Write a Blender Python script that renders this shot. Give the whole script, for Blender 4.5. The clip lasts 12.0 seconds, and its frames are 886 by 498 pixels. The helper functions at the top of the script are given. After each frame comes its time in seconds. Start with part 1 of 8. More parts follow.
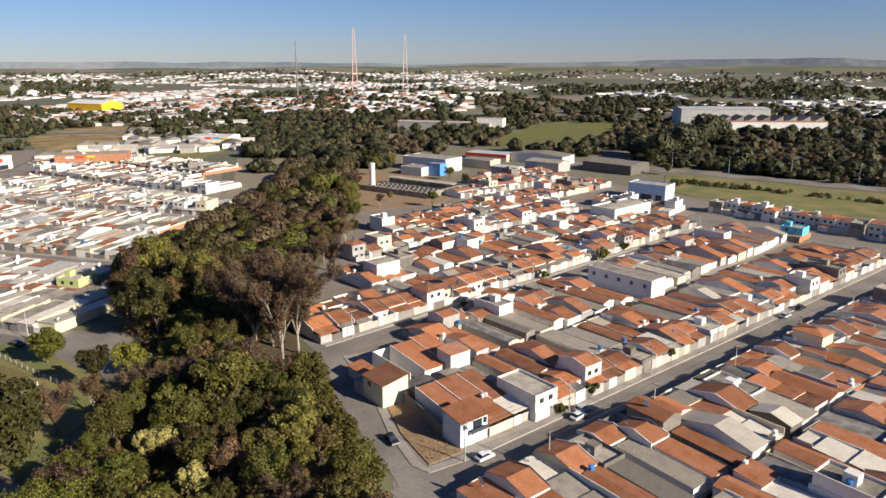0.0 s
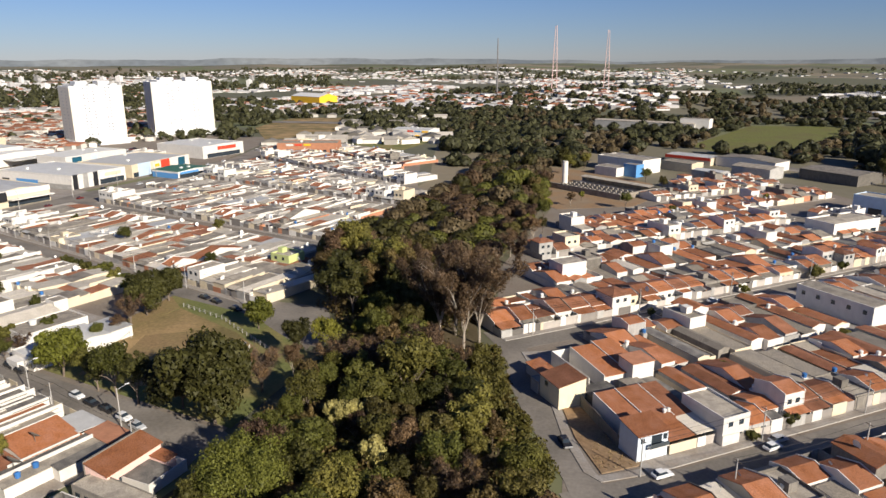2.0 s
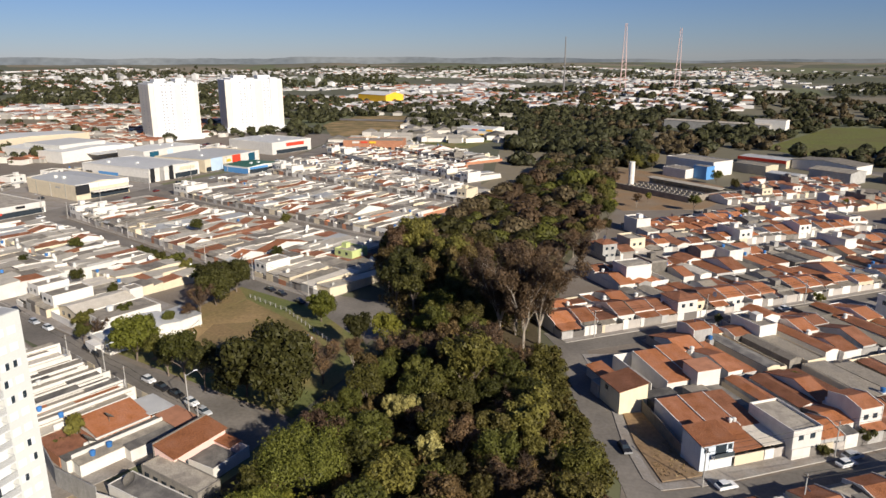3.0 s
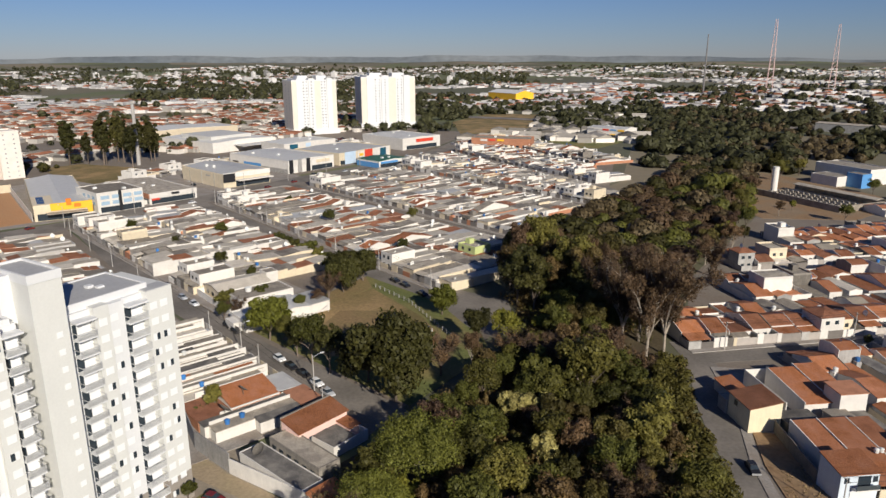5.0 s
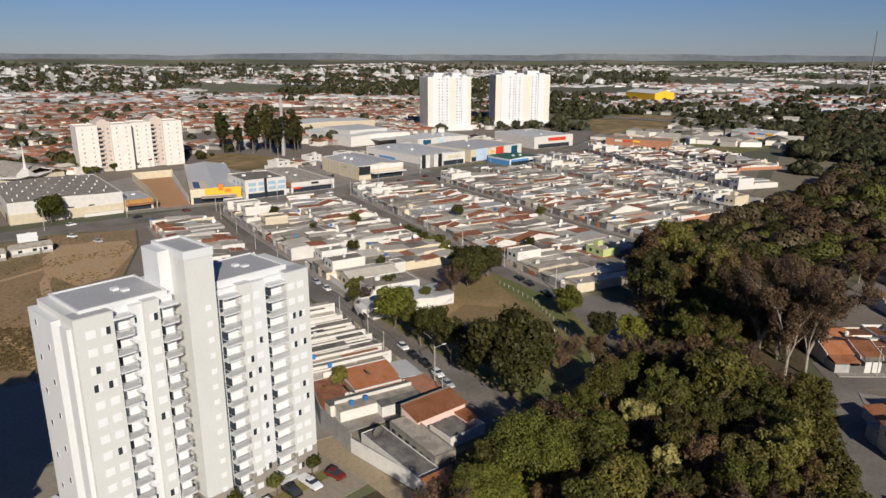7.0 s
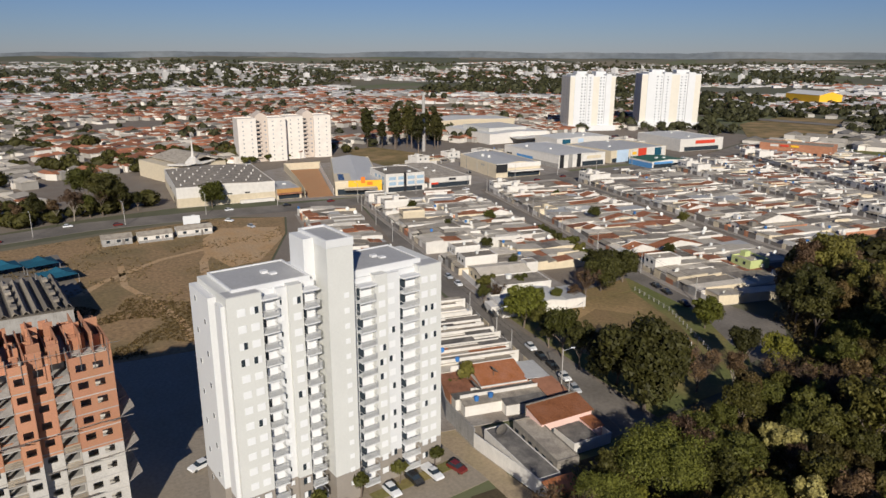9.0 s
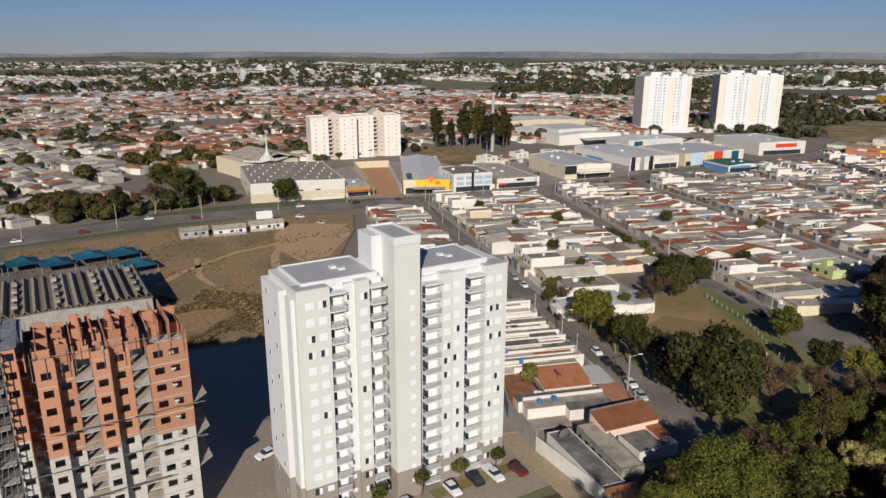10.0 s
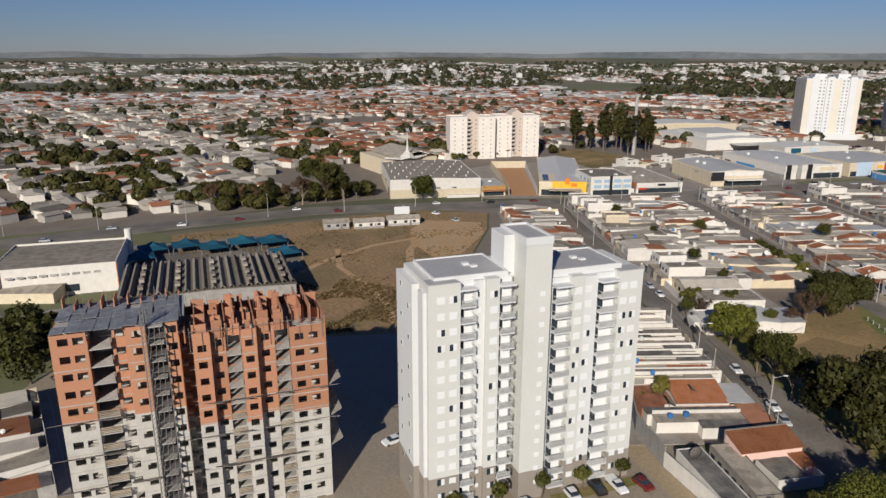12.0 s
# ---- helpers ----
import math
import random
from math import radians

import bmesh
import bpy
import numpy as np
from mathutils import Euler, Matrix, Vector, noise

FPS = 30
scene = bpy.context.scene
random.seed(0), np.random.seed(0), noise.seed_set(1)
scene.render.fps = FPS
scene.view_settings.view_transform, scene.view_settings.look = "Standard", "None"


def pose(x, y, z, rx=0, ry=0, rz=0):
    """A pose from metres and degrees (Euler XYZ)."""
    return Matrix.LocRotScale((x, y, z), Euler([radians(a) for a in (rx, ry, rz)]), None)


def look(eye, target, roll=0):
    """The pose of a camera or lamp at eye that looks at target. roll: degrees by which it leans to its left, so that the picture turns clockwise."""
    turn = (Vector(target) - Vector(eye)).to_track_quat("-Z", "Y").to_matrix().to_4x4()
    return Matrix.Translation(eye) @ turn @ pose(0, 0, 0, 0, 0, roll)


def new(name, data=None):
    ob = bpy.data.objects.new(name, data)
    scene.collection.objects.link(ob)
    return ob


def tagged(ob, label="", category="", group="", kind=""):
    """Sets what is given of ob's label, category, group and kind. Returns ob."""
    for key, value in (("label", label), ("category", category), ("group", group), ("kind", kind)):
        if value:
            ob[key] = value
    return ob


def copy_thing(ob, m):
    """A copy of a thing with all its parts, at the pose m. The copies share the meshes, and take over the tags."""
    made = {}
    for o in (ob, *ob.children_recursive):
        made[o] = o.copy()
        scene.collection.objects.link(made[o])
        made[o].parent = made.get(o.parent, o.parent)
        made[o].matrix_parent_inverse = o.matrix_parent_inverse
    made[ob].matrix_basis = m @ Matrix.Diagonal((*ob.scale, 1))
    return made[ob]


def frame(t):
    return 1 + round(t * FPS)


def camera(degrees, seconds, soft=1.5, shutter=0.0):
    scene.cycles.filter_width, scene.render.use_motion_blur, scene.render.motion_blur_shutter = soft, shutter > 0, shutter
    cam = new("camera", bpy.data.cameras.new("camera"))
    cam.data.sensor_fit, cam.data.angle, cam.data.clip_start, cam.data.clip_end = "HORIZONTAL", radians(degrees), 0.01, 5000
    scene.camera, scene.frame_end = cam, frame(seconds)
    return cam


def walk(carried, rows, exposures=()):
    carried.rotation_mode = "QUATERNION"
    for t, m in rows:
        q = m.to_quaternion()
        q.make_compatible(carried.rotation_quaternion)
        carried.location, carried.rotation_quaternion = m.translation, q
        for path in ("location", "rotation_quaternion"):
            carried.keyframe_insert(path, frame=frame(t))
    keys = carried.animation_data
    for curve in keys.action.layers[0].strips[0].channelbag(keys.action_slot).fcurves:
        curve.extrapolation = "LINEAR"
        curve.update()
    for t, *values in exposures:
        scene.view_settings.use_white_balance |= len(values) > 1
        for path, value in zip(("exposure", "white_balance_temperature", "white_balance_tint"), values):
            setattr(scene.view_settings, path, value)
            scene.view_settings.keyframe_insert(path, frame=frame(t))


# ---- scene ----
cam = camera(65.0, 12.0, soft=1.5)
EYE = 76.0
# seconds, eye x, y, z above EYE, pitch, roll, yaw
ROWS = [
    (0.0, 0.00, -0.00, -0.00, -15.19, 0.21, 0.00),
    (0.5, 0.02, 0.02, -0.02, -15.21, 0.13, 4.13),
    (1.0, -0.15, -0.03, 0.09, -15.28, 0.15, 8.23),
    (1.5, -0.17, 0.21, 0.05, -15.34, 0.16, 12.35),
    (2.0, -0.09, 0.34, -0.04, -15.38, 0.13, 15.87),
    (2.5, -0.09, 0.41, -0.12, -15.44, 0.12, 18.41),
    (3.0, -0.06, 0.41, -0.26, -15.46, 0.12, 21.14),
    (5.0, -0.18, 0.13, -0.70, -15.55, 0.10, 31.58),
    (5.5, -0.15, -0.15, -0.93, -15.54, 0.02, 34.30),
    (6.0, -0.23, -0.21, -1.00, -15.59, -0.09, 36.90),
    (6.5, -0.08, -0.32, -0.96, -15.66, -0.13, 39.61),
    (7.0, -0.15, -0.33, -1.00, -15.70, -0.15, 42.35),
    (9.0, -0.24, -0.41, -0.94, -15.88, -0.18, 53.67),
    (9.5, -0.45, -0.50, -1.06, -15.86, -0.20, 56.46),
    (10.0, -0.52, -0.47, -1.16, -15.87, -0.17, 59.27),
    (10.5, -0.43, -0.55, -1.19, -15.87, -0.14, 62.09),
    (11.0, -0.29, -0.52, -1.14, -15.87, -0.14, 64.97),
    (11.5, -0.13, -0.63, -1.17, -15.86, -0.14, 67.77),
    (12.0, -0.09, -0.80, -1.21, -15.86, -0.10, 70.52),
]
walk(cam, [(t, pose(x, y, EYE + z, 90 + pitch, roll, yaw)) for t, x, y, z, pitch, roll, yaw in ROWS],
     exposures=[(0.0, 0.74, 6600, 10), (2.5, 0.45, 6500, 10), (5.5, 0.06, 6360, 10), (7.0, -0.03, 6330, 10), (9.5, -0.08, 6310, 10), (12.0, -0.14, 6320, 10)])
# ---------------- world and sun ----------------
SUN_EL, SUN_AZ = 25.5, 124.0      # degrees; azimuth clockwise from +y
world = bpy.data.worlds.new("world")
scene.world = world
world.use_nodes = True
wn = world.node_tree.nodes
sky = wn.new("ShaderNodeTexSky")
sky.sky_type = "NISHITA"
sky.sun_disc = False
sky.sun_elevation, sky.sun_rotation = radians(SUN_EL), radians(SUN_AZ)
sky.altitude, sky.air_density, sky.dust_density, sky.ozone_density = 0, 1.0, 0.0, 4.5
wn["Background"].inputs["Strength"].default_value = 0.041
blue = wn.new("ShaderNodeMix")
blue.data_type, blue.blend_type = "RGBA", "MULTIPLY"
blue.inputs["Factor"].default_value, blue.inputs["B"].default_value = 1.0, (0.82, 0.93, 1.36, 1)
world.node_tree.links.new(sky.outputs["Color"], blue.inputs["A"])
world.node_tree.links.new(blue.outputs["Result"], wn["Background"].inputs["Color"])

sun_data = bpy.data.lights.new("sun", "SUN")
sun_data.energy, sun_data.angle, sun_data.color = 5.0, radians(0.6), (1.0, 0.92, 0.80)
sun = new("sun", sun_data)
_e, _a = radians(SUN_EL), radians(SUN_AZ)
SUN_DIR = Vector((math.sin(_a) * math.cos(_e), math.cos(_a) * math.cos(_e), math.sin(_e)))
sun.matrix_world = look(SUN_DIR * 300, (0, 0, 0))


# ---------------- materials ----------------
def material(name, base, rough=0.8, vary=0.25, scale=0.6, fine=6.0, bump=0.0, obj_vary=0.0, stripe=None, metal=0.0,
             island=0.0, tint=None, spec=0.3, world_space=False, streak=0.0, alt=None):
    """Base colour with a large and a fine noise, an optional stripe relief, and variation from object to object."""
    m = bpy.data.materials.new(name)
    m.use_nodes = True
    nt = m.node_tree
    n, l = nt.nodes, nt.links
    bsdf = n["Principled BSDF"]
    bsdf.inputs["Roughness"].default_value = rough
    bsdf.inputs["Metallic"].default_value = metal
    bsdf.inputs["Specular IOR Level"].default_value = spec
    tc = n.new("ShaderNodeTexCoord")
    co = tc.outputs["Object"]
    if world_space:
        co = n.new("ShaderNodeNewGeometry").outputs["Position"]
    big = n.new("ShaderNodeTexNoise")
    big.inputs["Scale"].default_value, big.inputs["Detail"].default_value = scale, 5
    small = n.new("ShaderNodeTexNoise")
    small.inputs["Scale"].default_value, small.inputs["Detail"].default_value = fine, 3
    l.new(co, big.inputs["Vector"])
    l.new(co, small.inputs["Vector"])
    add = n.new("ShaderNodeMath")
    add.operation = "ADD"
    l.new(big.outputs["Fac"], add.inputs[0])
    l.new(small.outputs["Fac"], add.inputs[1])
    last = add.outputs[0]
    if streak:
        mp = n.new("ShaderNodeMapping")
        mp.inputs["Scale"].default_value = (3.0, 3.0, 0.25)
        l.new(co, mp.inputs["Vector"])
        st = n.new("ShaderNodeTexNoise")
        st.inputs["Scale"].default_value, st.inputs["Detail"].default_value = 1.0, 4
        l.new(mp.outputs[0], st.inputs["Vector"])
        ma = n.new("ShaderNodeMath")
        ma.operation = "MULTIPLY_ADD"
        ma.inputs[1].default_value = streak
        l.new(st.outputs["Fac"], ma.inputs[0])
        l.new(last, ma.inputs[2])
        off = n.new("ShaderNodeMath")
        off.operation = "SUBTRACT"
        off.inputs[1].default_value = streak * 0.5
        l.new(ma.outputs[0], off.inputs[0])
        last = off.outputs[0]
    ramp = n.new("ShaderNodeMapRange")
    ramp.inputs["From Min"].default_value, ramp.inputs["From Max"].default_value = 0.6, 1.4
    ramp.inputs["To Min"].default_value, ramp.inputs["To Max"].default_value = 1 - vary, 1 + vary
    l.new(last, ramp.inputs["Value"])
    val = ramp.outputs[0]
    for amount, node_name, out in ((obj_vary, "ShaderNodeObjectInfo", "Random"), (island, "ShaderNodeNewGeometry", "Random Per Island")):
        if amount:
            src = n.new(node_name)
            r2 = n.new("ShaderNodeMapRange")
            r2.inputs["To Min"].default_value, r2.inputs["To Max"].default_value = 1 - amount, 1 + amount
            l.new(src.outputs[out], r2.inputs["Value"])
            mul = n.new("ShaderNodeMath")
            mul.operation = "MULTIPLY"
            l.new(val, mul.inputs[0])
            l.new(r2.outputs[0], mul.inputs[1])
            val = mul.outputs[0]
    colour = n.new("ShaderNodeVectorMath")
    colour.operation = "SCALE"
    if tint:
        mix = n.new("ShaderNodeMix")
        mix.data_type = "RGBA"
        mix.inputs["A"].default_value, mix.inputs["B"].default_value = (*base, 1), (*tint, 1)
        r3 = n.new("ShaderNodeMapRange")
        r3.inputs["From Min"].default_value, r3.inputs["From Max"].default_value = 0.38, 0.62
        l.new(big.outputs["Fac"], r3.inputs["Value"])
        l.new(r3.outputs[0], mix.inputs["Factor"])
        l.new(mix.outputs["Result"], colour.inputs[0])
    else:
        colour.inputs[0].default_value = base
    if alt:
        info = n.new("ShaderNodeObjectInfo")
        r4 = n.new("ShaderNodeMapRange")
        r4.inputs["From Min"].default_value, r4.inputs["From Max"].default_value = 0.45, 1.0
        twist = n.new("ShaderNodeMath")
        twist.operation = "FRACT"
        times = n.new("ShaderNodeMath")
        times.operation = "MULTIPLY"
        times.inputs[1].default_value = 7.31
        l.new(info.outputs["Random"], times.inputs[0])
        l.new(times.outputs[0], twist.inputs[0])
        l.new(twist.outputs[0], r4.inputs["Value"])
        mix2 = n.new("ShaderNodeMix")
        mix2.data_type = "RGBA"
        mix2.inputs["A"].default_value, mix2.inputs["B"].default_value = (*base, 1), (*alt, 1)
        if colour.inputs[0].links:
            l.new(colour.inputs[0].links[0].from_socket, mix2.inputs["A"])
        l.new(r4.outputs[0], mix2.inputs["Factor"])
        l.new(mix2.outputs["Result"], colour.inputs[0])
    l.new(val, colour.inputs["Scale"])
    l.new(colour.outputs[0], bsdf.inputs["Base Color"])
    height = small.outputs["Fac"]
    if stripe:
        axis, step, depth = stripe
        wave = n.new("ShaderNodeTexWave")
        wave.bands_direction = axis
        wave.inputs["Scale"].default_value = 0.314 / step
        wave.inputs["Distortion"].default_value = 0.3
        l.new(co, wave.inputs["Vector"])
        height = wave.outputs["Fac"]
        bump = depth
    if bump:
        b = n.new("ShaderNodeBump")
        b.inputs["Distance"].default_value = bump
        b.inputs["Strength"].default_value = 0.8
        l.new(height, b.inputs["Height"])
        l.new(b.outputs[0], bsdf.inputs["Normal"])
    return m


def leaf_material(name, base, island=0.34, obj_vary=0.38, alt=None):
    m = material(name, base, rough=0.6, vary=0.35, scale=0.35, fine=2.0, island=island, obj_vary=obj_vary, spec=0.25, alt=alt)
    n, l = m.node_tree.nodes, m.node_tree.links
    bsdf, out = n["Principled BSDF"], n["Material Output"]
    tr = n.new("ShaderNodeBsdfTranslucent")
    mix = n.new("ShaderNodeMixShader")
    mix.inputs[0].default_value = 0.22
    src = bsdf.inputs["Base Color"].links[0].from_socket
    l.new(src, tr.inputs["Color"])
    l.new(bsdf.outputs[0], mix.inputs[1])
    l.new(tr.outputs[0], mix.inputs[2])
    l.new(mix.outputs[0], out.inputs["Surface"])
    return m


def glass_material(name, base=(0.03, 0.04, 0.05)):
    m = material(name, base, rough=0.12, vary=0.2, spec=0.6)
    return m


M = {}
M["tile_x"] = material("roof_tile_x", (0.43, 0.158, 0.060), 0.85, 0.6, 0.35, 5.0, obj_vary=0.3, alt=(0.23, 0.10, 0.056), stripe=("X", 0.22, 0.05), tint=(0.32, 0.135, 0.07))
M["tile_y"] = material("roof_tile_y", (0.43, 0.158, 0.060), 0.85, 0.6, 0.35, 5.0, obj_vary=0.3, alt=(0.23, 0.10, 0.056), stripe=("Y", 0.22, 0.05), tint=(0.32, 0.135, 0.07))
M["grime"] = material("stained_render", (0.24, 0.215, 0.18), 0.95, 0.35, 0.5, 4.0, obj_vary=0.35, streak=0.9, tint=(0.15, 0.135, 0.115))
M["cement"] = material("fibre_cement", (0.35, 0.30, 0.23), 0.9, 0.6, 0.3, 4.0, obj_vary=0.35, alt=(0.16, 0.14, 0.115), stripe=("X", 0.25, 0.04), tint=(0.20, 0.175, 0.14))
M["slab"] = material("roof_slab", (0.41, 0.36, 0.285), 0.9, 0.45, 0.4, 5.0, obj_vary=0.35, tint=(0.205, 0.178, 0.145))
M["beige_roof"] = material("stained_beige_roof", (0.64, 0.575, 0.475), 0.9, 0.35, 0.3, 4.0, obj_vary=0.3, stripe=("X", 0.25, 0.04), tint=(0.45, 0.40, 0.32))
M["tin"] = material("zinc_roof", (0.50, 0.49, 0.46), 0.55, 0.15, 0.4, 3.0, obj_vary=0.2, stripe=("X", 0.3, 0.04), spec=0.5)
M["white"] = material("white_paint", (0.67, 0.635, 0.575), 0.8, 0.14, 0.5, 5.0, obj_vary=0.08, streak=0.5)
M["cream"] = material("cream_paint", (0.62, 0.53, 0.38), 0.8, 0.14, 0.5, 5.0, obj_vary=0.12, streak=0.5)
M["yellow"] = material("pale_yellow_paint", (0.70, 0.58, 0.30), 0.8, 0.12, 0.5, 5.0, streak=0.4)
M["grey"] = material("grey_render", (0.36, 0.345, 0.32), 0.9, 0.28, 0.5, 4.0, obj_vary=0.2, streak=0.6)
M["blue"] = material("blue_paint", (0.32, 0.42, 0.55), 0.8, 0.14, 0.5, 5.0, obj_vary=0.2, streak=0.4)
M["green"] = material("pale_green_paint", (0.50, 0.56, 0.24), 0.8, 0.12, 0.5, 5.0, streak=0.4)
M["pink"] = material("pale_pink_paint", (0.80, 0.55, 0.47), 0.8, 0.1, 0.5, 5.0, streak=0.4)
M["brick"] = material("raw_brick", (0.40, 0.185, 0.105), 0.9, 0.25, 0.6, 7.0, obj_vary=0.15, stripe=("Z", 0.2, 0.03))
M["door"] = material("gate_metal", (0.30, 0.27, 0.24), 0.55, 0.15, 0.6, 5.0, obj_vary=0.6)
M["glass"] = glass_material("window_glass")
M["frame"] = material("white_frame", (0.7, 0.7, 0.68), 0.5, 0.05)
M["tank"] = material("blue_tank", (0.05, 0.18, 0.45), 0.45, 0.1, obj_vary=0.3)
M["tank_w"] = material("white_tank", (0.66, 0.66, 0.62), 0.6, 0.1, obj_vary=0.1)
M["white_roof"] = material("white_sheet_roof", (0.66, 0.65, 0.61), 0.6, 0.15, 0.2, 3.0, obj_vary=0.1, stripe=("X", 0.4, 0.03), tint=(0.58, 0.56, 0.51))
M["dark_slab"] = material("dark_roof_slab", (0.13, 0.12, 0.11), 0.9, 0.4, 0.4, 5.0, obj_vary=0.3, tint=(0.19, 0.175, 0.15))
M["orange_earth"] = material("orange_earth", (0.50, 0.265, 0.125), 0.95, 0.2, 0.06, 1.2, bump=0.04, tint=(0.44, 0.245, 0.12), world_space=True)
M["asphalt"] = material("asphalt", (0.165, 0.147, 0.124), 0.92, 0.25, 0.06, 1.2, bump=0.01, tint=(0.215, 0.19, 0.16), world_space=True)
M["pavement"] = material("pavement", (0.34, 0.31, 0.275), 0.92, 0.3, 0.2, 2.5, bump=0.01, tint=(0.24, 0.205, 0.17), world_space=True)
M["kerb"] = material("kerb_stone", (0.40, 0.37, 0.33), 0.9, 0.25, 0.3, 2.0, world_space=True)
M["grass"] = material("mown_grass", (0.15, 0.165, 0.05), 0.95, 0.35, 0.07, 1.3, bump=0.06, tint=(0.20, 0.16, 0.06), world_space=True)
M["meadow"] = material("rough_meadow", (0.155, 0.165, 0.035), 0.95, 0.5, 0.03, 0.4, bump=0.2, tint=(0.11, 0.10, 0.03), world_space=True)
M["dry"] = material("dry_field", (0.36, 0.235, 0.12), 0.95, 0.5, 0.045, 0.8, bump=0.08, tint=(0.185, 0.135, 0.065), world_space=True)
M["dry_grass"] = material("dry_grass", (0.185, 0.145, 0.055), 0.95, 0.4, 0.05, 0.9, bump=0.06, tint=(0.29, 0.195, 0.09), world_space=True)
M["pale_bank"] = material("tan_soil", (0.27, 0.18, 0.085), 0.95, 0.35, 0.09, 1.2, bump=0.05, tint=(0.20, 0.15, 0.062), world_space=True)
M["dirt"] = material("bare_soil", (0.30, 0.19, 0.10), 0.95, 0.35, 0.08, 1.2, bump=0.05, tint=(0.22, 0.16, 0.10), world_space=True)
M["dry_weed"] = leaf_material("dry_weed", (0.235, 0.17, 0.085))
M["yard"] = material("concrete_yard", (0.235, 0.20, 0.16), 0.92, 0.25, 0.09, 1.4, tint=(0.185, 0.15, 0.115), world_space=True)
M["tower_yard"] = material("tower_paving", (0.33, 0.28, 0.215), 0.92, 0.25, 0.09, 1.4, tint=(0.27, 0.225, 0.165), world_space=True)
M["pale_path"] = material("pale_earth_path", (0.40, 0.31, 0.20), 0.95, 0.3, 0.2, 1.6, bump=0.04, tint=(0.31, 0.245, 0.15), world_space=True)
M["litter"] = material("forest_floor", (0.085, 0.065, 0.035), 0.95, 0.5, 0.15, 1.5, bump=0.1, world_space=True)
M["bark"] = material("bark", (0.16, 0.125, 0.095), 0.9, 0.4, 1.5, 8.0, obj_vary=0.3)
M["twig"] = material("twig", (0.085, 0.056, 0.036), 0.9, 0.3, 1.5, 8.0, obj_vary=0.25)
M["pale_bark"] = material("pale_bark", (0.33, 0.28, 0.22), 0.9, 0.35, 1.5, 8.0, obj_vary=0.2)
M["leaf"] = leaf_material("leaf_mid", (0.076, 0.078, 0.015), alt=(0.135, 0.118, 0.026))
M["leaf_green"] = leaf_material("leaf_green", (0.094, 0.098, 0.014))
M["leaf_dark"] = leaf_material("leaf_dark", (0.046, 0.046, 0.011), alt=(0.072, 0.066, 0.016))
M["leaf_light"] = leaf_material("leaf_light", (0.185, 0.176, 0.026))
M["leaf_pine"] = leaf_material("leaf_pine", (0.145, 0.15, 0.026), obj_vary=0.15)
M["leaf_brown"] = leaf_material("leaf_brown", (0.145, 0.090, 0.044), obj_vary=0.25, alt=(0.085, 0.052, 0.032))
M["leaf_maroon"] = leaf_material("leaf_maroon", (0.105, 0.066, 0.034), obj_vary=0.2)
M["leaf_yellow"] = leaf_material("leaf_yellow", (0.27, 0.235, 0.08))
M["leaf_red"] = leaf_material("leaf_olive", (0.098, 0.082, 0.021), alt=(0.135, 0.086, 0.034))
M["concrete"] = material("concrete", (0.40, 0.38, 0.35), 0.9, 0.2, 0.4, 4.0, obj_vary=0.1)
M["steel"] = material("galvanised_steel", (0.42, 0.42, 0.42), 0.5, 0.1, metal=0.4)
M["dark"] = material("dark_opening", (0.02, 0.02, 0.022), 0.6, 0.2)
M["rubber"] = material("rubber", (0.02, 0.02, 0.02), 0.8, 0.1)


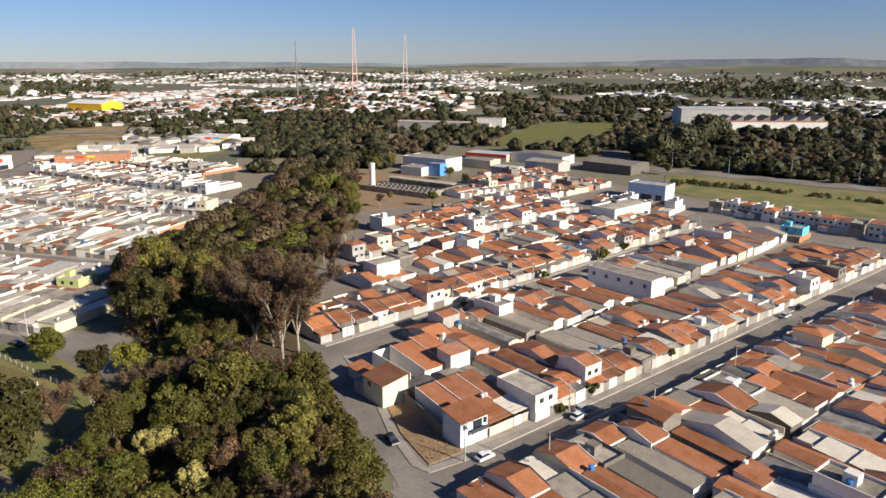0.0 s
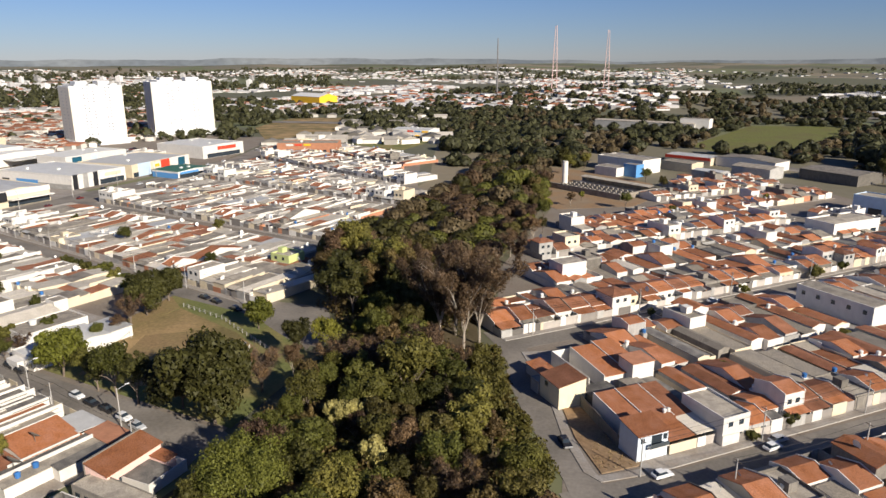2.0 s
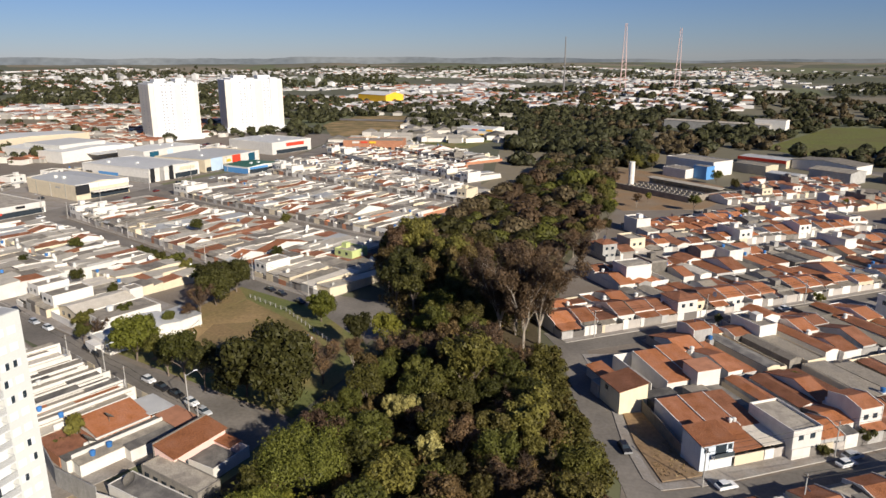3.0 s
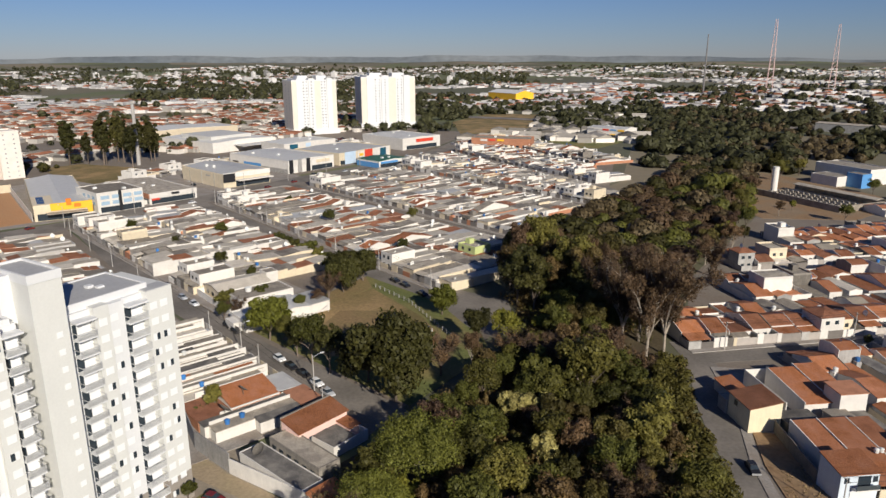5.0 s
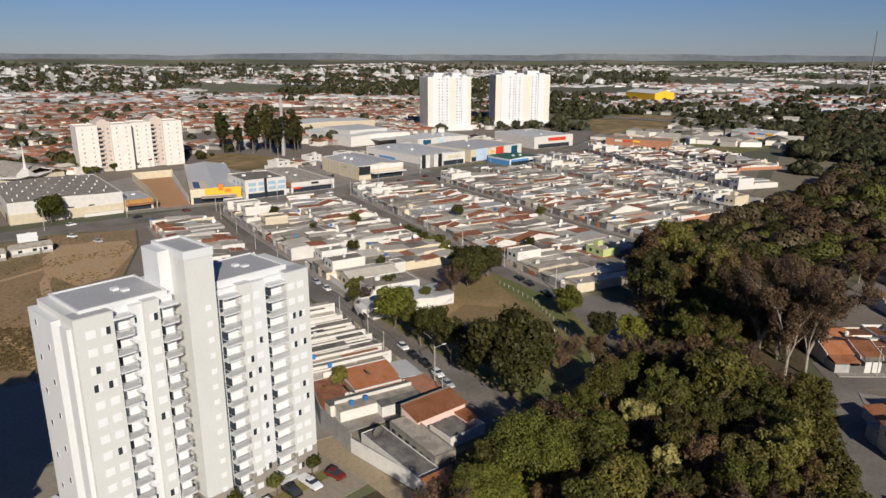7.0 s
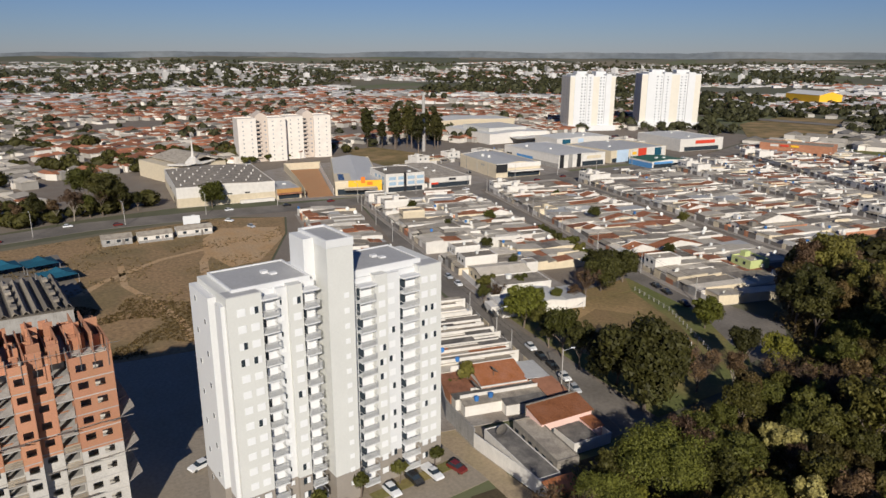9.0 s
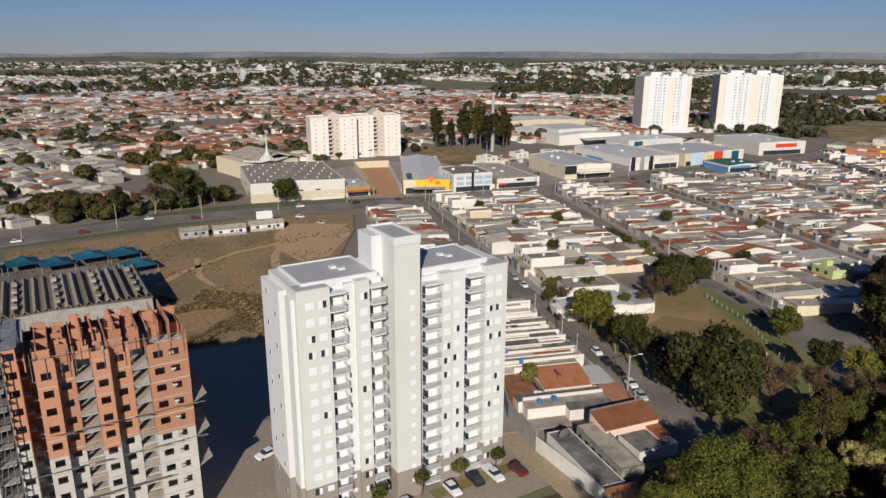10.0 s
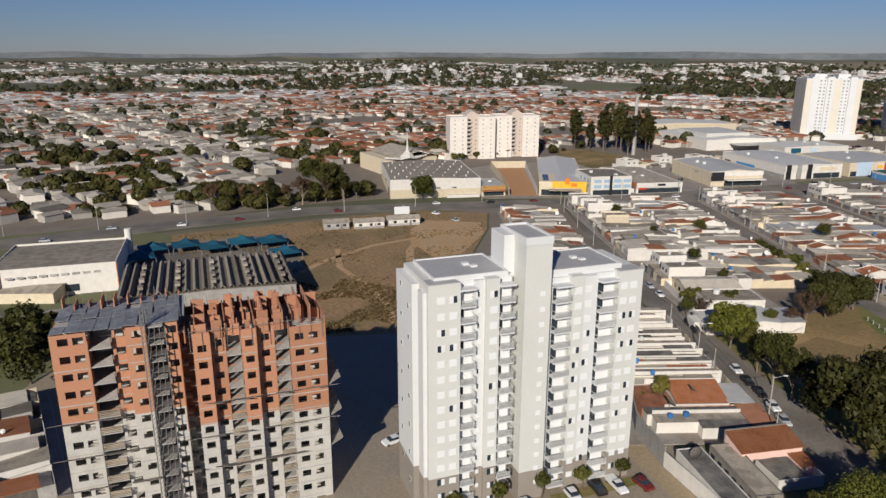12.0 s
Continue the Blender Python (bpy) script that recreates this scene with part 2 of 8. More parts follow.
# ---------------- mesh helpers ----------------
class MB:
    """A mesh under construction: points, faces and one material slot a face."""

    def __init__(self):
        self.v, self.f, self.m = [], [], []

    def face(self, pts, mat=0):
        k = len(self.v)
        self.v.extend(pts)
        self.f.append(tuple(range(k, k + len(pts))))
        self.m.append(mat)

    def hexa(self, a, mat=0):
        """Eight corners: four below, four above, in the same turn."""
        k = len(self.v)
        self.v.extend(a)
        for q in ((3, 2, 1, 0), (4, 5, 6, 7), (0, 1, 5, 4), (1, 2, 6, 5), (2, 3, 7, 6), (3, 0, 4, 7)):
            self.f.append(tuple(k + i for i in q))
            self.m.append(mat)

    def box(self, x0, y0, z0, x1, y1, z1, mat=0):
        self.hexa([(x0, y0, z0), (x1, y0, z0), (x1, y1, z0), (x0, y1, z0), (x0, y0, z1), (x1, y0, z1), (x1, y1, z1), (x0, y1, z1)], mat)
        return self

    def slab(self, p, th=0.12, mat=0):
        """A plate of thickness th under four points."""
        self.hexa([(x, y, z - th) for x, y, z in p] + [tuple(q) for q in p], mat)
        return self

    def prism(self, prof, span, mat=0):
        """A profile of points, given at both ends, joined into one closed solid."""
        k, n = len(self.v), len(prof)
        for q in span:
            self.v.extend([q(u, z) for u, z in prof])
        self.f.append(tuple(k + i for i in range(n)))
        self.f.append(tuple(k + n + i for i in reversed(range(n))))
        for i in range(n):
            j = (i + 1) % n
            self.f.append((k + j, k + i, k + n + i, k + n + j))
        self.m.extend([mat] * (n + 2))
        return self

    def across(self, prof, along, a, b, mat=0):
        if along == "x":
            return self.prism(prof, (lambda u, z: (a, u, z), lambda u, z: (b, u, z)), mat)
        return self.prism(prof, (lambda u, z: (u, a, z), lambda u, z: (u, b, z)), mat)

    def gable(self, x0, y0, x1, y1, z, h, along="x", over=0.35, th=0.13, mat=0):
        """Both slopes of a gable roof as one bent plate."""
        u0, u1, a, b = (y0, y1, x0, x1) if along == "x" else (x0, x1, y0, y1)
        um = (u0 + u1) / 2
        d = over * h / ((u1 - u0) / 2)
        prof = [(u0 - over, z - d - th), (u0 - over, z - d), (um, z + h), (u1 + over, z - d), (u1 + over, z - d - th), (um, z + h - th)]
        return self.across(prof, along, a - over, b + over, mat)

    def house_body(self, x0, y0, x1, y1, z, h, along="x", mat=0):
        """Walls with their gables as one solid."""
        u0, u1, a, b = (y0, y1, x0, x1) if along == "x" else (x0, x1, y0, y1)
        return self.across([(u0, 0), (u0, z), ((u0 + u1) / 2, z + h), (u1, z), (u1, 0)], along, a, b, mat)

    def outline(self, pts, z0, z1, mat=0):
        """An upright wall over a closed outline."""
        return self.prism([(x, y) for x, y in pts], (lambda x, y: (x, y, z0), lambda x, y: (x, y, z1)), mat)

    def hip(self, x0, y0, x1, y1, z, h, over=0.4, th=0.13, mat=0):
        x0, y0, x1, y1 = x0 - over, y0 - over, x1 + over, y1 + over
        w, d = x1 - x0, y1 - y0
        k = min(w, d) / 2
        if w > d:
            a, b = (x0 + k, (y0 + y1) / 2, z + h), (x1 - k, (y0 + y1) / 2, z + h)
        else:
            a, b = ((x0 + x1) / 2, y0 + k, z + h), ((x0 + x1) / 2, y1 - k, z + h)
        c = [(x0, y0, z), (x1, y0, z), (x1, y1, z), (x0, y1, z)]
        if w > d:
            self.face([c[0], c[1], b, a], mat), self.face([c[1], c[2], b], mat), self.face([c[2], c[3], a, b], mat), self.face([c[3], c[0], a], mat)
        else:
            self.face([c[0], c[1], a], mat), self.face([c[1], c[2], b, a], mat), self.face([c[2], c[3], b], mat), self.face([c[3], c[0], a, b], mat)
        self.box(x0, y0, z - th, x1, y1, z, mat)
        return self

    def tube(self, p, q, r0, r1, n=8, mat=0, cap=True):
        p, q = Vector(p), Vector(q)
        ax = (q - p).normalized()
        e = ax.orthogonal().normalized()
        g = ax.cross(e)
        k = len(self.v)
        for c, r in ((p, r0), (q, r1)):
            for i in range(n):
                a = 2 * math.pi * i / n
                self.v.append(tuple(c + (e * math.cos(a) + g * math.sin(a)) * r))
        for i in range(n):
            j = (i + 1) % n
            self.f.append((k + i, k + j, k + n + j, k + n + i))
            self.m.append(mat)
        if cap:
            self.f.append(tuple(k + n + i for i in range(n)))
            self.m.append(mat)
        return self

    def frame_wall(self, x, y0, y1, z0, z1, th, holes, mat=0):
        """A wall in the plane x (outer side +x), thickness th, with rectangular openings (ya, yb, za, zb) in columns and rows."""
        ys = sorted({y0, y1, *[h[0] for h in holes], *[h[1] for h in holes]})
        zs = sorted({z0, z1, *[h[2] for h in holes], *[h[3] for h in holes]})
        for a, b in zip(ys, ys[1:]):
            run = None
            for c, d in zip(zs, zs[1:]):
                m_y, m_z = (a + b) / 2, (c + d) / 2
                solid = not any(h[0] < m_y < h[1] and h[2] < m_z < h[3] for h in holes)
                if solid and run is None:
                    run = c
                if run is not None and not solid:
                    self.box(x - th, a, run, x, b, c, mat)
                    run = None
            if run is not None:
                self.box(x - th, a, run, x, b, z1, mat)
        return self

    def data(self, name, mats):
        me = bpy.data.meshes.new(name)
        me.from_pydata(self.v, [], self.f)
        for q in mats if isinstance(mats, (list, tuple)) else [mats]:
            me.materials.append(q)
        if any(self.m):
            me.polygons.foreach_set("material_index", self.m)
        me.update()
        return me


def part(name, mb, mat, parent, label=""):
    ob = new(name, mb.data(name, mat))
    ob.parent = parent
    if label:
        tagged(ob, label)
    return ob


def thing(name, m, label, category, group=""):
    ob = new(name)
    ob.empty_display_size = 0.5
    ob.matrix_basis = m
    return tagged(ob, label, category, group)


def solid(name, mb, mat, label, category="", kind="structure", group=""):
    return tagged(new(name, mb.data(name, mat)), label, category or name.replace("_", " "), group, kind)


def inside(p, poly):
    x, y, c = p[0], p[1], False
    for (ax, ay), (bx, by) in zip(poly, poly[1:] + poly[:1]):
        if (ay > y) != (by > y) and x < (bx - ax) * (y - ay) / (by - ay) + ax:
            c = not c
    return c


def smooth(a, b, x):
    t = min(1.0, max(0.0, (x - a) / (b - a)))
    return t * t * (3 - 2 * t)


def terrain(x, y):
    """Height of the land: level round the town, rolling far out."""
    r = math.hypot(x, y)
    k = smooth(900, 1700, r)
    h = 14 * noise.noise((x / 620, y / 620, 3.1)) + 9 * noise.noise((x / 260, y / 260, 7.7))
    hill = 22 * math.exp(-((x + 60) / 230) ** 2 - ((y - 1230) / 130) ** 2)
    return k * (h - 4) + 42 * smooth(2600, 4900, r) + hill


def strip(name, pts, width, z, mat, label, h=0.0):
    """A road along a line of points; h: thickness above z."""
    mb = MB()
    p = [Vector(q) for q in pts]
    left, right = [], []
    for i, q in enumerate(p):
        d = (p[min(i + 1, len(p) - 1)] - p[max(i - 1, 0)]).normalized()
        nrm = Vector((-d.y, d.x))
        left.append(q + nrm * width / 2), right.append(q - nrm * width / 2)
    for i in range(len(p) - 1):
        c = [right[i], right[i + 1], left[i + 1], left[i]]
        mb.hexa([(q.x, q.y, z - 0.3) for q in c] + [(q.x, q.y, z) for q in c])
    return solid(name, mb, mat, label, "road")


def sheet(name, pts, z, mat, label, category=""):
    mb = MB()
    k = len(pts)
    mb.v = [(x, y, z - 0.4) for x, y in pts] + [(x, y, z) for x, y in pts]
    mb.f = [tuple(range(k, 2 * k))] + [(i, (i + 1) % k, k + (i + 1) % k, k + i) for i in range(k)]
    mb.m = [0] * len(mb.f)
    return solid(name, mb, mat, label, category)
# ---------------- the land ----------------
def land_material():
    """Fields, pasture and scrub in irregular plots of their own colours."""
    m = material("land", (0.20, 0.17, 0.11), 0.95, 0.3, 0.0045, 0.12, world_space=True, tint=(0.125, 0.125, 0.075))
    n, l = m.node_tree.nodes, m.node_tree.links
    bsdf = n["Principled BSDF"]
    base = bsdf.inputs["Base Color"].links[0].from_socket
    at = n.new("ShaderNodeNewGeometry").outputs["Position"]
    plots = n.new("ShaderNodeTexVoronoi")
    plots.inputs["Scale"].default_value = 1 / 260
    l.new(at, plots.inputs["Vector"])
    split = n.new("ShaderNodeSeparateColor")
    l.new(plots.outputs["Color"], split.inputs["Color"])
    ramp = n.new("ShaderNodeValToRGB")
    ramp.color_ramp.interpolation = "CONSTANT"
    for k, (p, c) in enumerate(((0.0, (0.075, 0.085, 0.045)), (0.3, (0.17, 0.15, 0.10)), (0.55, (0.13, 0.155, 0.06)), (0.75, (0.26, 0.21, 0.14)), (0.9, (0.09, 0.095, 0.06)))):
        e = ramp.color_ramp.elements[k] if k < 2 else ramp.color_ramp.elements.new(p)
        e.position, e.color = p, (*c, 1)
    l.new(split.outputs["Red"], ramp.inputs["Fac"])
    mix = n.new("ShaderNodeMix")
    mix.data_type = "RGBA"
    mix.inputs["Factor"].default_value = 0.55
    l.new(base, mix.inputs["A"])
    l.new(ramp.outputs["Color"], mix.inputs["B"])
    l.new(mix.outputs["Result"], bsdf.inputs["Base Color"])
    return m


def build_ground():
    radii = [0, 40, 80, 140, 220, 320, 430, 560, 700]
    while radii[-1] < 4960:
        radii.append(min(4960, radii[-1] * 1.09))
    n = 160
    mb = MB()
    mb.v.append((0, 0, -0.02))
    for r in radii[1:]:
        for i in range(n):
            a = 2 * math.pi * i / n
            x, y = r * math.cos(a), r * math.sin(a)
            mb.v.append((x, y, terrain(x, y) - 0.02))
    for i in range(n):
        mb.f.append((0, 1 + i, 1 + (i + 1) % n))
    for k in range(len(radii) - 2):
        for i in range(n):
            a, b = 1 + k * n, 1 + (k + 1) * n
            j = (i + 1) % n
            mb.f.append((a + i, b + i, b + j, a + j))
    mb.m = [0] * len(mb.f)
    m = land_material()
    ob = solid("ground", mb, m, "rolling dry land of fields and scrub out to the horizon", "ground")
    for p in ob.data.polygons:
        p.use_smooth = True


build_ground()
Z_ROAD, Z_WALK = 0.06, 0.2
strip("road_near_street", [(-8, 108), (14.5, 123), (60, 159), (106, 196), (154, 234), (240, 303)], 7.5, Z_ROAD, M["asphalt"], "grey asphalt street between two rows of houses")
strip("road_middle_street", [(-31, 175), (-9, 193.5), (46, 243), (126, 316)], 7.0, Z_ROAD + 0.004, M["asphalt"], "worn asphalt street between tiled houses")
strip("road_lane", [(0, 100), (-6.5, 117), (-16.5, 137), (-23, 152), (-29, 172), (-37, 184)], 7.0, Z_ROAD + 0.008, M["asphalt"], "asphalt lane along the edge of the wood")
strip("road_upper_street", [(-48, 243), (-43, 247), (20, 304), (80, 358)], 7.0, Z_ROAD + 0.012, M["asphalt"], "narrow asphalt street behind tiled houses")
strip("road_cross_street", [(40, 395), (84, 366), (130, 331), (178, 274), (225, 215), (262, 160)], 9.0, Z_ROAD + 0.02, M["asphalt"], "asphalt cross street at the end of the blocks")
strip("road_ring_avenue", [(60, 565), (130, 512), (157, 490), (174, 479), (208, 456), (236, 432), (330, 368), (460, 276)], 17.0, Z_ROAD + 0.024, M["asphalt"], "wide asphalt avenue with lamps in front of dark woods")
strip("road_park_street", [(-312, 180), (-234, 150), (-177, 131.5), (-132, 119.8), (-101.5, 114), (-82, 110), (-66, 102)], 8.5, Z_ROAD, M["asphalt"], "asphalt street with parked cars beside a playing field")
strip("road_second_street", [(-304, 242), (-213, 211), (-154, 192), (-118, 180), (-95, 173), (-84, 166)], 8.0, Z_ROAD + 0.004, M["asphalt"], "asphalt street lined with hedges and low houses")
sheet("road_bend", [(-116, 181), (-112, 190), (-92, 189), (-80, 170), (-82, 160), (-92, 163), (-102, 170)], Z_ROAD + 0.026, M["asphalt"], "asphalt bend at the end of a street", "road")
strip("road_third_street", [(-296, 305), (-226, 294), (-181, 282), (-151, 270), (-112, 250)], 7.5, Z_ROAD + 0.008, M["asphalt"], "asphalt street between long low houses")
strip("road_fourth_street", [(-296, 392), (-204, 360), (-155, 345), (-112, 334)], 7.5, Z_ROAD + 0.012, M["asphalt"], "asphalt street between long low houses")
strip("road_fifth_street", [(-290, 478), (-188, 420), (-125, 390)], 7.5, Z_ROAD + 0.016, M["asphalt"], "asphalt street between long low houses")
strip("road_west_avenue", [(-300, -190), (-312, -80), (-326, -8), (-333, 50), (-326, 100), (-317, 140), (-309, 190), (-306, 262), (-305, 330), (-296, 400), (-300, 480), (-330, 600), (-300, 760)], 17.0, Z_ROAD + 0.03, M["asphalt"], "wide asphalt avenue lined with shops")
sheet("yard_tower", [(-84, 84), (-84, 18), (-60, -30), (-130, -60), (-176, -40), (-186, 0), (-176, 46), (-150, 70), (-122, 84), (-112, 82)], 0.05, M["tower_yard"], "beige paved yard and parking round the apartment tower", "yard")
sheet("dirt_lot", [(-306, -14), (-190, -10), (-178, 20), (-172, 48), (-200, 72), (-272, 116), (-300, 128), (-316, 100), (-314, 60)], 0.09, M["dry"], "dry brown vacant lot with scrub and wheel tracks", "vacant lot")
sheet("pavement_park", [(-146, 129), (-101, 119.4), (-80, 115.5), (-78, 150), (-92, 168), (-116, 178), (-146, 186)], 0.07, M["grass"], "green and tan grass verge round the playing field", "grass")
sheet("playing_field", [(-131, 128), (-112, 127), (-88, 136), (-87, 147), (-108, 163), (-136, 176), (-139, 160)], 0.11, M["dry_grass"], "worn playing field of dry grass and bare soil", "field")
sheet("forest_floor", [(-82, 66), (-4, 66), (-4, 92), (-14, 112), (-25, 140), (-35, 160), (-44, 190), (-52, 240), (-52, 400), (-60, 480), (-106, 480), (-110, 350), (-116, 270), (-116, 228), (-90, 190), (-78, 170), (-74, 120)], 0.04, M["litter"], "dark leaf litter under the wooded strip", "ground")
sheet("field_bank", [(-146, 133), (-137.5, 130.5), (-139.6, 148), (-136.6, 176.5), (-146, 185)], 0.12, M["pale_bank"], "bare tan bank beside the playing field", "ground")
sheet("worn_patch", [(-128, 140), (-112, 136), (-99, 143), (-104, 155), (-122, 160), (-132, 154)], 0.118, M["pale_bank"], "worn bare centre of the playing field", "field")
sheet("vacant_lot", [(-13, 143), (-9, 131), (-3, 119.5), (4.4, 124.6), (-9, 144.5)], 0.22, M["dirt"], "brown bare corner lot beside a long wall", "vacant lot")
strip("pavement_corner", [(-15.2, 146), (-10.6, 131), (-5.4, 119.5), (-3.2, 117.6), (4.5, 122.2)], 2.0, Z_WALK, M["pavement"], "pale cement pavement round the corner lot")
sheet("grass_bank", [(133, 412), (150, 468), (160, 474), (204, 441), (228, 418), (300, 368), (276, 320), (205, 338), (191, 343), (178, 354), (168, 384), (146, 390)], 0.16, M["grass"], "mown green grass bank below the avenue", "grass")
sheet("grass_corner", [(104, 318), (118, 330), (104, 343), (92, 331)], 0.25, M["grass"], "small grass lot on a street corner", "grass")
sheet("green_meadow", [(40, 655), (64, 612), (124, 640), (176, 720), (215, 880), (120, 870), (80, 765)], 0.1, M["meadow"], "bright green meadow among the woods", "meadow")
sheet("soil_slope", [(-61, 400), (-52, 372), (-40, 356), (-2, 374), (10, 405), (8, 446), (-30, 486), (-62, 500)], 0.12, M["dirt"], "bare ochre soil round a works yard", "ground")
sheet("west_forecourt", [(-333, 140), (-318, 190), (-306, 250), (-300, 330), (-420, 360), (-440, 200), (-420, 150)], 0.05, M["pavement"], "grey paved forecourts of the shops", "forecourt")
sheet("store_yard", [(-334, 157), (-331, 170), (-372, 186), (-417, 204), (-422, 184), (-372, 169)], 0.12, M["orange_earth"], "orange earth yard between two stores", "yard")
sheet("tent_parking", [(-292, -40), (-236, -40), (-236, 32), (-292, 32)], 0.1, M["asphalt"], "asphalt parking with blue shade tents", "parking")


sheet("town_ground_grey_blocks", [(-312, 176), (-80, 100), (-84, 170), (-116, 180), (-112, 350), (-130, 400), (-160, 500), (-330, 640), (-310, 470), (-300, 330)], 0.02, M["yard"], "bare beige ground between low houses", "ground")
sheet("town_ground_park_row", [(-316, 106), (-308, 172), (-100, 100), (-118, 84), (-150, 71), (-176, 47), (-200, 73), (-272, 117), (-300, 129)], 0.03, M["yard"], "bare beige ground behind the low houses", "ground")
sheet("town_ground_west", [(-318, -190), (-332, -20), (-349, 50), (-350, 110), (-336, 190), (-318, 330), (-310, 470), (-345, 620), (-560, 640), (-800, 330), (-860, 60), (-790, -260)], 0.01, M["yard"], "bare beige ground between the houses beyond the avenue", "ground")
sheet("town_ground_tiled_blocks", [(-5, 60), (-10, 117), (-34, 172), (-48, 244), (-42, 380), (-20, 420), (90, 470), (130, 395), (190, 330), (270, 215), (190, 60)], 0.02, M["yard"], "bare beige ground between tiled houses", "ground")

# ---------------- houses ----------------
M["turquoise"] = material("turquoise_wall", (0.12, 0.50, 0.60), 0.7, 0.1, streak=0.3)
WALLS_RN = ["white", "white", "grime", "white", "cream", "white", "grey", "white", "grime", "grey", "white", "brick", "grime", "cream", "white", "white"]
WALLS_LN = ["white", "white", "white", "grey", "white", "cream", "white", "grime"]


def tank(x, y, z, r=0.65, h=0.9):
    """A round water tank with a lid, turned in one piece."""
    mb, n = MB(), 10
    prof = [(r * 0.85, 0), (r, h), (r * 1.05, h), (r * 0.5, h + 0.2)]
    for q, zz in prof:
        mb.v.extend([(x + q * math.cos(6.2832 * i / n), y + q * math.sin(6.2832 * i / n), z + zz) for i in range(n)])
    for k in range(len(prof) - 1):
        mb.f.extend([(k * n + i, k * n + (i + 1) % n, (k + 1) * n + (i + 1) % n, (k + 1) * n + i) for i in range(n)])
    mb.f.append(tuple(3 * n + i for i in range(n)))
    mb.m = [0] * len(mb.f)
    return mb


def house(code, w, D, rng, walls, tile_share):
    """Parts of one house on a lot w wide and D deep, with its front at y = 0: (name, mesh, material, label)."""
    out = []
    wm = rng.choice(walls)
    s = rng.uniform(2.2, 4.5) if rng.random() < 0.62 else 0.3
    h = rng.uniform(2.9, 3.4)
    ridge = rng.random() < 0.86
    along = "x" if ridge else "y"
    two = code in "OF"
    top, front_z = h, 2.5
    sheet_m = rng.choice(["cement", "cement", "dark_slab", "beige_roof", "slab"] if walls is WALLS_RN else ["beige_roof", "beige_roof", "beige_roof", "slab", "tin"])
    if code in "oO":
        L = rng.uniform(6, 9) if two else rng.uniform(7, max(8, min(13, D - s - 7)))
        top = h * 2 - 0.3 if two else h
        rise = min(rng.uniform(0.2, 0.3) * ((L if ridge else w) / 2), 2.1)
        if two and rng.random() < 0.5:
            out.append(("wall", MB().box(0.02, s, 0, w - 0.02, s + L, top), wm, ""))
            out.append(("roof", MB().hip(0, s, w, s + L, top + 0.15, rise), "tile_x", ""))
        else:
            out.append(("wall", MB().house_body(0.03, s, w - 0.03, s + L, top, rise, along), wm, ""))
            out.append(("roof", MB().gable(0.1 if ridge else 0, s, w - 0.1 if ridge else w, s + L, top + 0.14, rise, along, over=0.0 if ridge else 0.3), "tile_x" if ridge else "tile_y", ""))
            if ridge:
                for x in (0.0, w - 0.16):
                    if rng.random() < 0.88:
                        prof = [(s - 0.1, 0), (s - 0.1, top + 0.3), (s + L / 2, top + rise + 0.36), (s + L + 0.1, top + 0.3), (s + L + 0.1, 0)]
                        out.append(("parapet", MB().across(prof, "x", x, x + 0.16), rng.choice(["white", "white", "white", "white", "grime"]), ""))
        k = s + L
    elif code in "gc":
        s *= 0.7
        L = D - s - rng.uniform(0.3, 2.5)
        cuts = [s] + sorted(s + L * (q + rng.uniform(-0.07, 0.07)) for q in (0.3, 0.55, 0.78)) + [s + L]
        if rng.random() < 0.5:
            cuts.pop(rng.choice((1, 2, 3)))
        base_h = rng.uniform(2.9, 3.5)
        for a, b in zip(cuts, cuts[1:]):
            hh = base_h + rng.uniform(-0.35, 0.45)
            fall = rng.choice((-1, 1)) * rng.uniform(0.25, 0.7)
            za, zb = hh - max(0, fall), hh + min(0, fall)
            inset = rng.choice((0.0, 0.0, 0.0, 0.0, 0.0, 1.6))
            x0, x1 = (inset, w) if rng.random() < 0.5 else (0, w - inset)
            out.append(("wall", MB().across([(a, 0), (a, za - 0.12), (b - 0.1, zb - 0.12), (b - 0.1, 0)], "x", x0 + 0.02, x1 - 0.02), wm, ""))
            tiled_roof = rng.random() < tile_share
            out.append(("roof", MB().slab([(x0 - 0.02, a - 0.2, za), (x1 + 0.02, a - 0.2, za), (x1 + 0.02, b + 0.05, zb), (x0 - 0.02, b + 0.05, zb)], 0.1),
                        "tile_x" if tiled_roof else rng.choice([sheet_m, sheet_m, sheet_m, "cement", "beige_roof", "beige_roof", "slab"]), ""))
        for x in (0.0, w - 0.16):
            if rng.random() < 0.5:
                a = rng.choice(cuts[:-1])
                out.append(("parapet", MB().box(x, a, 0, x + 0.16, min(s + L, a + rng.uniform(5, 16)), base_h + rng.uniform(0.3, 0.9)), rng.choice(["white", "white", "white", "cream", "grey"]), ""))
        k, top, front_z = s + L, 3.0, 2.4
    else:
        L = rng.uniform(8, max(8.5, min(14, D - s - 4)))
        top = h * 2 - 0.4 if code == "F" else h
        out.append(("wall", MB().box(0.02, s, 0, w - 0.02, s + L, top - 0.25), wm, ""))
        t, hp = 0.18, top + rng.uniform(0.35, 0.6)
        ring = MB()
        o, i = [(0, s), (w, s), (w, s + L), (0, s + L)], [(t, s + t), (w - t, s + t), (w - t, s + L - t), (t, s + L - t)]
        ring.v = [(x, y, z) for z in (top - 0.4, hp) for q in (o, i) for x, y in q]
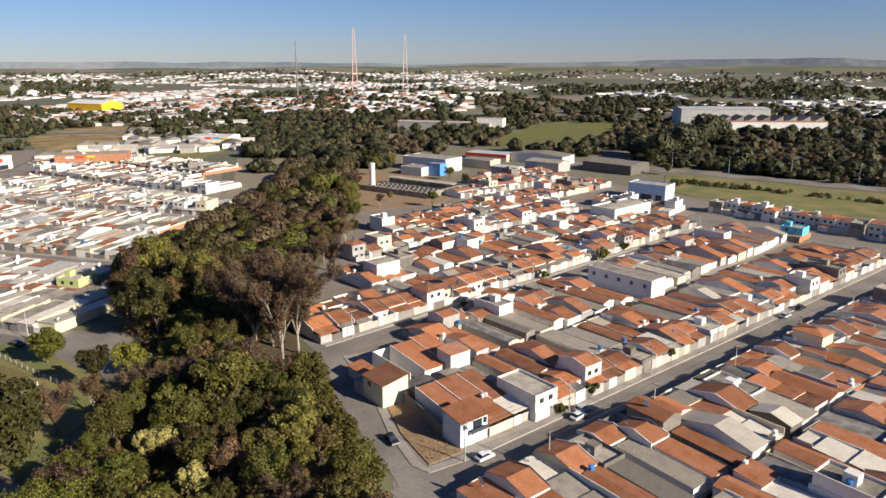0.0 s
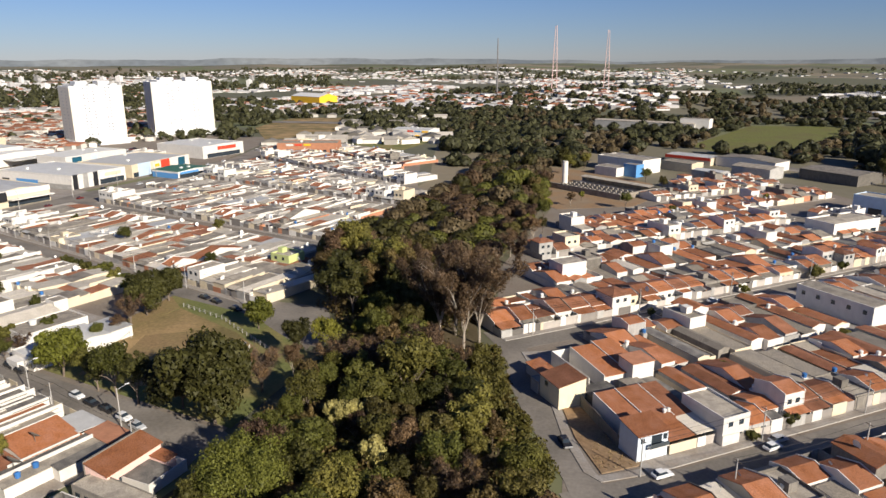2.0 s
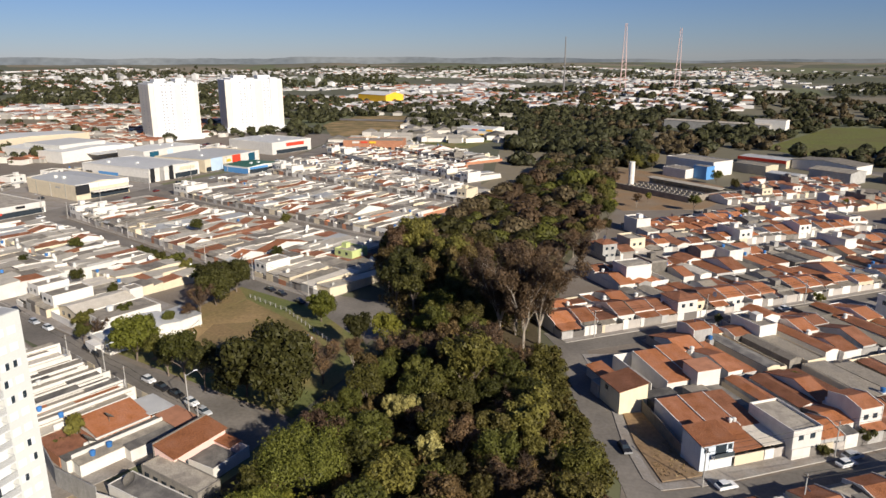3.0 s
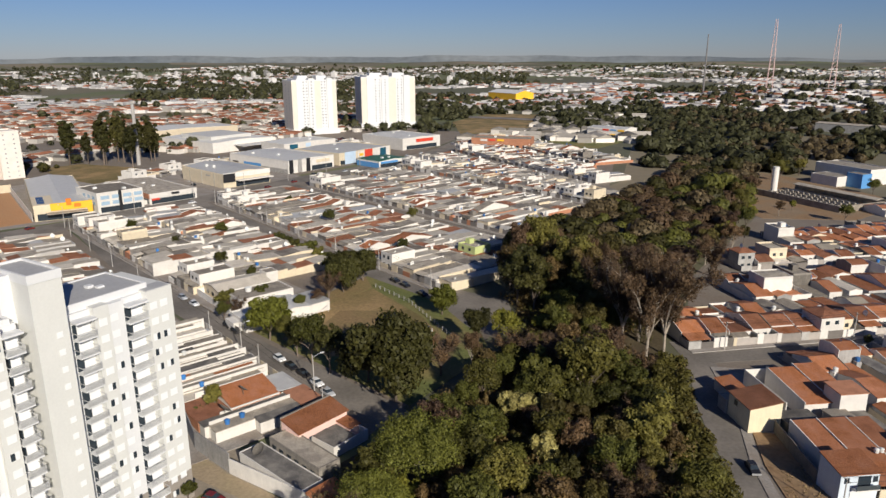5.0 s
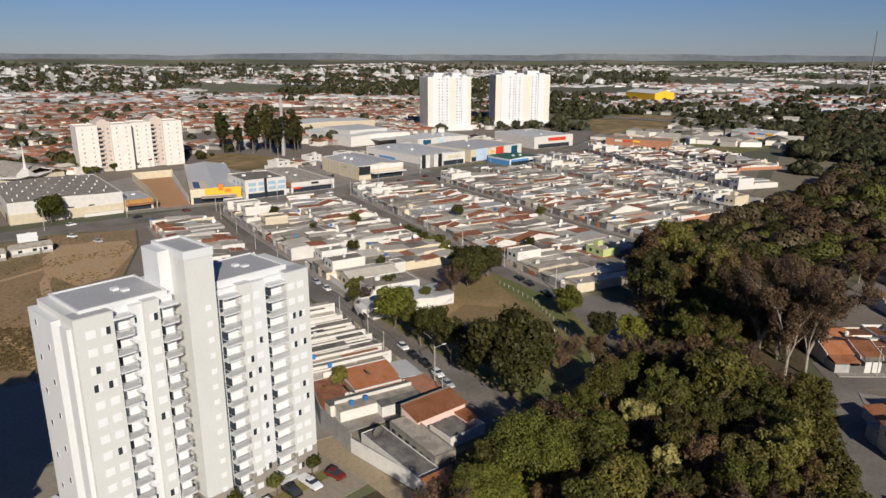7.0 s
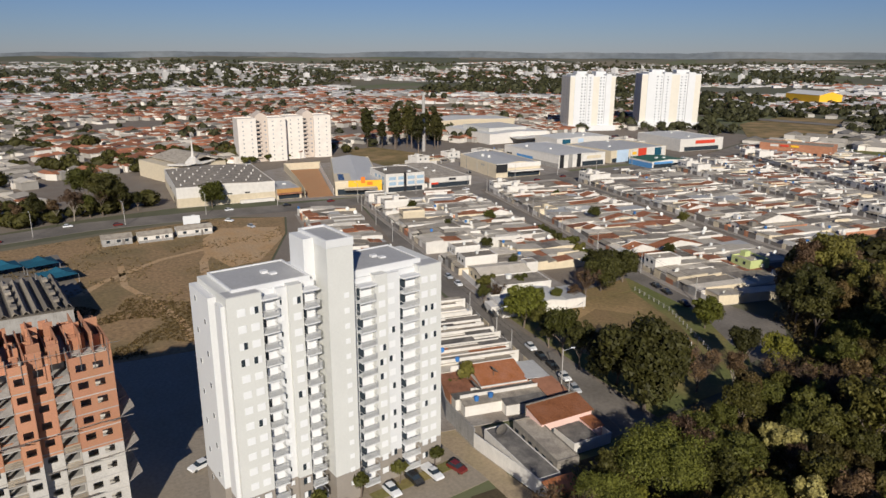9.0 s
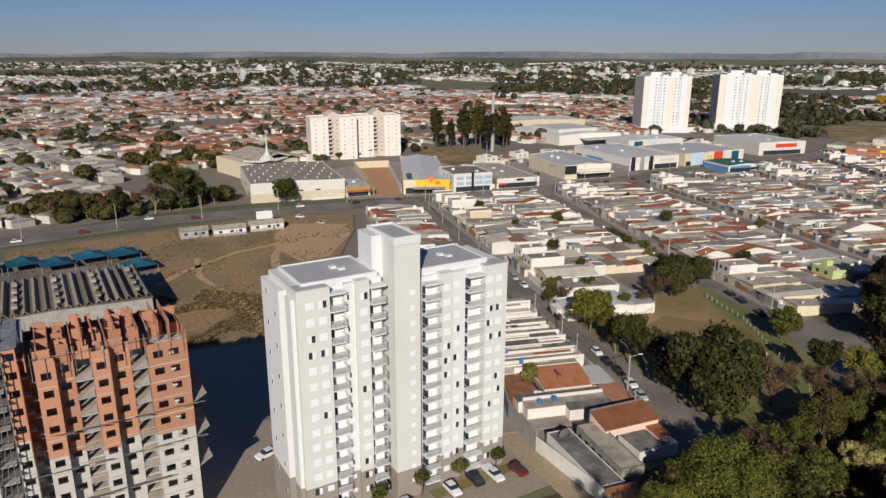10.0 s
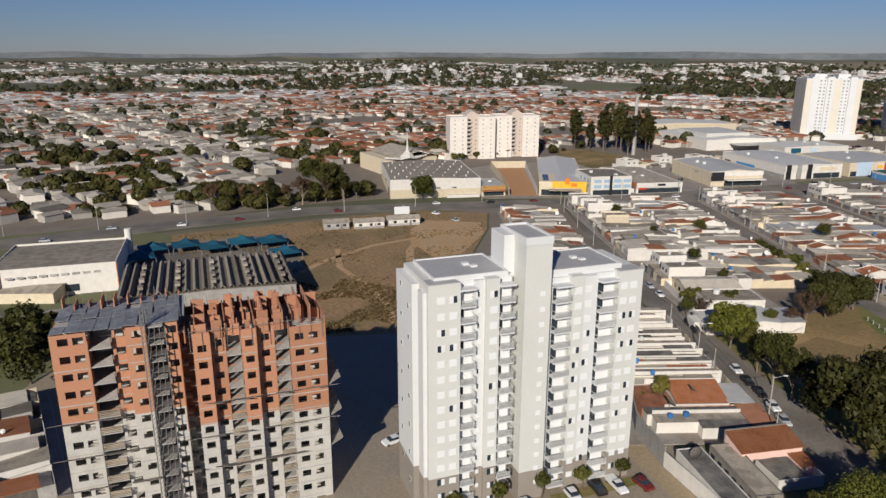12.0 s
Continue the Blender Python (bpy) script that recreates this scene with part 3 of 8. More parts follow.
        for j in range(4):
            q = (j + 1) % 4
            ring.f += [(j, q, 8 + q, 8 + j), (4 + q, 4 + j, 12 + j, 12 + q), (8 + j, 8 + q, 12 + q, 12 + j)]
        ring.m = [0] * len(ring.f)
        out.append(("parapet", ring, wm, ""))
        out.append(("roof", MB().box(t, s + t, top - 0.25, w - t, s + L - t, top - 0.02), "slab", ""))
        if rng.random() < 0.6:
            x = rng.uniform(0.4, max(0.5, w - 2.8))
            out.append(("stair_head", MB().box(x, s + L * 0.4, top - 0.1, x + 2.2, s + L * 0.4 + 2.4, top + 1.9), wm, ""))
        k = s + L
    # porch or garage roof at the front
    if s > 1.9 and rng.random() < 0.8:
        x1 = w * rng.choice((rng.uniform(0.5, 0.95), 0.99))
        p = [(0.15, 0.35, front_z), (x1, 0.35, front_z), (x1, s + 0.02, front_z + 0.5), (0.15, s + 0.02, front_z + 0.5)]
        out.append(("porch_roof", MB().slab(p, 0.1), "tile_x" if code in "oO" and rng.random() < 0.7 else sheet_m, ""))
        out.append(("porch_post", MB().box(x1 - 0.3, 0.45, 0, x1 - 0.08, 0.65, front_z - 0.08), wm, ""))
    # rear annex
    if D - k > 3.5:
        a, b = k + rng.uniform(0.0, 0.8), D - rng.uniform(0.1, 1.0)
        x0, x1 = (0.06, w * rng.uniform(0.6, 0.99)) if rng.random() < 0.5 else (w * rng.uniform(0.01, 0.4), w - 0.06)
        hh = rng.uniform(2.6, 3.5)
        if code in "oO" and b - a > 5 and rng.random() < 0.75:
            ax = rng.choice("xy")
            up = rng.uniform(0.2, 0.3) * (b - a if ax == "x" else x1 - x0) / 2
            out.append(("annex", MB().house_body(x0, a, x1, b, hh - 0.1, up, ax), wm, ""))
            out.append(("annex_roof", MB().gable(x0, a, x1, b, hh + 0.04, up, ax, over=0.12), ("tile_x" if ax == "x" else "tile_y") if rng.random() < 0.85 else sheet_m, ""))
        else:
            out.append(("annex", MB().across([(a, 0), (a, hh - 0.12), (b, hh - 0.47), (b, 0)], "x", x0, x1), wm, ""))
            out.append(("annex_roof", MB().slab([(x0 - 0.05, a - 0.1, hh), (x1 + 0.05, a - 0.1, hh), (x1 + 0.05, b + 0.1, hh - 0.35), (x0 - 0.05, b + 0.1, hh - 0.35)], 0.1),
                        "tile_x" if rng.random() < tile_share + 0.15 and code in "oOc" else sheet_m, ""))
    # lot walls and gate
    hw = rng.uniform(2.0, 3.1) if walls is WALLS_RN else rng.uniform(1.7, 2.6)
    gx = rng.choice((0.12, 0.3, 0.45, 0.6)) * w + rng.uniform(0.0, 0.6)
    if rng.random() < 0.55:
        lot = MB().outline([(gx, 0), (-0.08, 0), (-0.08, s + 0.5), (0.08, s + 0.5), (0.08, 0.16), (gx, 0.16)], 0, hw)
    else:
        lot = MB().outline([(gx, 0), (-0.08, 0), (-0.08, D), (w + 0.06, D), (w + 0.06, 0), (w - 0.08, 0), (w - 0.08, D - 0.15), (0.08, D - 0.15), (0.08, 0.16), (gx, 0.16)], 0, hw)
    out.append(("lot_wall", lot, rng.choice(["white", "white", "white", "grey", wm, "cream"] if walls is WALLS_RN else ["grey", "grey", "white", "cream", "white", "brick"]), ""))
    out.append(("gate", MB().box(gx + 0.03, 0.04, 0.05, w - 0.12, 0.1, hw - 0.3), "door", ""))
    # front openings
    if code not in "gc":
        for z in ((1.0, 3.9) if two else (1.0,)):
            for x in (w * 0.28, w * 0.68):
                out.append(("window", MB().box(x - 0.6, s - 0.05, z, x + 0.6, s + 0.05, z + 1.1), "glass", ""))
    if rng.random() < 0.3:
        x, y, z = rng.uniform(0.8, w - 0.8), s + rng.uniform(1.0, 5.0), top + (0.1 if code in "fF" else 1.1)
        dish = MB().tube((x, y, z - 1.2), (x, y, z), 0.05, 0.05, 5)
        n, r = 12, rng.choice((0.45, 0.45, 0.9))
        q = len(dish.v)
        dish.v.append((x + 0.1, y, z + 0.05))
        dish.v.extend([(x + 0.3 + 0.2 * math.sin(6.2832 * i / n), y + r * math.cos(6.2832 * i / n), z + 0.15 + r * math.sin(6.2832 * i / n)) for i in range(n)])
        for i in range(n):
            dish.f.append((q, q + 1 + i, q + 1 + (i + 1) % n))
            dish.m.append(0)
        out.append(("satellite_dish", dish, "tank_w", ""))
    if code == "o" and not ridge and rng.random() < 0.12:
        xm = w / 2
        out.append(("solar_panel", MB().slab([(xm + 0.6, s + 2, h + 0.3 + rise * (1 - 1.2 / w)), (w - 0.4, s + 2, h + 0.32 + rise * 0.8 / w), (w - 0.4, s + 6, h + 0.32 + rise * 0.8 / w), (xm + 0.6, s + 6, h + 0.3 + rise * (1 - 1.2 / w))], 0.06), "glass", ""))
    if rng.random() < 0.4:
        z = top - 0.02 if code in "fF" else 3.4
        y = (s + k) / 2 if code in "fF" else min(D - 1.2, k + 0.9)
        x = rng.uniform(1, w - 1)
        if code not in "fF":
            out.append(("tank_tower", MB().box(x - 0.7, y - 0.7, 0, x + 0.7, y + 0.7, 3.4), wm, ""))
        out.append(("water_tank", tank(x, y, z, 0.6), rng.choice(["tank", "tank_w", "tank_w"]), ""))
    return out


KIND_LABEL = {"o": "single-storey house with an orange clay tile roof and walled yard", "O": "two-storey house with an orange clay tile roof",
              "g": "long narrow house with grey sheet roofs and white parapets", "c": "long narrow house with grey and tiled roofs",
              "f": "flat-roofed house with parapet walls", "F": "two-storey flat-roofed house with parapet walls"}
FAR = {}
TAKEN = [((62, 226), 12), ((-125, 222), 9), ((151, 291), 7)]      # plots of larger buildings: centre, radius


def place_parts(parts, m, label, group, joined):
    if joined:
        for name, mb, mk, _ in parts:
            acc = FAR.setdefault(mk, MB())
            k = len(acc.v)
            acc.v.extend([tuple(m @ Vector(q)) for q in mb.v])
            acc.f.extend([tuple(k + i for i in f) for f in mb.f])
        return None
    ob = thing("house", m, label, "house", group)
    for name, mb, mk, lab in parts:
        if mb.f:
            part(name, mb, M[mk], ob, lab)
    return ob


def lot_matrix(a, b, flip):
    """Origin a, x axis towards b, y axis into the lot (to the left of a-b)."""
    ex = (b - a).normalized()
    ey = Vector((-ex.y, ex.x))
    return Matrix(((ex.x, ey.x, 0, a.x), (ex.y, ey.y, 0, a.y), (0, 0, 1, 0.12), (0, 0, 0, 1)))


def row(A, B, depth, codes, group, seed, walls, tile_share=0.2, width=6.2, joined=False, jitter=0.12, skip=()):
    """Houses side by side along the line A-B, lots to its left; codes repeats along the row."""
    rng = random.Random(seed)
    A, B = Vector(A), Vector(B)
    length = (B - A).length
    n = max(1, round(length / width))
    cuts = [0.0]
    for i in range(n):
        cuts.append(cuts[-1] + rng.uniform(1 - jitter, 1 + jitter))
    cuts = [c / cuts[-1] * length for c in cuts]
    ex = (B - A).normalized()
    for i in range(n):
        code = codes[i] if i < len(codes) else rng.choice(codes)
        if code == "v" or i in skip:
            continue
        a, b = A + ex * cuts[i], A + ex * cuts[i + 1]
        c = (a + b) / 2 + Vector((-ex.y, ex.x)) * depth / 2
        if any((c - Vector(q)).length < r for q, r in TAKEN):
            continue
        place_parts(house(code, (b - a).length, depth * rng.uniform(0.93, 1.0), rng, walls, tile_share), lot_matrix(a, b, 0), KIND_LABEL[code], group, joined)


def pavement_row(name, A, B, depth, walk=2.0):
    """The raised pavement and plots of a row: a slab from the kerb to the backs, with a kerb stone."""
    A, B = Vector(A), Vector(B)
    ex = (B - A).normalized()
    ey = Vector((-ex.y, ex.x))
    c = [A - ey * walk, B - ey * walk, B + ey * depth, A + ey * depth]
    mb = MB()
    mb.hexa([(q.x, q.y, -0.2) for q in c] + [(q.x, q.y, Z_WALK) for q in c])
    solid(name, mb, M["pavement"], "grey cement pavement with stained slabs", "pavement")
    k = [A - ey * (walk + 0.14), B - ey * (walk + 0.14), B - ey * (walk + 0.004), A - ey * (walk + 0.004)]
    mb = MB()
    mb.hexa([(q.x, q.y, -0.2) for q in k] + [(q.x, q.y, Z_WALK + 0.015) for q in k])
    solid(name.replace("pavement", "kerb"), mb, M["kerb"], "pale concrete kerb", "kerb")


TILED = "oofoFooOoocofooFo"
LOW = "ggcggfgcgggogcgfo"
T_ROWS = [
    ("near_row", (150, 222.5), (2, 108), 28, "coFcoogcofOcogocfoc", 11, 0.55, False),
    ("near_back_row", (42.5, 71.5), (166.5, 167.5), 27, "ogocogFocofogc", 12, 0.5, False),
    ("far_side_row", (4.5, 123.4), (172, 257.5), 30, "OooFooOoofocoofoo", 13, 0.55, False),
    ("middle_near_row", (129, 312), (-12, 185), 30, TILED, 14, 0.5, False),
    ("lane_row", (-25, 172), (-13.5, 146), 17, "vvvvvvvv", 20, 0.5, False),
    ("middle_far_row", (-34, 179), (118, 316), 25, "oogoooOooooofooo", 15, 0.6, False),
    ("upper_near_row", (84, 353), (-40, 241), 25, "FoofooOoFofo", 16, 0.6, False),
    ("upper_far_row", (-34, 260), (72, 355), 22, "OoFoooofooFo", 17, 0.6, False),
    ("top_row", (38, 384), (-36, 317), 22, "ooFoofo", 18, 0.6, False),
    ("cross_row", (136, 350), (215, 255), 17, "FFOFOFOFOOF", 19, 0.7, False),
    ("works_near_row", (92, 440), (-6, 352), 20, TILED, 41, 0.6, True),
    ("works_row", (10, 389), (84, 455), 20, TILED, 42, 0.6, True),
    ("works_back_row", (62, 487), (12, 442), 19, TILED, 44, 0.6, True),
    ("corner_row", (126, 356), (92, 384), 22, "FofoF", 43, 0.6, True),
]
for nm, A, B, depth, codes, seed, share, joined in T_ROWS:
    pavement_row("pavement_" + nm, A, B, depth)
    row(A, B, depth, codes, "houses of the tiled blocks", seed, WALLS_RN, share, width=6.6, joined=joined, skip=(0, 1, 2) if nm == "far_side_row" else ())
L_ROWS = [
    ("park_row", (-95, 97.5), (-294, 160), 27, LOW, 21, False),
    ("park_far_row", (-303, 173), (-157, 133.5), 29, "FFgFgccFcggfgcvvFfFvvvvv", 22, False),
    ("second_near_row", (-163, 189), (-290, 230), 28, LOW, 23, True),
    ("second_row", (-292, 246), (-112, 185), 38, "FfFf" + LOW, 24, False),
    ("third_near_row", (-120, 248), (-285, 294), 37, LOW, 25, True),
    ("third_row", (-284, 309), (-122, 262), 36, "FFf" + LOW, 26, True),
    ("fourth_near_row", (-120, 330), (-276, 380), 34, LOW, 27, True),
    ("fourth_row", (-280, 394), (-122, 345), 30, "FFfF" + LOW, 28, True),
    ("fifth_near_row", (-138, 391), (-278, 463), 30, LOW, 29, True),
    ("fifth_row", (-286, 484), (-140, 404), 30, "FfF" + LOW, 30, True),
    ("sixth_near_row", (-160, 462), (-300, 548), 28, LOW, 32, True),
    ("sixth_row", (-300, 562), (-165, 474), 36, "FFf" + LOW, 31, True),
]
for nm, A, B, depth, codes, seed, joined in L_ROWS:
    pavement_row("pavement_" + nm, A, B, depth)
    row(A, B, depth, codes, "low houses of the grey blocks", seed, WALLS_LN, 0.2, width=6.6, joined=joined, skip=range(11) if nm == "park_row" else ())


def boundary_wall(pts, h, mat, label, th=0.2):
    mb = MB()
    for a, b in zip(pts, pts[1:]):
        a, b = Vector(a), Vector(b)
        nrm = Vector((-(b - a).y, (b - a).x)).normalized() * th / 2
        c = [a - nrm, b - nrm, b + nrm, a + nrm]
        mb.hexa([(q.x, q.y, 0) for q in c] + [(q.x, q.y, h) for q in c])
    return solid("boundary_wall", mb, M[mat], label, "wall")


boundary_wall([(-118, 85), (-106, 78.5), (-94, 76.5)], 4.2, "grey", "tall stained grey wall beside the tower yard")
boundary_wall([(-94, 76.4), (-72, 76.0)], 3.2, "white", "long white wall beside the tower yard")
boundary_wall([(-210, 146), (-197, 189)], 4.5, "white", "long white blank wall across the grey blocks")
pavement_row("pavement_south_row", (-121, -29), (-162, -39), 26)
row((-121, -29), (-162, -39), 25, "gcgcgc", "houses of the tiled blocks", 51, WALLS_RN, 0.4, width=6.8)
M["pale_blue_wall"] = material("pale_blue_wall", (0.60, 0.66, 0.70), 0.8, 0.12, 0.5, 5.0, streak=0.4)
M["pale_glass_rail"] = material("smoked_rail", (0.06, 0.07, 0.075), 0.2, 0.1, spec=0.6)
M["cream_plain"] = material("warm_cream_paint", (0.72, 0.64, 0.44), 0.8, 0.14, 0.5, 5.0, streak=0.5)
# the houses at the end of the park street, one by one
def ring_wall(x0, y0, x1, y1, z0, z1, t=0.18):
    """Four parapet walls round a roof, as one ring."""
    mb = MB()
    o, i = [(x0, y0), (x1, y0), (x1, y1), (x0, y1)], [(x0 + t, y0 + t), (x1 - t, y0 + t), (x1 - t, y1 - t), (x0 + t, y1 - t)]
    mb.v = [(x, y, z) for z in (z0, z1) for q in (o, i) for x, y in q]
    for j in range(4):
        q = (j + 1) % 4
        mb.f += [(j, q, 8 + q, 8 + j), (4 + q, 4 + j, 12 + j, 12 + q), (8 + j, 8 + q, 12 + q, 12 + j)]
    mb.m = [0] * len(mb.f)
    return mb


def flat_wing(ob, x0, y0, x1, y1, h, wall, deck, lip=0.4):
    """A wing with a flat roof deck inside a parapet."""
    part("wall", MB().box(x0 + 0.02, y0 + 0.02, 0, x1 - 0.02, y1 - 0.02, h - 0.2), M[wall], ob)
    part("parapet", ring_wall(x0, y0, x1, y1, h - 0.4, h + lip), M[wall], ob)
    part("roof", MB().box(x0 + 0.18, y0 + 0.18, h - 0.2, x1 - 0.18, y1 - 0.18, h), M[deck], ob)


def lean_wing(ob, x0, y0, x1, y1, h0, h1, wall, roof):
    """A wing under one slope, h0 high along x0 and h1 along x1."""
    part("wall", MB().across([(x0, 0), (x0, h0 - 0.12), (x1, h1 - 0.12), (x1, 0)], "y", y0, y1), M[wall], ob)
    part("roof", MB().slab([(x0 - 0.3, y0 - 0.2, h0 - 0.05), (x1 + 0.15, y0 - 0.2, h1 + 0.05), (x1 + 0.15, y1 + 0.2, h1 + 0.05), (x0 - 0.3, y1 + 0.2, h0 - 0.05)], 0.14), M[roof], ob)


def mesh_dish(ob, x, y, z, r):
    """A large round satellite dish on a short mast, tilted to the sky."""
    mb, n = MB().tube((x, y, z - 1.4), (x, y, z), 0.06, 0.06, 6), 18
    for ring in range(4):
        q = r * ring / 3
        for i in range(n):
            a = 6.2832 * i / n
            u, v = q * math.cos(a), q * math.sin(a)
            mb.v.append((x + u, y + 0.75 * v - 0.5 * q * q / r * 0.35, z + 0.66 * v + 0.3 * q * q / r))
    k = len(mb.v) - 4 * n
    for ring in range(3):
        for i in range(n):
            j = (i + 1) % n
            mb.f.append((k + ring * n + i, k + ring * n + j, k + (ring + 1) * n + j, k + (ring + 1) * n + i))
            mb.m.append(0)
    part("satellite_dish", mb, M["grime"], ob, "large grey mesh satellite dish")


GREY_GROUP = "low houses of the grey blocks"
pk = thing("house", lot_matrix(Vector((-87.4, 88.2)), Vector((-85.6, 100.6)), 0), "pale pink house with one orange tile slope and white wall", "house", GREY_GROUP)
part("wall", MB().across([(0, 0), (0, 4.2), (5.4, 5.5), (5.4, 0)], "x", 0, 12.5), M["pink"], pk)
part("roof", MB().slab([(-0.3, -0.4, 4.28), (12.8, -0.4, 4.28), (12.8, 5.3, 5.66), (-0.3, 5.3, 5.66)], 0.14), M["tile_x"], pk)
part("ridge_wall", MB().box(-0.2, 5.3, 0, 12.7, 5.55, 5.9), M["grime"], pk, "dark stained wall along the high edge")
part("porch", MB().box(9.6, -4.0, 0, 12.4, -0.05, 2.6), M["pink"], pk)
part("porch_roof", MB().slab([(9.4, -4.2, 2.7), (12.6, -4.2, 2.7), (12.6, 0.0, 3.1), (9.4, 0.0, 3.1)], 0.12), M["tile_x"], pk)
part("yard_wall", MB().outline([(3.0, -6.6), (3.0, -0.05), (3.2, -0.05), (3.2, -6.4), (12.0, -6.4), (12.0, -4.1), (12.2, -4.1), (12.2, -6.6)], 0, 2.4), M["white"], pk)
part("yard_roof", MB().slab([(3.3, -6.3, 2.2), (9.3, -6.3, 2.2), (9.3, -0.1, 2.5), (3.3, -0.1, 2.5)], 0.1), M["dark_slab"], pk)
for x in (2.4, 6.0):
    part("window", MB().box(x, -0.05, 1.5, x + 1.1, 0.04, 2.5), M["glass"], pk)

STREET_LOT = lot_matrix(Vector((-86, 101)), Vector((-95.54, 104)), 0)
cb = thing("house", STREET_LOT, "small cream street-front house with a brown roof", "house", GREY_GROUP)
part("wall", MB().box(9.5, 0.3, 0, 17.4, 5.0, 3.1), M["cream"], cb)
part("roof", MB().slab([(9.2, 0.0, 3.35), (17.6, 0.0, 3.35), (17.6, 5.2, 3.15), (9.2, 5.2, 3.15)], 0.16), M["brick"], cb)
part("gate", MB().box(11.0, 0.24, 0.05, 14.0, 0.32, 2.5), M["door"], cb)
lean_wing(cb, 9.2, 5.2, 11.4, 15.0, 2.8, 3.0, "white", "dark_slab")
th = thing("house", STREET_LOT, "white house with an orange tile slope and a metal porch roof", "house", GREY_GROUP)
lean_wing(th, 17.6, 6.0, 26.0, 17.0, 3.1, 4.7, "white", "tile_y")
part("porch_roof", MB().slab([(17.8, 0.2, 3.1), (27.0, 0.2, 3.1), (27.0, 6.2, 3.45), (17.8, 6.2, 3.45)], 0.12), M["tin"], th)
part("lot_wall", MB().outline([(17.7, 0.0), (17.7, 6.0), (17.9, 6.0), (17.9, 0.2), (26.8, 0.2), (26.8, 6.0), (27.0, 6.0), (27.0, 0.0)], 0, 2.9), M["white"], th)
part("annex", MB().box(18.0, 17.3, 0, 27.5, 24.5, 2.5), M["brick"], th)
part("terrace", MB().slab([(17.8, 17.2, 2.75), (27.6, 17.2, 2.75), (27.6, 24.7, 2.65), (17.8, 24.7, 2.65)], 0.12), M["tile_x"], th, "worn terracotta roof terrace")
mesh_dish(th, 21.0, 13.0, 5.0, 1.1)
gh = thing("house", STREET_LOT, "long white house with grey slab roofs and parapets", "house", GREY_GROUP)
lean_wing(gh, 11.6, 5.3, 14.4, 23.5, 2.8, 2.9, "white", "slab")
lean_wing(gh, 14.7, 5.3, 17.3, 24.5, 3.0, 2.8, "white", "dark_slab")
part("parapet", MB().box(14.42, 5.2, 0, 14.66, 23.6, 3.7), M["white"], gh)
part("parapet", MB().box(17.32, 6.2, 0, 17.54, 20.0, 3.4), M["white"], gh)
part("water_tank", tank(13.2, 17.0, 2.95, 0.6), M["tank"], gh)
part("water_tank", tank(12.6, 20.5, 2.95, 0.55), M["tank"], gh)
mesh_dish(gh, 16.0, 19.5, 4.4, 1.5)

strip_rng = random.Random(23)


def strip_house(u, w):
    """A long narrow house between white party walls: two roof strips stepped along the lot."""
    g = strip_rng
    ob = thing("house", STREET_LOT, "long narrow house between white party walls with grey roof strips", "house", GREY_GROUP)
    m = u + w * g.uniform(0.42, 0.6)
    base = g.uniform(2.8, 3.3)
    for x0, x1 in ((u + 0.2, m - 0.1), (m + 0.1, u + w - 0.05)):
        y = g.uniform(1.5, 5.0)
        while y < 22:
            y1 = min(26.0, y + g.uniform(6.0, 12.0))
            z = base + g.uniform(-0.4, 0.35)
            lean_wing(ob, x0, y, x1, y1 - 0.3, z, z + g.uniform(-0.25, 0.25), g.choice(["white", "white", "grey"]), g.choice(["dark_slab", "slab", "cement", "beige_roof", "slab", "tile_y", "white_roof"]))
            y = y1
    for x in (u, m):
        y0, y1 = g.uniform(0.6, 4.0), g.uniform(18, 26.5)
        part("party_wall", MB().box(x - 0.1, y0, 0, x + 0.1, y1, base + g.uniform(0.45, 1.0)), M["white"], ob)
    part("lot_wall", MB().box(u + 0.15, 0.3, 0, m, 0.5, 2.2), M[g.choice(["white", "cream", "grey"])], ob)
    part("gate", MB().box(m + 0.1, 0.36, 0.05, u + w - 0.1, 0.44, 2.2), M["door"], ob)
    part("rear_wall", MB().box(u, 26.6, 0, u + w, 26.8, 2.4), M["grey"], ob)
    if g.random() < 0.6:
        part("water_tank", tank(u + w * 0.5, g.uniform(10, 20), base + 0.35, 0.55), M[g.choice(["tank", "tank_w"])], ob)


for k in range(7):
    strip_house(27.8 + 6.6 * k, 6.5)
an = thing("house", lot_matrix(Vector((-94.3, 79.2)), Vector((-75.6, 75.9)), 0), "long annex with a dark flat roof behind a white wall", "house", GREY_GROUP)
flat_wing(an, 0, 0, 18.8, 5.0, 2.7, "white", "dark_slab", 0.15)
mesh_dish(an, 3.4, 2.2, 3.6, 1.3)
an = thing("house", lot_matrix(Vector((-92.4, 85.2)), Vector((-76.6, 81.8)), 0), "grey flat-roofed annex with small dark windows", "house", GREY_GROUP)
flat_wing(an, 0, 0, 16.0, 4.8, 3.5, "grime", "slab", 0.2)
for i in range(6):
    part("window", MB().box(0.9 + i * 2.5, -0.05, 1.3, 2.1 + i * 2.5, 0.04, 2.4), M["glass"], an)
an = thing("house", lot_matrix(Vector((-73.6, 75.2)), Vector((-66.8, 74.0)), 0), "white shed with an orange tile slope", "house", GREY_GROUP)
lean_wing(an, 0, 0, 6.8, 6.0, 3.9, 3.0, "white", "tile_x")
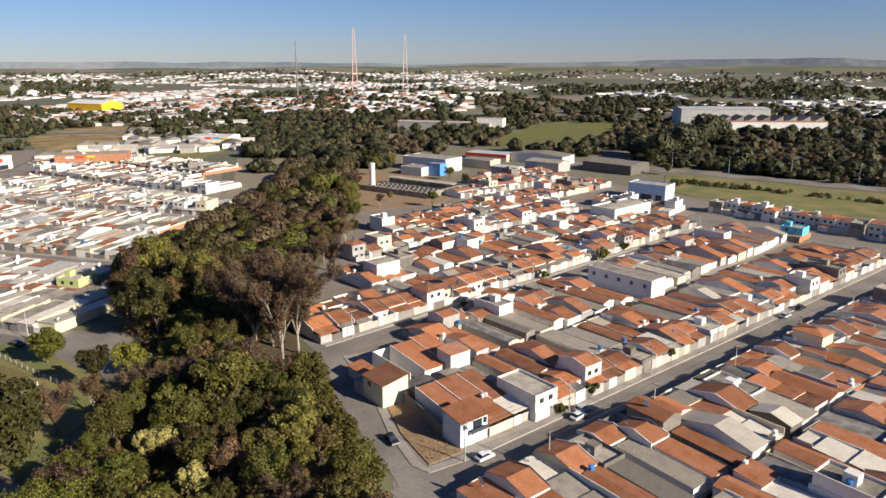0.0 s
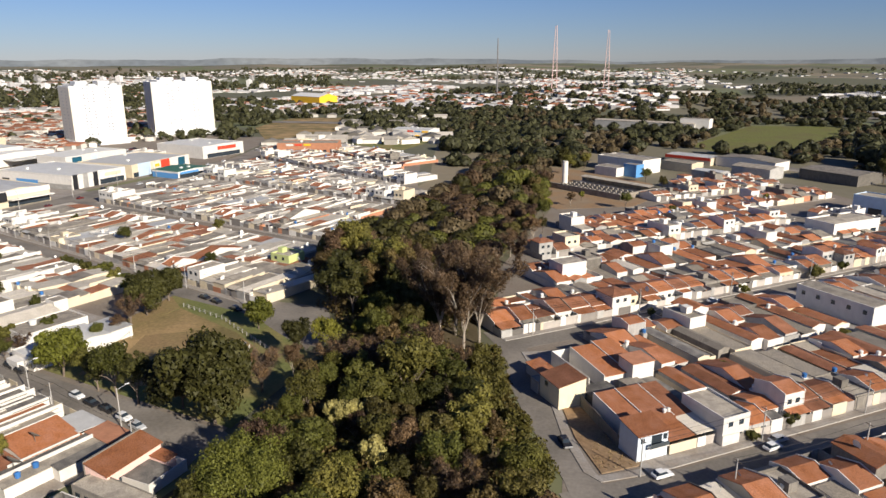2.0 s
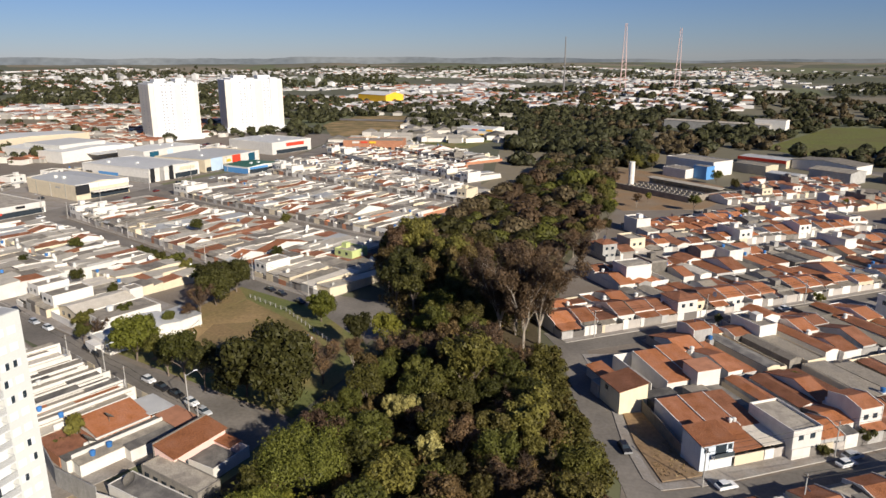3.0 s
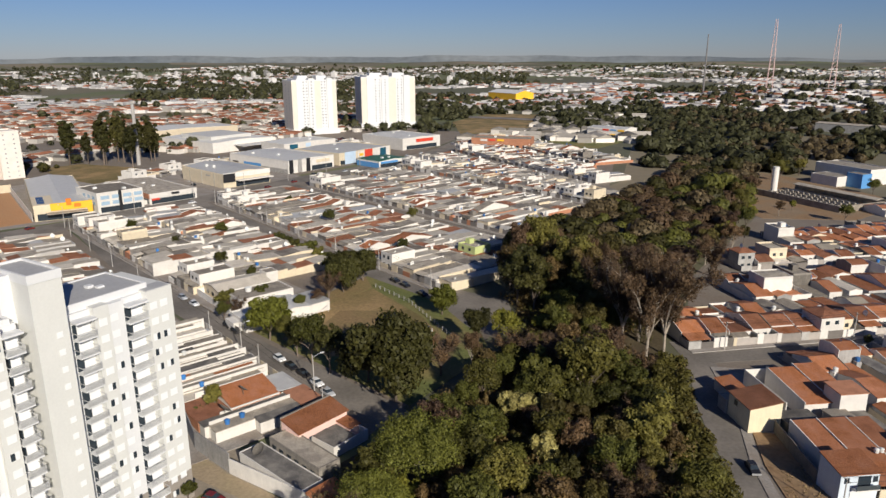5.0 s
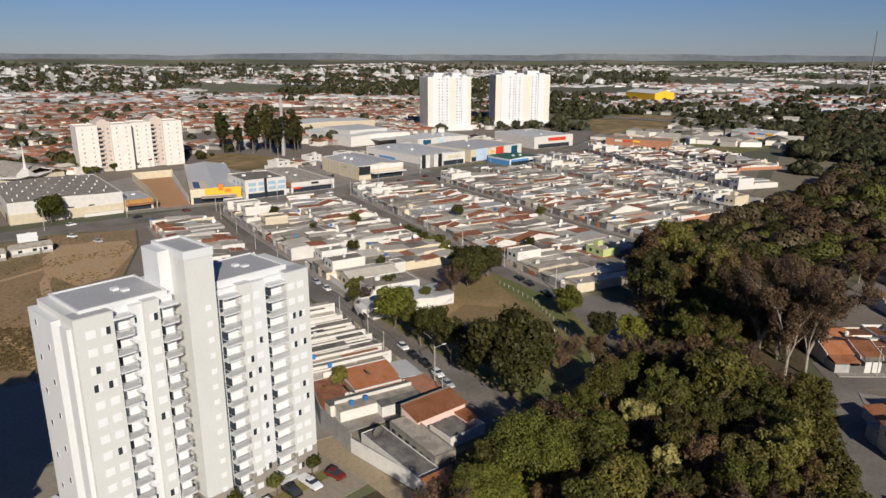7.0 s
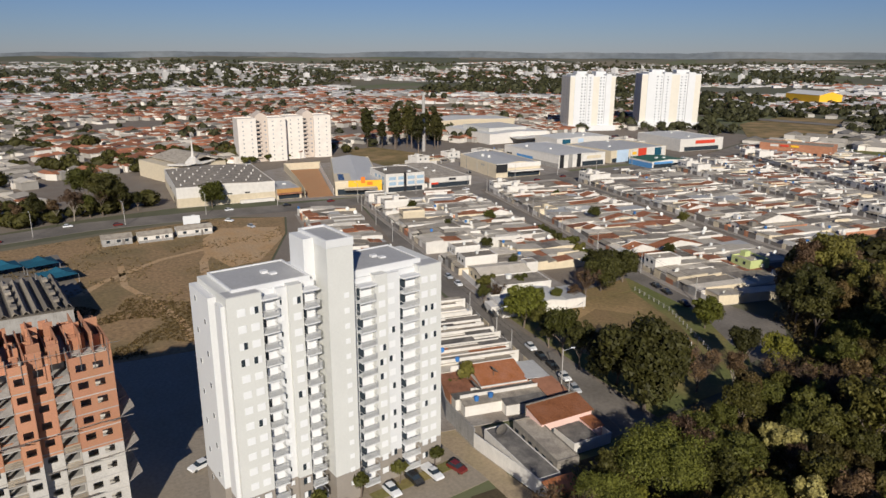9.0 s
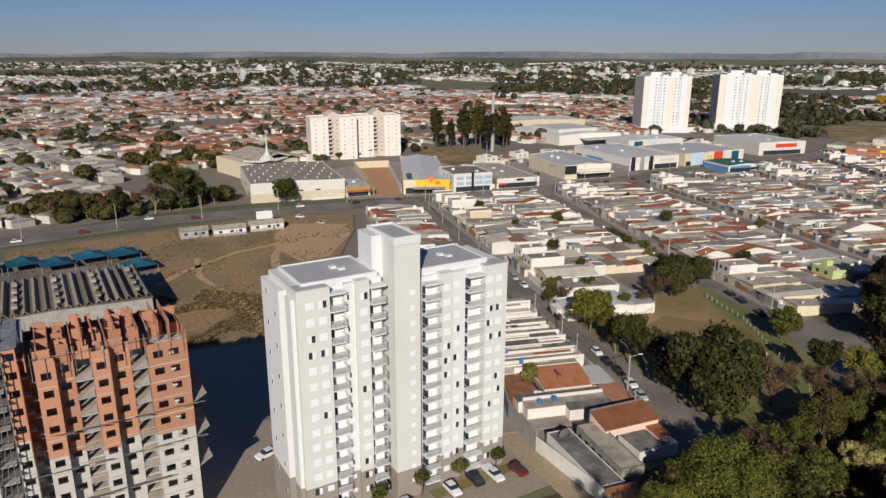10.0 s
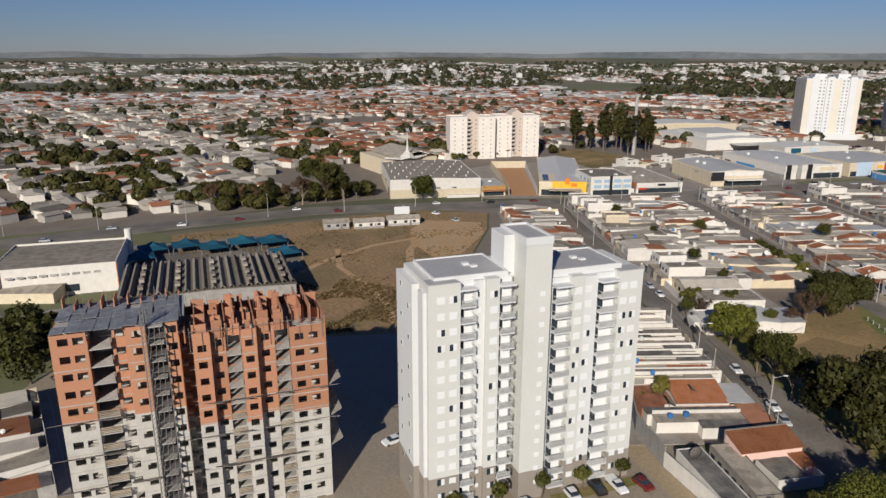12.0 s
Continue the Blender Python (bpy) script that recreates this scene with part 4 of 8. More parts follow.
# the corner block beside the vacant lot, one by one
def rise_wing(ob, x0, y0, x1, y1, h0, h1, wall, roof):
    """A wing under one slope, h0 high at the front and h1 at the back, between white party walls."""
    part("wall", MB().across([(y0, 0), (y0, h0 - 0.12), (y1, h1 - 0.12), (y1, 0)], "x", x0 + 0.02, x1 - 0.02), M[wall], ob)
    part("roof", MB().slab([(x0 + 0.1, y0 - 0.35, h0 - 0.04), (x1 - 0.1, y0 - 0.35, h0 - 0.04), (x1 - 0.1, y1 + 0.1, h1 + 0.02), (x0 + 0.1, y1 + 0.1, h1 + 0.02)], 0.14), M[roof], ob)
    part("party_wall", MB().across([(y0 - 0.1, 0), (y0 - 0.1, h0 + 0.22), (y1 + 0.1, h1 + 0.26), (y1 + 0.1, 0)], "x", x0 - 0.09, x0 + 0.09), M["white"], ob)


TILED_GROUP = "houses of the tiled blocks"
CORNER = lot_matrix(Vector((3.2, 124.6)), Vector((11.01, 130.85)), 0)
ch1 = thing("house", CORNER, "pale blue two-storey corner house with an upper balcony and tile roof", "house", TILED_GROUP)
part("wall", MB().across([(0.3, 0), (0.3, 5.7), (6.0, 6.6), (6.0, 0)], "x", 0.3, 7.6), M["pale_blue_wall"], ch1)
part("roof", MB().slab([(0.0, -0.2, 5.78), (7.9, -0.2, 5.78), (7.9, 6.2, 6.8), (0.0, 6.2, 6.8)], 0.15), M["tile_x"], ch1)
b = part("balcony", MB().box(2.6, -0.9, 2.85, 7.0, 0.28, 3.05), M["white"], ch1)
part("railing", MB().box(2.6, -0.9, 3.05, 7.0, -0.82, 3.95), M["pale_glass_rail"], b, "smoked balcony parapet")
part("glass_door", MB().box(3.6, 0.22, 3.05, 6.0, 0.32, 5.1), M["glass"], ch1)
part("garage_door", MB().box(2.4, 0.2, 0.1, 6.6, 0.32, 2.5), M["frame"], ch1)
for x in (1.0, 6.4):
    part("window", MB().box(x, 0.22, 3.9, x + 0.9, 0.32, 4.9), M["glass"], ch1)
ch2 = thing("house", CORNER, "broad house with wide orange tile slopes behind the corner", "house", TILED_GROUP)
rise_wing(ch2, 3.4, 7.6, 8.9, 19.6, 3.5, 5.1, "white", "tile_x")
rise_wing(ch2, 8.9, 7.0, 15.2, 19.6, 3.5, 5.1, "white", "tile_x")
part("side_wall", MB().slab([(0.2, 6.2, 2.8), (0.42, 6.2, 2.8), (3.3, 24.0, 2.8), (3.08, 24.0, 2.8)], 2.8), M["grime"], ch2, "long stained side wall above the vacant lot")
part("porch_roof", MB().slab([(8.2, 0.4, 2.8), (14.6, 0.4, 2.8), (14.6, 6.7, 3.6), (8.2, 6.7, 3.6)], 0.12), M["tile_x"], ch2)
part("lot_wall", MB().outline([(8.0, 0), (14.8, 0), (14.8, 0.18), (8.0, 0.18)], 0, 2.2), M["cream"], ch2)
part("low_roof", MB().slab([(4.6, 20.2, 3.1), (12.6, 20.2, 3.1), (12.6, 27.6, 2.8), (4.6, 27.6, 2.8)], 0.12), M["dark_slab"], ch2, "dark low roof over the rear yard")
part("annex", MB().box(4.8, 20.4, 0, 12.4, 27.4, 2.66), M["grime"], ch2)
for x in (9.6, 10.6):
    part("water_tank", tank(x + 4, 8.6, 3.9, 0.45, 0.7), M["tank_w"], ch2)
ch3 = thing("house", CORNER, "white house with a tile slope and a grey porch roof", "house", TILED_GROUP)
rise_wing(ch3, 15.3, 7.6, 20.4, 19.6, 3.4, 4.9, "white", "tile_x")
part("porch_roof", MB().slab([(15.0, 0.4, 2.8), (20.2, 0.4, 2.8), (20.2, 7.2, 3.3), (15.0, 7.2, 3.3)], 0.12), M["beige_roof"], ch3)
part("lot_wall", MB().outline([(15.0, 0), (17.2, 0), (17.2, 0.18), (15.0, 0.18)], 0, 2.2), M["white"], ch3)
part("gate", MB().box(17.3, 0.05, 0.05, 20.3, 0.12, 2.1), M["door"], ch3)
part("annex", MB().box(15.4, 20.0, 0, 20.0, 26.4, 3.0), M["grey"], ch3)
part("annex_roof", MB().slab([(15.2, 19.8, 3.3), (20.2, 19.8, 3.3), (20.2, 26.6, 3.0), (15.2, 26.6, 3.0)], 0.12), M["cement"], ch3)
lh = thing("house", CORNER, "tall cream house with an orange tile slope beside the lane", "house", TILED_GROUP)
lean_wing(lh, -2.4, 24.2, 4.6, 32.4, 5.5, 6.6, "cream_plain", "tile_y")
flat_wing(lh, -2.8, 32.6, 0.2, 36.0, 3.0, "grey", "slab", 0.2)
lean_wing(lh, 0.6, 32.8, 4.4, 44.0, 2.8, 3.3, "white", "tile_y")
part("window", MB().box(-2.5, 29.0, 3.6, -2.36, 30.2, 4.7), M["glass"], lh)
uh = thing("house", CORNER, "large house with tall white yard walls and orange tile roofs", "house", TILED_GROUP)
rise_wing(uh, 12.6, 28.4, 19.4, 43.0, 3.6, 5.0, "white", "tile_x")
rise_wing(uh, 19.4, 32.4, 25.6, 44.0, 3.8, 5.2, "white", "tile_x")
part("yard_wall", MB().outline([(8.0, 28.0), (8.0, 44.5), (25.8, 44.5), (25.8, 44.3), (8.2, 44.3), (8.2, 28.0)], 0, 4.2), M["white"], uh, "tall pale yard wall")
part("stair_block", MB().box(18.8, 26.0, 0, 25.0, 31.4, 6.3), M["white"], uh)
part("stair_roof", MB().slab([(18.6, 25.8, 6.5), (25.2, 25.8, 6.5), (25.2, 31.6, 6.8), (18.6, 31.6, 6.8)], 0.15), M["brick"], uh)
row((-386, 262), (-393, 372), 16, "FfgFcfFgc", "", 77, WALLS_LN, 0.3, width=10, joined=True)
row((-372, 446), (-366, 520), 18, "fFgfcF", "", 78, WALLS_LN, 0.3, width=10, joined=True)
# large white and cream houses beside the playing field
wh = thing("house", lot_matrix(Vector((-152.5, 129.4)), Vector((-142.6, 126.2)), 0), "white flat-roofed house with a curved corner by the street", "house", GREY_GROUP)
flat_wing(wh, 0, 0, 10.2, 9.5, 3.3, "white", "white_roof", 0.3)
part("porch", MB().box(2.0, -2.4, 0, 7.5, -0.02, 2.7), M["white"], wh)
part("gate", MB().box(7.8, -2.2, 0.1, 10.2, -2.1, 2.2), M["door"], wh)
for x in (1.2, 8.2):
    part("window", MB().box(x, -0.06, 1.0, x + 1.3, 0.04, 2.2), M["glass"], wh)
wh = thing("house", lot_matrix(Vector((-152.0, 140.2)), Vector((-139.8, 136.2)), 0), "white house with a bright metal sheet roof", "house", GREY_GROUP)
part("wall", MB().house_body(0, 0, 12.8, 10.5, 3.2, 0.7, "x"), M["white"], wh)
part("roof", MB().gable(0, 0, 12.8, 10.5, 3.34, 0.7, "x", over=0.3), M["white_roof"], wh)
part("annex", MB().box(1.0, 10.7, 0, 12.0, 17.5, 3.0), M["white"], wh)
part("annex_roof", MB().slab([(0.8, 10.6, 3.15), (12.2, 10.6, 3.15), (12.2, 17.7, 3.4), (0.8, 17.7, 3.4)], 0.12), M["tin"], wh)
wh = thing("house", lot_matrix(Vector((-181.0, 141.0)), Vector((-157.0, 133.2)), 0), "large cream house with broad beige roofs", "house", GREY_GROUP)
part("wall", MB().house_body(0, 2.5, 13.0, 20.0, 3.3, 1.3, "y"), M["cream"], wh)
part("roof", MB().gable(0, 2.5, 13.0, 20.0, 3.44, 1.3, "y", over=0.4), M["beige_roof"], wh)
flat_wing(wh, 13.3, 4.0, 24.0, 22.0, 3.5, "white", "slab", 0.35)
flat_wing(wh, 4.0, 20.3, 9.0, 24.5, 5.4, "white", "slab", 0.2)
part("lot_wall", MB().outline([(0, 0), (0, 2.4), (0.18, 2.4), (0.18, 0.2), (24.8, 0.2), (24.8, 12), (25, 12), (25, 0)], 0, 2.2), M["white"], wh)
part("water_tank", tank(17.0, 10.0, 3.5, 1.1, 1.3), M["tank_w"], wh)
for x in (2.0, 6.0, 15.0, 19.5):
    part("window", MB().box(x, 2.4 if x < 13 else 3.94, 1.0, x + 1.5, 2.56 if x < 13 else 4.06, 2.2), M["glass"], wh)
for spot, to, mk, lab in (((-131, 220), (-120, 217), "green", "lime green two-storey house with a flat roof"), ((145, 293), (154, 284), "turquoise", "house with a bright turquoise side wall")):
    place_parts(house("F", 9, 14, random.Random(6), [mk], 0.3), lot_matrix(Vector(spot), Vector(to), 0), lab, "", False)
# ---------------- the white apartment tower ----------------
M["tower_white"] = material("tower_white", (0.67, 0.67, 0.66), 0.75, 0.04, 0.2, 3.0, streak=0.2)
M["tower_beige"] = material("tower_beige", (0.63, 0.625, 0.585), 0.75, 0.05, 0.2, 3.0, streak=0.2)
M["tower_base"] = material("tower_base_taupe", (0.30, 0.265, 0.225), 0.8, 0.08, 0.3, 3.0)
M["tower_roof"] = material("tower_roof_grey", (0.40, 0.395, 0.385), 0.7, 0.12, 0.2, 2.0)
M["shutter"] = material("white_shutter", (0.78, 0.78, 0.77), 0.5, 0.03)
M["rail"] = material("rail_grey", (0.46, 0.46, 0.45), 0.4, 0.05)
STOREY = 2.64


def opening(parent, x, y, z, w, h, shut):
    """A sliding window: frame, a dark pane and, as a rule, a closed white shutter leaf."""
    win = part("window", MB().box(x - 0.06, y - w / 2 - 0.06, z - 0.06, x + 0.03, y + w / 2 + 0.06, z + h + 0.06), M["frame"], parent)
    if shut == 2:
        part("shutter", MB().box(x + 0.03, y - w / 2, z, x + 0.07, y + w / 2, z + h), M["shutter"], win)
    else:
        k = 0.0 if shut == 1 else w * 0.5
        part("pane", MB().box(x + 0.02, y - w / 2 + k, z, x + 0.05, y + k, z + h), M["glass"], win)
        if w > 0.9:
            part("shutter", MB().box(x + 0.03, y - w / 2 + (w * 0.5 - k) + 0.01, z, x + 0.07, y + (w * 0.5 - k), z + h), M["shutter"], win)


def balcony(parent, x, y0, y1, z, depth, shade):
    b = part("balcony", MB().box(x - 0.1, y0, z - 0.2, x + depth, y1, z), M["tower_white"], parent)
    k = int((y1 - y0) / 0.15)
    comb = [(y0, z + 0.96), (y0, z + 1.06), (y1, z + 1.06), (y1, z + 0.96)]
    for i in range(k, -1, -1):
        y = y0 + 0.03 + (y1 - y0 - 0.13) * i / k
        comb += [(y + 0.07, z + 0.96), (y + 0.07, z), (y, z), (y, z + 0.96)]
    part("railing", MB().across(comb, "x", x + depth - 0.07, x + depth - 0.02), M["rail"], b)
    for y in (y0, y1 - 0.06):
        part("side_rail", MB().box(x, y, z + 0.96, x + depth - 0.08, y + 0.06, z + 1.06), M["rail"], b)
    w = (y1 - y0) * (0.2 if shade else 0.36)
    part("shutter", MB().box(x - 0.02, y0 + 0.25 + w, z + 0.02, x + 0.05, y1 - 0.1, z + 2.1), M["shutter"], b)
    part("glass_door", MB().box(x - 0.02, y0 + 0.2, z + 0.02, x + 0.06, y0 + 0.2 + w, z + 2.1), M["glass"], b)


def white_tower():
    t = thing("apartment_tower", pose(0, 0, 0.05), "white and beige high-rise apartment tower with stacked balconies", "apartment building")
    x_b = -107.0
    # plan strips of the front: y from, y to, front x, wall colour
    strips = [(30.1, 35.4, -94.0, "b"), (35.4, 38.1, -95.8, "w"), (38.1, 39.8, -95.0, "w"), (39.8, 42.1, -94.3, "b"), (42.1, 44.8, -95.8, "w"),
              (44.8, 46.0, -97.6, "w"), (46.0, 50.6, -93.4, "core"), (50.6, 51.7, -95.2, "w"), (51.7, 54.9, -95.3, "w"), (54.9, 57.3, -94.2, "b"), (57.3, 60.0, -94.6, "w"),
              (60.0, 63.6, -95.3, "w"), (63.6, 68.3, -94.0, "b")]
    for a, b, x, c in strips:
        left = b < 46.5
        top = 46.6 if c == "core" else (39.6 if left else 38.4) + (1.2 if c == "b" else 0.9)
        zb = 7.4 if left else 5.6
        mk = "tower_white" if c == "w" else "tower_beige"
        part("wall_panel", MB().box(x_b if c != "core" else -103.0, a, zb, x, b, top), M[mk], t, "beige rendered wall strip" if c != "w" else "")
        part("base_course", MB().box(x_b, a, 0, x + 0.03, b, zb), M["tower_base"], t, "taupe painted lowest storeys")
    part("wall_panel", MB().box(x_b - 0.4, 28.9, 7.4, -98.6, 30.1, 39.8), M["tower_white"], t)
    part("base_course", MB().box(x_b - 0.4, 28.9, 0, -98.57, 30.1, 7.4), M["tower_base"], t)
    part("wall_panel", MB().box(-97.4, 29.5, 7.4, -94.9, 30.1, 39.4), M["tower_white"], t)
    part("base_course", MB().box(-97.4, 29.5, 0, -94.87, 30.1, 7.4), M["tower_base"], t)
    part("wall_panel", MB().box(-103.0, 44.2, 38.0, -97.8, 46.0, 46.6), M["tower_white"], t)
    # roof decks inside a raised rim
    for a, b, z in ((31.6, 44.2, 40.4), (50.6, 65.2, 39.6)):
        o, i = [(-106.6, a), (-95.9, a), (-95.9, b), (-106.6, b)], [(-106.3, a + 0.3), (-96.2, a + 0.3), (-96.2, b - 0.3), (-106.3, b - 0.3)]
        rim = MB()
        rim.v = [(x, y, zz) for zz in (z - 1.6, z + 0.9) for q in (o, i) for x, y in q]
        for j in range(4):
            q = (j + 1) % 4
            rim.f += [(j, q, 8 + q, 8 + j), (4 + q, 4 + j, 12 + j, 12 + q), (8 + j, 8 + q, 12 + q, 12 + j)]
        rim.m = [0] * len(rim.f)
        part("roof_rim", rim, M["tower_white"], t)
        part("roof", MB().box(-106.3, a + 0.3, z - 0.3, -96.2, b - 0.3, z + 0.7), M["tower_roof"], t, "grey roof deck")
        y = a + (b - a) * 0.55
        part("roof_hatch", MB().box(-102.2, y, z + 0.7, -101.2, y + 1.0, z + 1.1), M["tower_white"], t)
        part("roof_hatch", MB().box(-100.8, y + 0.9, z + 0.7, -99.9, y + 2.0, z + 1.0), M["tower_white"], t)
    part("roof", MB().box(-97.0, 30.3, 40.2, -94.3, 35.2, 40.85), M["tower_roof"], t)
    part("roof", MB().box(-97.0, 63.9, 39.1, -94.3, 68.0, 39.65), M["tower_roof"], t)
    rim = MB()
    o, i = [(-103.2, 45.9), (-93.3, 45.9), (-93.3, 50.7), (-103.2, 50.7)], [(-102.9, 46.2), (-93.6, 46.2), (-93.6, 50.4), (-102.9, 50.4)]
    rim.v = [(x, y, zz) for zz in (45.8, 47.1) for q in (o, i) for x, y in q]
    for j in range(4):
        q = (j + 1) % 4
        rim.f += [(j, q, 8 + q, 8 + j), (4 + q, 4 + j, 12 + j, 12 + q), (8 + j, 8 + q, 12 + q, 12 + j)]
    rim.m = [0] * len(rim.f)
    part("roof_rim", rim, M["tower_white"], t)
    part("roof", MB().box(-102.9, 46.2, 46.5, -93.6, 50.4, 46.75), M["tower_roof"], t)
    part("downpipe", MB().tube((-97.3, 45.4, 7), (-97.3, 45.4, 39.5), 0.12, 0.12, 6), M["scaffold_pipe"], t)
    rng = random.Random(5)
    for k in range(15):
        z = k * STOREY - 0.34
        for y, x in ((32.2, -94.0), (34.2, -94.0), (41.1, -94.3)):
            opening(t, x, y, z + 1.05, 1.2, 1.1, rng.choice((2, 2, 2, 2, 1, 3)))
        opening(t, -95.0, 38.9, z + 1.2, 0.6, 0.8, rng.choice((2, 1)))
        zr = z - 1.2
        if k == 0:
            continue
        for y, x in ((56.2, -94.2), (58.3, -94.6), (64.7, -94.0), (66.6, -94.0)):
            opening(t, x, y, zr + 1.05, 1.2, 1.1, rng.choice((2, 2, 2, 2, 1, 3)))
        opening(t, -95.2, 51.1, zr + 1.2, 0.6, 0.8, 1)
        opening(t, -93.4, 49.2, z + 0.6, 0.8, 0.8, 2)
        for y0, y1, x in ((35.5, 38.0, -95.8), (42.2, 44.7, -95.8)):
            balcony(t, x, y0, y1, z + 0.1, 1.95, rng.random() < 0.5)
        for y0, y1, x in ((51.8, 54.8, -95.3), (60.1, 63.5, -95.3)):
            balcony(t, x, y0, y1, zr + 0.1, 1.7, rng.random() < 0.5)
    for y0, y1, x, z in ((35.5, 38.0, -95.8, 39.3), (42.2, 44.7, -95.8, 39.3), (51.8, 54.8, -95.3, 38.1), (60.1, 63.5, -95.3, 38.1)):
        part("canopy", MB().box(x, y0 - 0.1, z, x + 1.9, y1 + 0.1, z + 0.3), M["tower_white"], t)
    # side wall windows
    for k in range(1, 15):
        z = k * STOREY + 0.8
        for x in ((-100.5,) if k % 2 else (-104.5,)):
            w = part("window", MB().box(x - 0.3, 28.84, z, x + 0.3, 28.92, z + 0.9), M["frame"], t)
            part("pane", MB().box(x - 0.24, 28.81, z + 0.06, x + 0.24, 28.85, z + 0.84), M["glass"], w)


M["scaffold_pipe"] = material("grey_pipe", (0.25, 0.25, 0.25), 0.5, 0.1)
white_tower()


# ---------------- the tower under construction ----------------
M["hollow_brick"] = material("hollow_brick", (0.47, 0.235, 0.135), 0.9, 0.25, 0.6, 7.0, obj_vary=0.15, stripe=("Z", 0.2, 0.03), tint=(0.42, 0.20, 0.12))
M["block_grey"] = material("grey_block", (0.50, 0.475, 0.43), 0.9, 0.2, 0.4, 4.0)
M["scaffold"] = material("scaffold_steel", (0.20, 0.19, 0.18), 0.7, 0.3, metal=0.2)
M["net"] = material("debris_net", (0.30, 0.27, 0.24), 0.95, 0.3, 0.6, 4.0)
M["guard_wood"] = material("guard_wood", (0.40, 0.33, 0.24), 0.9, 0.3, 0.6, 4.0, obj_vary=0.2)
M["formwork"] = material("formwork_deck", (0.20, 0.21, 0.23), 0.7, 0.35, 0.5, 2.0)


def building_site():
    t = thing("unfinished_tower", pose(0, 0, 0.05), "apartment tower under construction in raw orange brick and grey block", "building under construction")
    st = 2.8
    x_b = -119.0
    # y from, y to, front x, kind of opening; the right wing stands 0.9 m lower
    strips = [(-23.3, -18.5, -106.0, "pair"), (-18.5, -15.2, -108.4, "door"), (-15.2, -13.2, -107.3, "one"), (-13.2, -10.4, -106.0, "one"), (-10.4, -7.7, -108.6, "door"),
              (-7.7, -6.0, -106.4, "one"), (-6.0, -4.0, -111.0, ""), (-4.0, -1.6, -106.0, "one"), (-1.6, 0.7, -107.6, "one"), (0.7, 3.2, -108.2, "door"),
              (3.2, 5.4, -106.0, "one"), (5.4, 8.3, -107.6, "one"), (8.3, 10.7, -108.2, "door"), (10.7, 16.4, -106.0, "pair")]
    rng = random.Random(3)
    for i, (a, b, x, kind) in enumerate(strips):
        left = i < 6
        z0 = -1.1 if left else -2.0
        top = 35.3 if left else 31.6 + rng.uniform(0.6, 1.6)
        zg = (21.0 if left else 16.9) + rng.uniform(-0.3, 0.5)
        holes = []
        for k in range(13 if left else 12):
            z = z0 + k * st
            c = (a + b) / 2
            if kind == "pair":
                q = 1.1 if left else 1.35
                for y in ((a + 1.7, b - 1.1) if left else (a + 1.4, b - 2.0)):
                    holes.append((y - 0.7, y + 0.7, z + 1.05, z + 2.2))
            elif kind == "one":
                holes.append((c - 0.65, c + 0.65, z + 1.05, z + 2.2))
            elif kind == "door":
                holes.append((a + 0.15, b - 0.15, z + 0.1, z + 2.45))
        holes = [(p, q, max(0.0, r), s_) for p, q, r, s_ in holes if s_ > 0.2 and s_ < top - 0.1]
        low = [(p, q, r, min(s_, zg)) for p, q, r, s_ in holes if r < zg]
        high = [(p, q, max(r, zg), s_) for p, q, r, s_ in holes if s_ > zg]
        part("wall_panel", MB().frame_wall(x, a, b, 0, zg, 0.2, low), M["block_grey"], t, "grey rendered wall of the lower storeys")
        part("wall_panel", MB().frame_wall(x, a, b, zg, top, 0.2, high), M["hollow_brick"], t, "raw orange hollow-brick wall")
        if i:
            px = strips[i - 1][2]
            lo, hi = min(px, x), max(px, x)
            part("return_wall", MB().box(lo - 0.2, a - 0.1, 0, hi - 0.004, a + 0.1, zg), M["block_grey"], t)
            part("return_wall", MB().box(lo - 0.2, a - 0.1, zg, hi - 0.004, a + 0.1, min(top, 34.0)), M["hollow_brick"], t)
        part("inner_wall", MB().box(x - 3.4, a + 0.1, 0, x - 3.2, b - 0.1, top - 0.6), M["block_grey"], t)
        for z in [zz for zz in (z0 + st * k for k in range(1, 14)) if zz < top - 1]:
            if kind != "door" and kind and rng.random() < 0.75:
                part("band", MB().box(x, a + 0.02, z - 0.16, x + 0.025, b - 0.02, z), M["concrete"], t)
    for k in range(1, 14):
        part("floor_slab", MB().box(x_b + 0.2, -23.1, -1.1 + k * st - 0.14, -108.7, -5.0, -1.1 + k * st), M["concrete"], t)
        if k < 13:
            part("floor_slab", MB().box(x_b + 0.2, -5.0, -2.0 + k * st - 0.14, -108.7, 16.2, -2.0 + k * st), M["concrete"], t)
    for y0, y1, zg, top in ((-23.3, -23.1, 21.0, 35.3), (16.2, 16.4, 16.9, 33.6)):
        part("end_wall", MB().box(x_b, y0, 0, -106.2, y1, zg), M["block_grey"], t)
        part("end_wall", MB().box(x_b, y0, zg, -106.2, y1, top), M["hollow_brick"], t)
    part("back_wall", MB().box(x_b - 0.2, -23.3, 0, x_b, 16.4, 19.0), M["block_grey"], t)
    part("back_wall", MB().box(x_b - 0.2, -23.3, 19.0, x_b, 16.4, 33.0), M["hollow_brick"], t)
    # half-built rooms of the top storey
    for i in range(15):
        y = -5.2 + i * 1.5
        part("half_wall", MB().box(-118.9, y, 31.5, -107.5 + rng.uniform(-2.5, 1.2), y + 0.16, 32.6 + rng.uniform(0.3, 2.6)), M["hollow_brick"], t)
